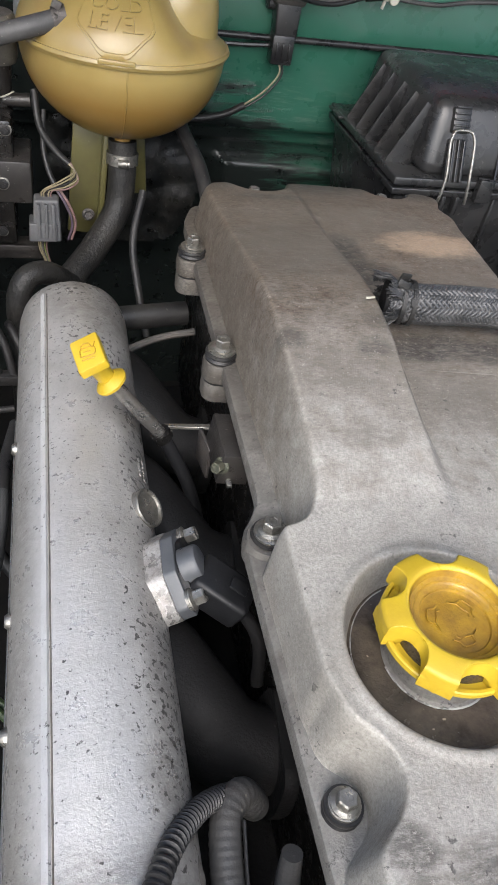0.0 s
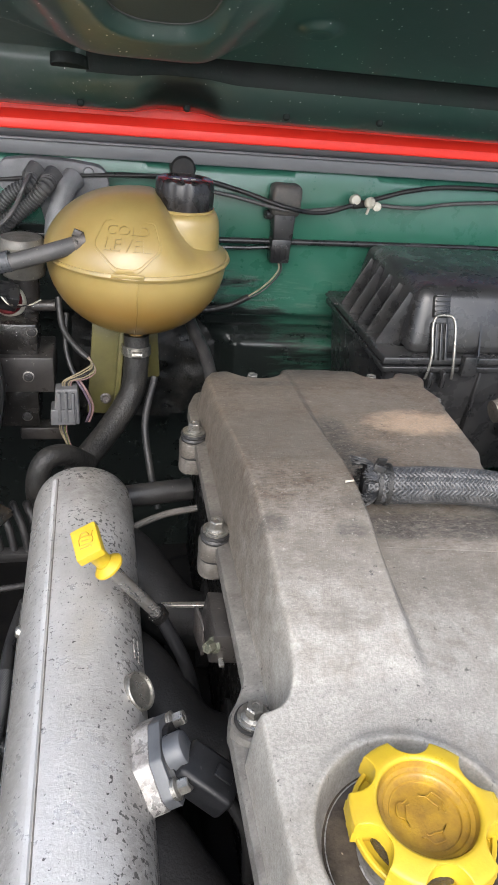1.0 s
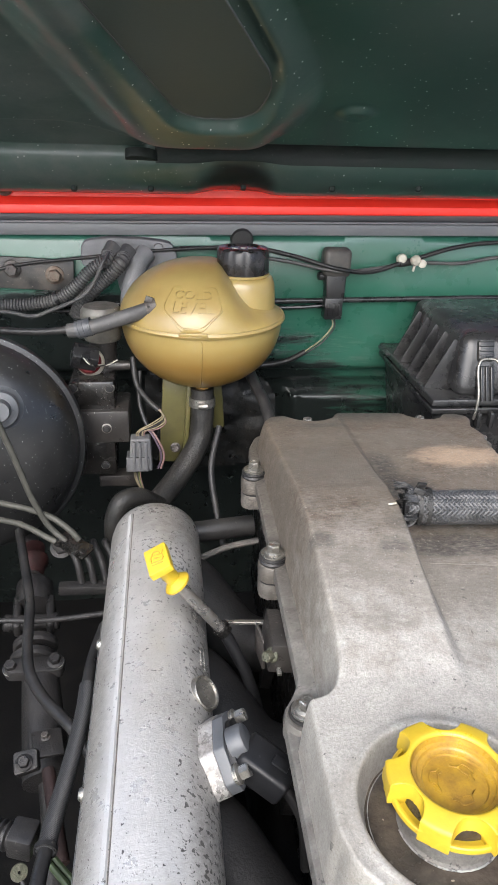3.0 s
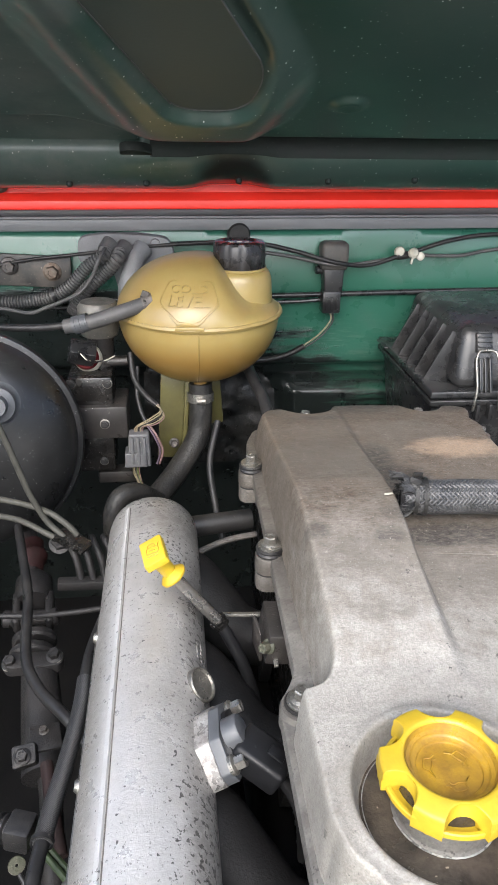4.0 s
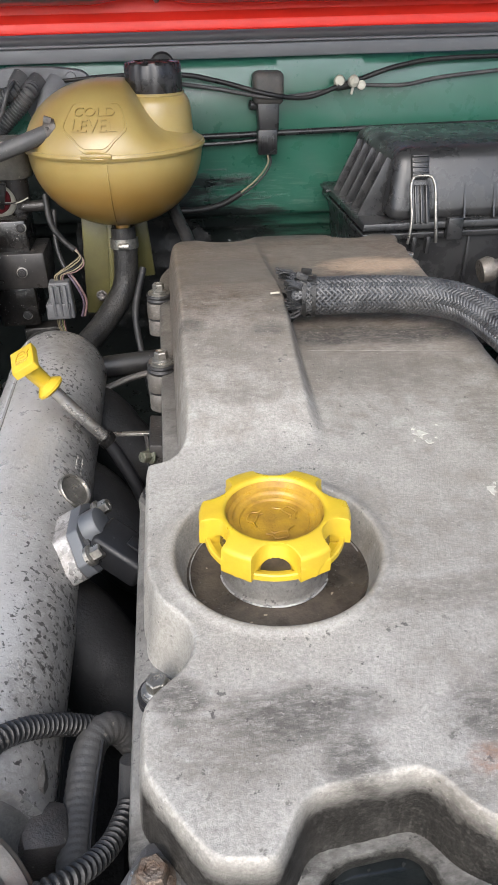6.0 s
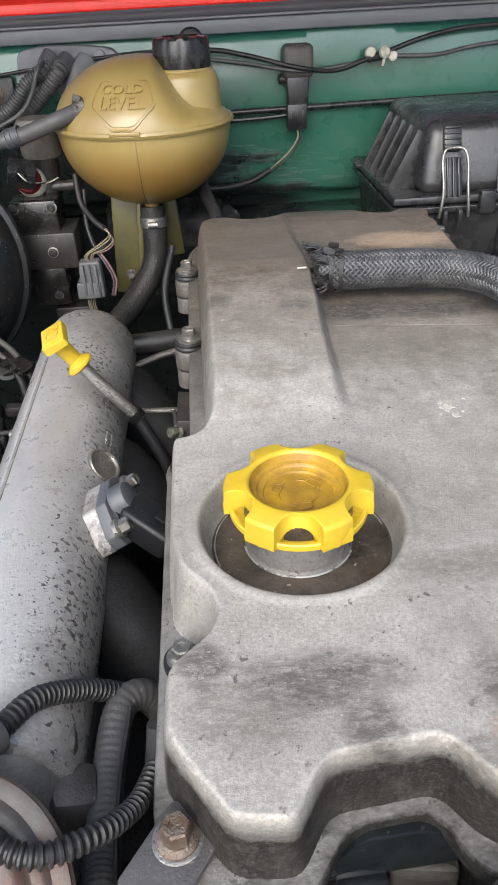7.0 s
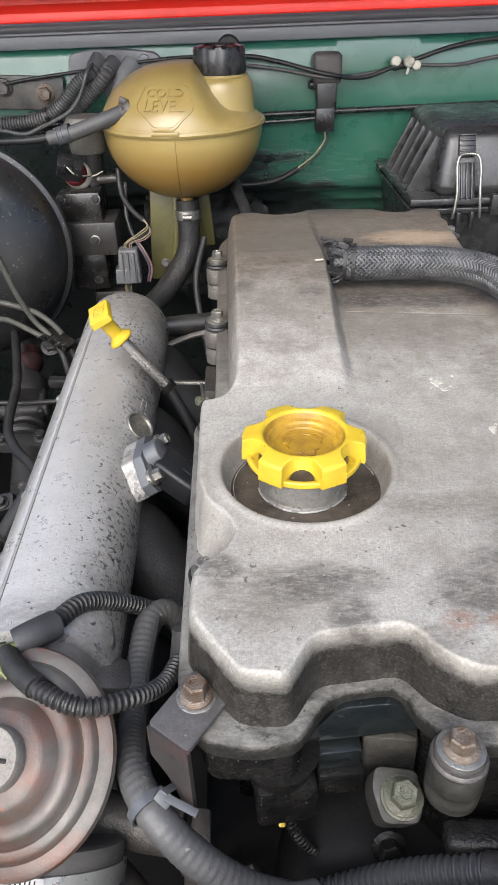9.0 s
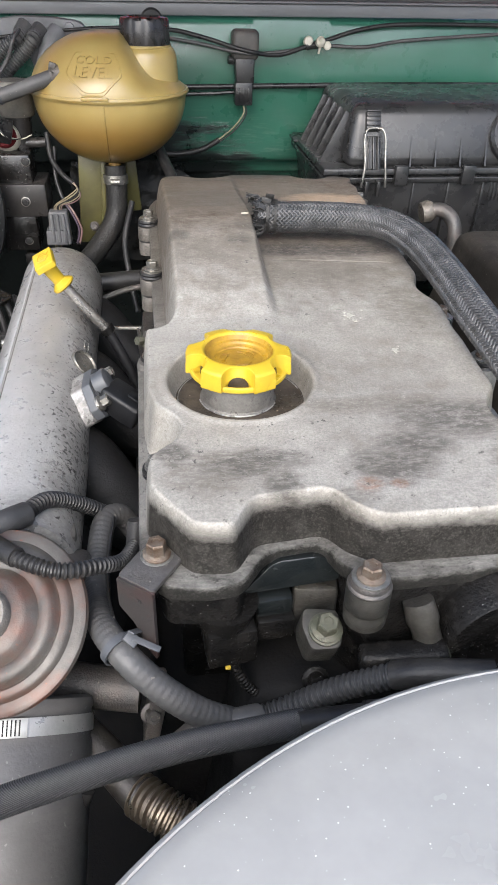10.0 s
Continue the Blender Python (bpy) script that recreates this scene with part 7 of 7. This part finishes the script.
part("plain_end", pipe([(-0.070, 0.020, 0.858), (-0.048, 0.000, 0.848), (-0.024, -0.026, 0.836)], 0.0145, 20), BROWN, flex, "dull brown plain pipe end")
part("end_ring", band((0.033, -0.0625, 0.825), (1, -0.5, -0.45), 0.014, 0.012, 0.006), RUSTY, flex)
part("lead", pipe([(-0.06, -0.03, 0.86), (-0.075, -0.045, 0.82), (-0.070, -0.075, 0.79), (-0.05, -0.09, 0.78)], 0.006, 10), RUBBER, flex)

# smooth fan cowl at the front
cowl = thing("fan_cowl", (0.25, -0.35, 1.0), "smooth grey plastic fan cowl flecked with dirt", "cowl")
COWL_AT = pose(0.208, -0.420, 1.012)
part("cowl_shell", lathe([(0.0, 0.036), (0.11, 0.035), (0.20, 0.0295), (0.265, 0.0205), (0.310, 0.0115), (0.334, 0.0055), (0.3440, 0.0018), (0.3452, 0.0006), (0.3445, -0.010), (0.0, 0.022)], 160, COWL_AT), COWL, cowl, "", True, 50)
part("cowl_rim", lathe([(0.3448, 0.0002), (0.3462, 0.0010), (0.3485, -0.0005), (0.3500, -0.0040), (0.3503, -0.0110), (0.3500, -0.030), (0.3460, -0.030), (0.3448, -0.014), (0.3448, 0.0002)], 160, COWL_AT), COWL, cowl, "rounded outer rim of the cowl", True, 50)
# dark lower engine and hoses between tube and cover
block2 = thing("engine_block", (0.1, 0.4, 0.5), "dark grimy engine block low in the bay", "engine")
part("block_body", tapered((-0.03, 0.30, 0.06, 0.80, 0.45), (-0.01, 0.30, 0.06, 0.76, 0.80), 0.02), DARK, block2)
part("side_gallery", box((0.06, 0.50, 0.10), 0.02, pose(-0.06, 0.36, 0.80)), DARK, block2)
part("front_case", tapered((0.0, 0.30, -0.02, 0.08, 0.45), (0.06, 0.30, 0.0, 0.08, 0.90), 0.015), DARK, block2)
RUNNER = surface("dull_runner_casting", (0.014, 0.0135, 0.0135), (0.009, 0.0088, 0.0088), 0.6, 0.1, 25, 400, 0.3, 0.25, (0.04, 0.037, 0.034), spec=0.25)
for y in (0.275, 0.44, 0.60):
    runner = thing("intake_runner", (-0.05, y, 0.92), "dull dark intake runner curving from tube to head", "pipe", "intake runners")
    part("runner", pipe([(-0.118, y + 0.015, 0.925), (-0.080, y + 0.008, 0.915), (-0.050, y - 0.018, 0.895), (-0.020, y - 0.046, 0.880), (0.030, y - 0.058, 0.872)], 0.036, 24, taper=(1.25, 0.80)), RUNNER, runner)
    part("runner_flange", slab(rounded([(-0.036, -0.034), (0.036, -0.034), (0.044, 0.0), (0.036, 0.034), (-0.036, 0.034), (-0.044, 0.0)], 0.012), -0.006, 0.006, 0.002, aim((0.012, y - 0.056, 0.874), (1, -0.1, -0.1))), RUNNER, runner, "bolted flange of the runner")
bar = thing("heater_pipe", (-0.03, 0.66, 0.93), "black pipe behind the intake tube", "pipe")
part("pipe", pipe([(-0.10, 0.680, 0.945), (-0.05, 0.690, 0.945), (0.01, 0.70, 0.945)], 0.014, 16), RUBBER, bar)
part("rod", pipe([(-0.075, 0.62, 0.945), (-0.03, 0.635, 0.955), (0.01, 0.64, 0.96)], 0.004, 8), BRACKET, bar)
riser = thing("bulkhead_hose", (0.02, 0.85, 1.0), "black hose behind the rocker cover", "hose")
part("hose", pipe([(0.020, 1.02, 1.090), (0.035, 0.95, 1.060), (0.050, 0.88, 1.035), (0.055, 0.82, 0.99), (0.05, 0.79, 0.90)], 0.009, 14), RUBBER, riser)
part("lead", pipe([(-0.02, 0.90, 1.0), (-0.035, 0.86, 0.95), (-0.030, 0.82, 0.90), (-0.02, 0.79, 0.85)], 0.005, 10), RUBBER, riser)
mat_pad = thing("sound_pad", (0.0, 1.16, 0.98), "crumpled black sound-deadening pad on the bulkhead", "insulation")
uu, vv = np.meshgrid(np.linspace(-0.14, 0.12, 60), np.linspace(0.82, 1.03, 50))
wob = np.array([[noise.fractal((x * 18, z * 22, 1.0), 0.8, 2.0, 4) for x in uu[0]] for z in vv[:, 0]])
part("pad", grid_mesh(np.stack([uu, 1.135 + 0.005 * wob - 0.1 * (1.03 - vv), vv], -1), inside(rounded([(-0.14, 0.82), (0.06, 0.82), (0.10, 0.90), (0.11, 0.965), (0.05, 1.02), (-0.14, 1.03)], 0.03), uu, vv) > 0), surface("crumpled_pad", (0.006, 0.0063, 0.0063), (0.011, 0.0115, 0.011), 0.35, 0, 40, 300, 0.4, 0.1, spec=0.25), mat_pad)

# oily bracket work under the front of the cover
mount = thing("front_mount", (0.13, -0.01, 0.93), "greasy alloy mounting bracket below the cover's front", "bracket")
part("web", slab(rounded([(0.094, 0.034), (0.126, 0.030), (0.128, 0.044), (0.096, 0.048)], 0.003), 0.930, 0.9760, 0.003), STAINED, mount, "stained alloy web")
part("plug_box", box((0.026, 0.018, 0.016), 0.002, pose(0.079, 0.034, 0.968, 0, 0, 4)), WET_RUBBER, mount, "black rubber plug box")
part("plug_box", box((0.028, 0.020, 0.020), 0.002, pose(0.080, 0.032, 0.948, 0, 0, 4)), OILY, mount)
part("lower_arm", box((0.060, 0.018, 0.020), 0.005, pose(0.160, -0.020, 0.960, 0, -6, -8), 3), OILY, mount, "oily black arm")
stud_way = Vector((0.24, -0.42, -0.87))
part("stud_body", lathe([(0, -0.010), (0.0105, -0.010), (0.0115, 0.004), (0.0098, 0.010), (0.0098, 0.026), (0, 0.026)], 24, aim((0.174, -0.004, 0.984), stud_way)), STAINED, mount, "greasy union stud")
part("stud_nut", lathe([(0, 0.024), (0.0120, 0.024), (0.0128, 0.027), (0.0128, 0.036), (0.0118, 0.038), (0.0074, 0.039), (0.0074, 0.050), (0.0050, 0.0505), (0.0050, 0.044), (0, 0.044)], 6, aim((0.174, -0.004, 0.984), stud_way)), MOSSY, mount, "corroded hexagon union nut")
link2 = thing("plug_lead", (0.07, 0.0, 0.87), "frayed lead below the black plug", "lead")
part("braid", pipe([(0.048, 0.018, 0.925), (0.056, 0.012, 0.908), (0.068, 0.010, 0.890), (0.076, 0.012, 0.868), (0.078, 0.018, 0.845)], 0.0036, 10, ribs=0.003, depth=0.001), OILY, link2)
part("terminal", box((0.004, 0.004, 0.003), 0.001, pose(0.045, 0.014, 0.9225, 20, 10, 0)), YELLOW, link2, "bright yellow terminal")
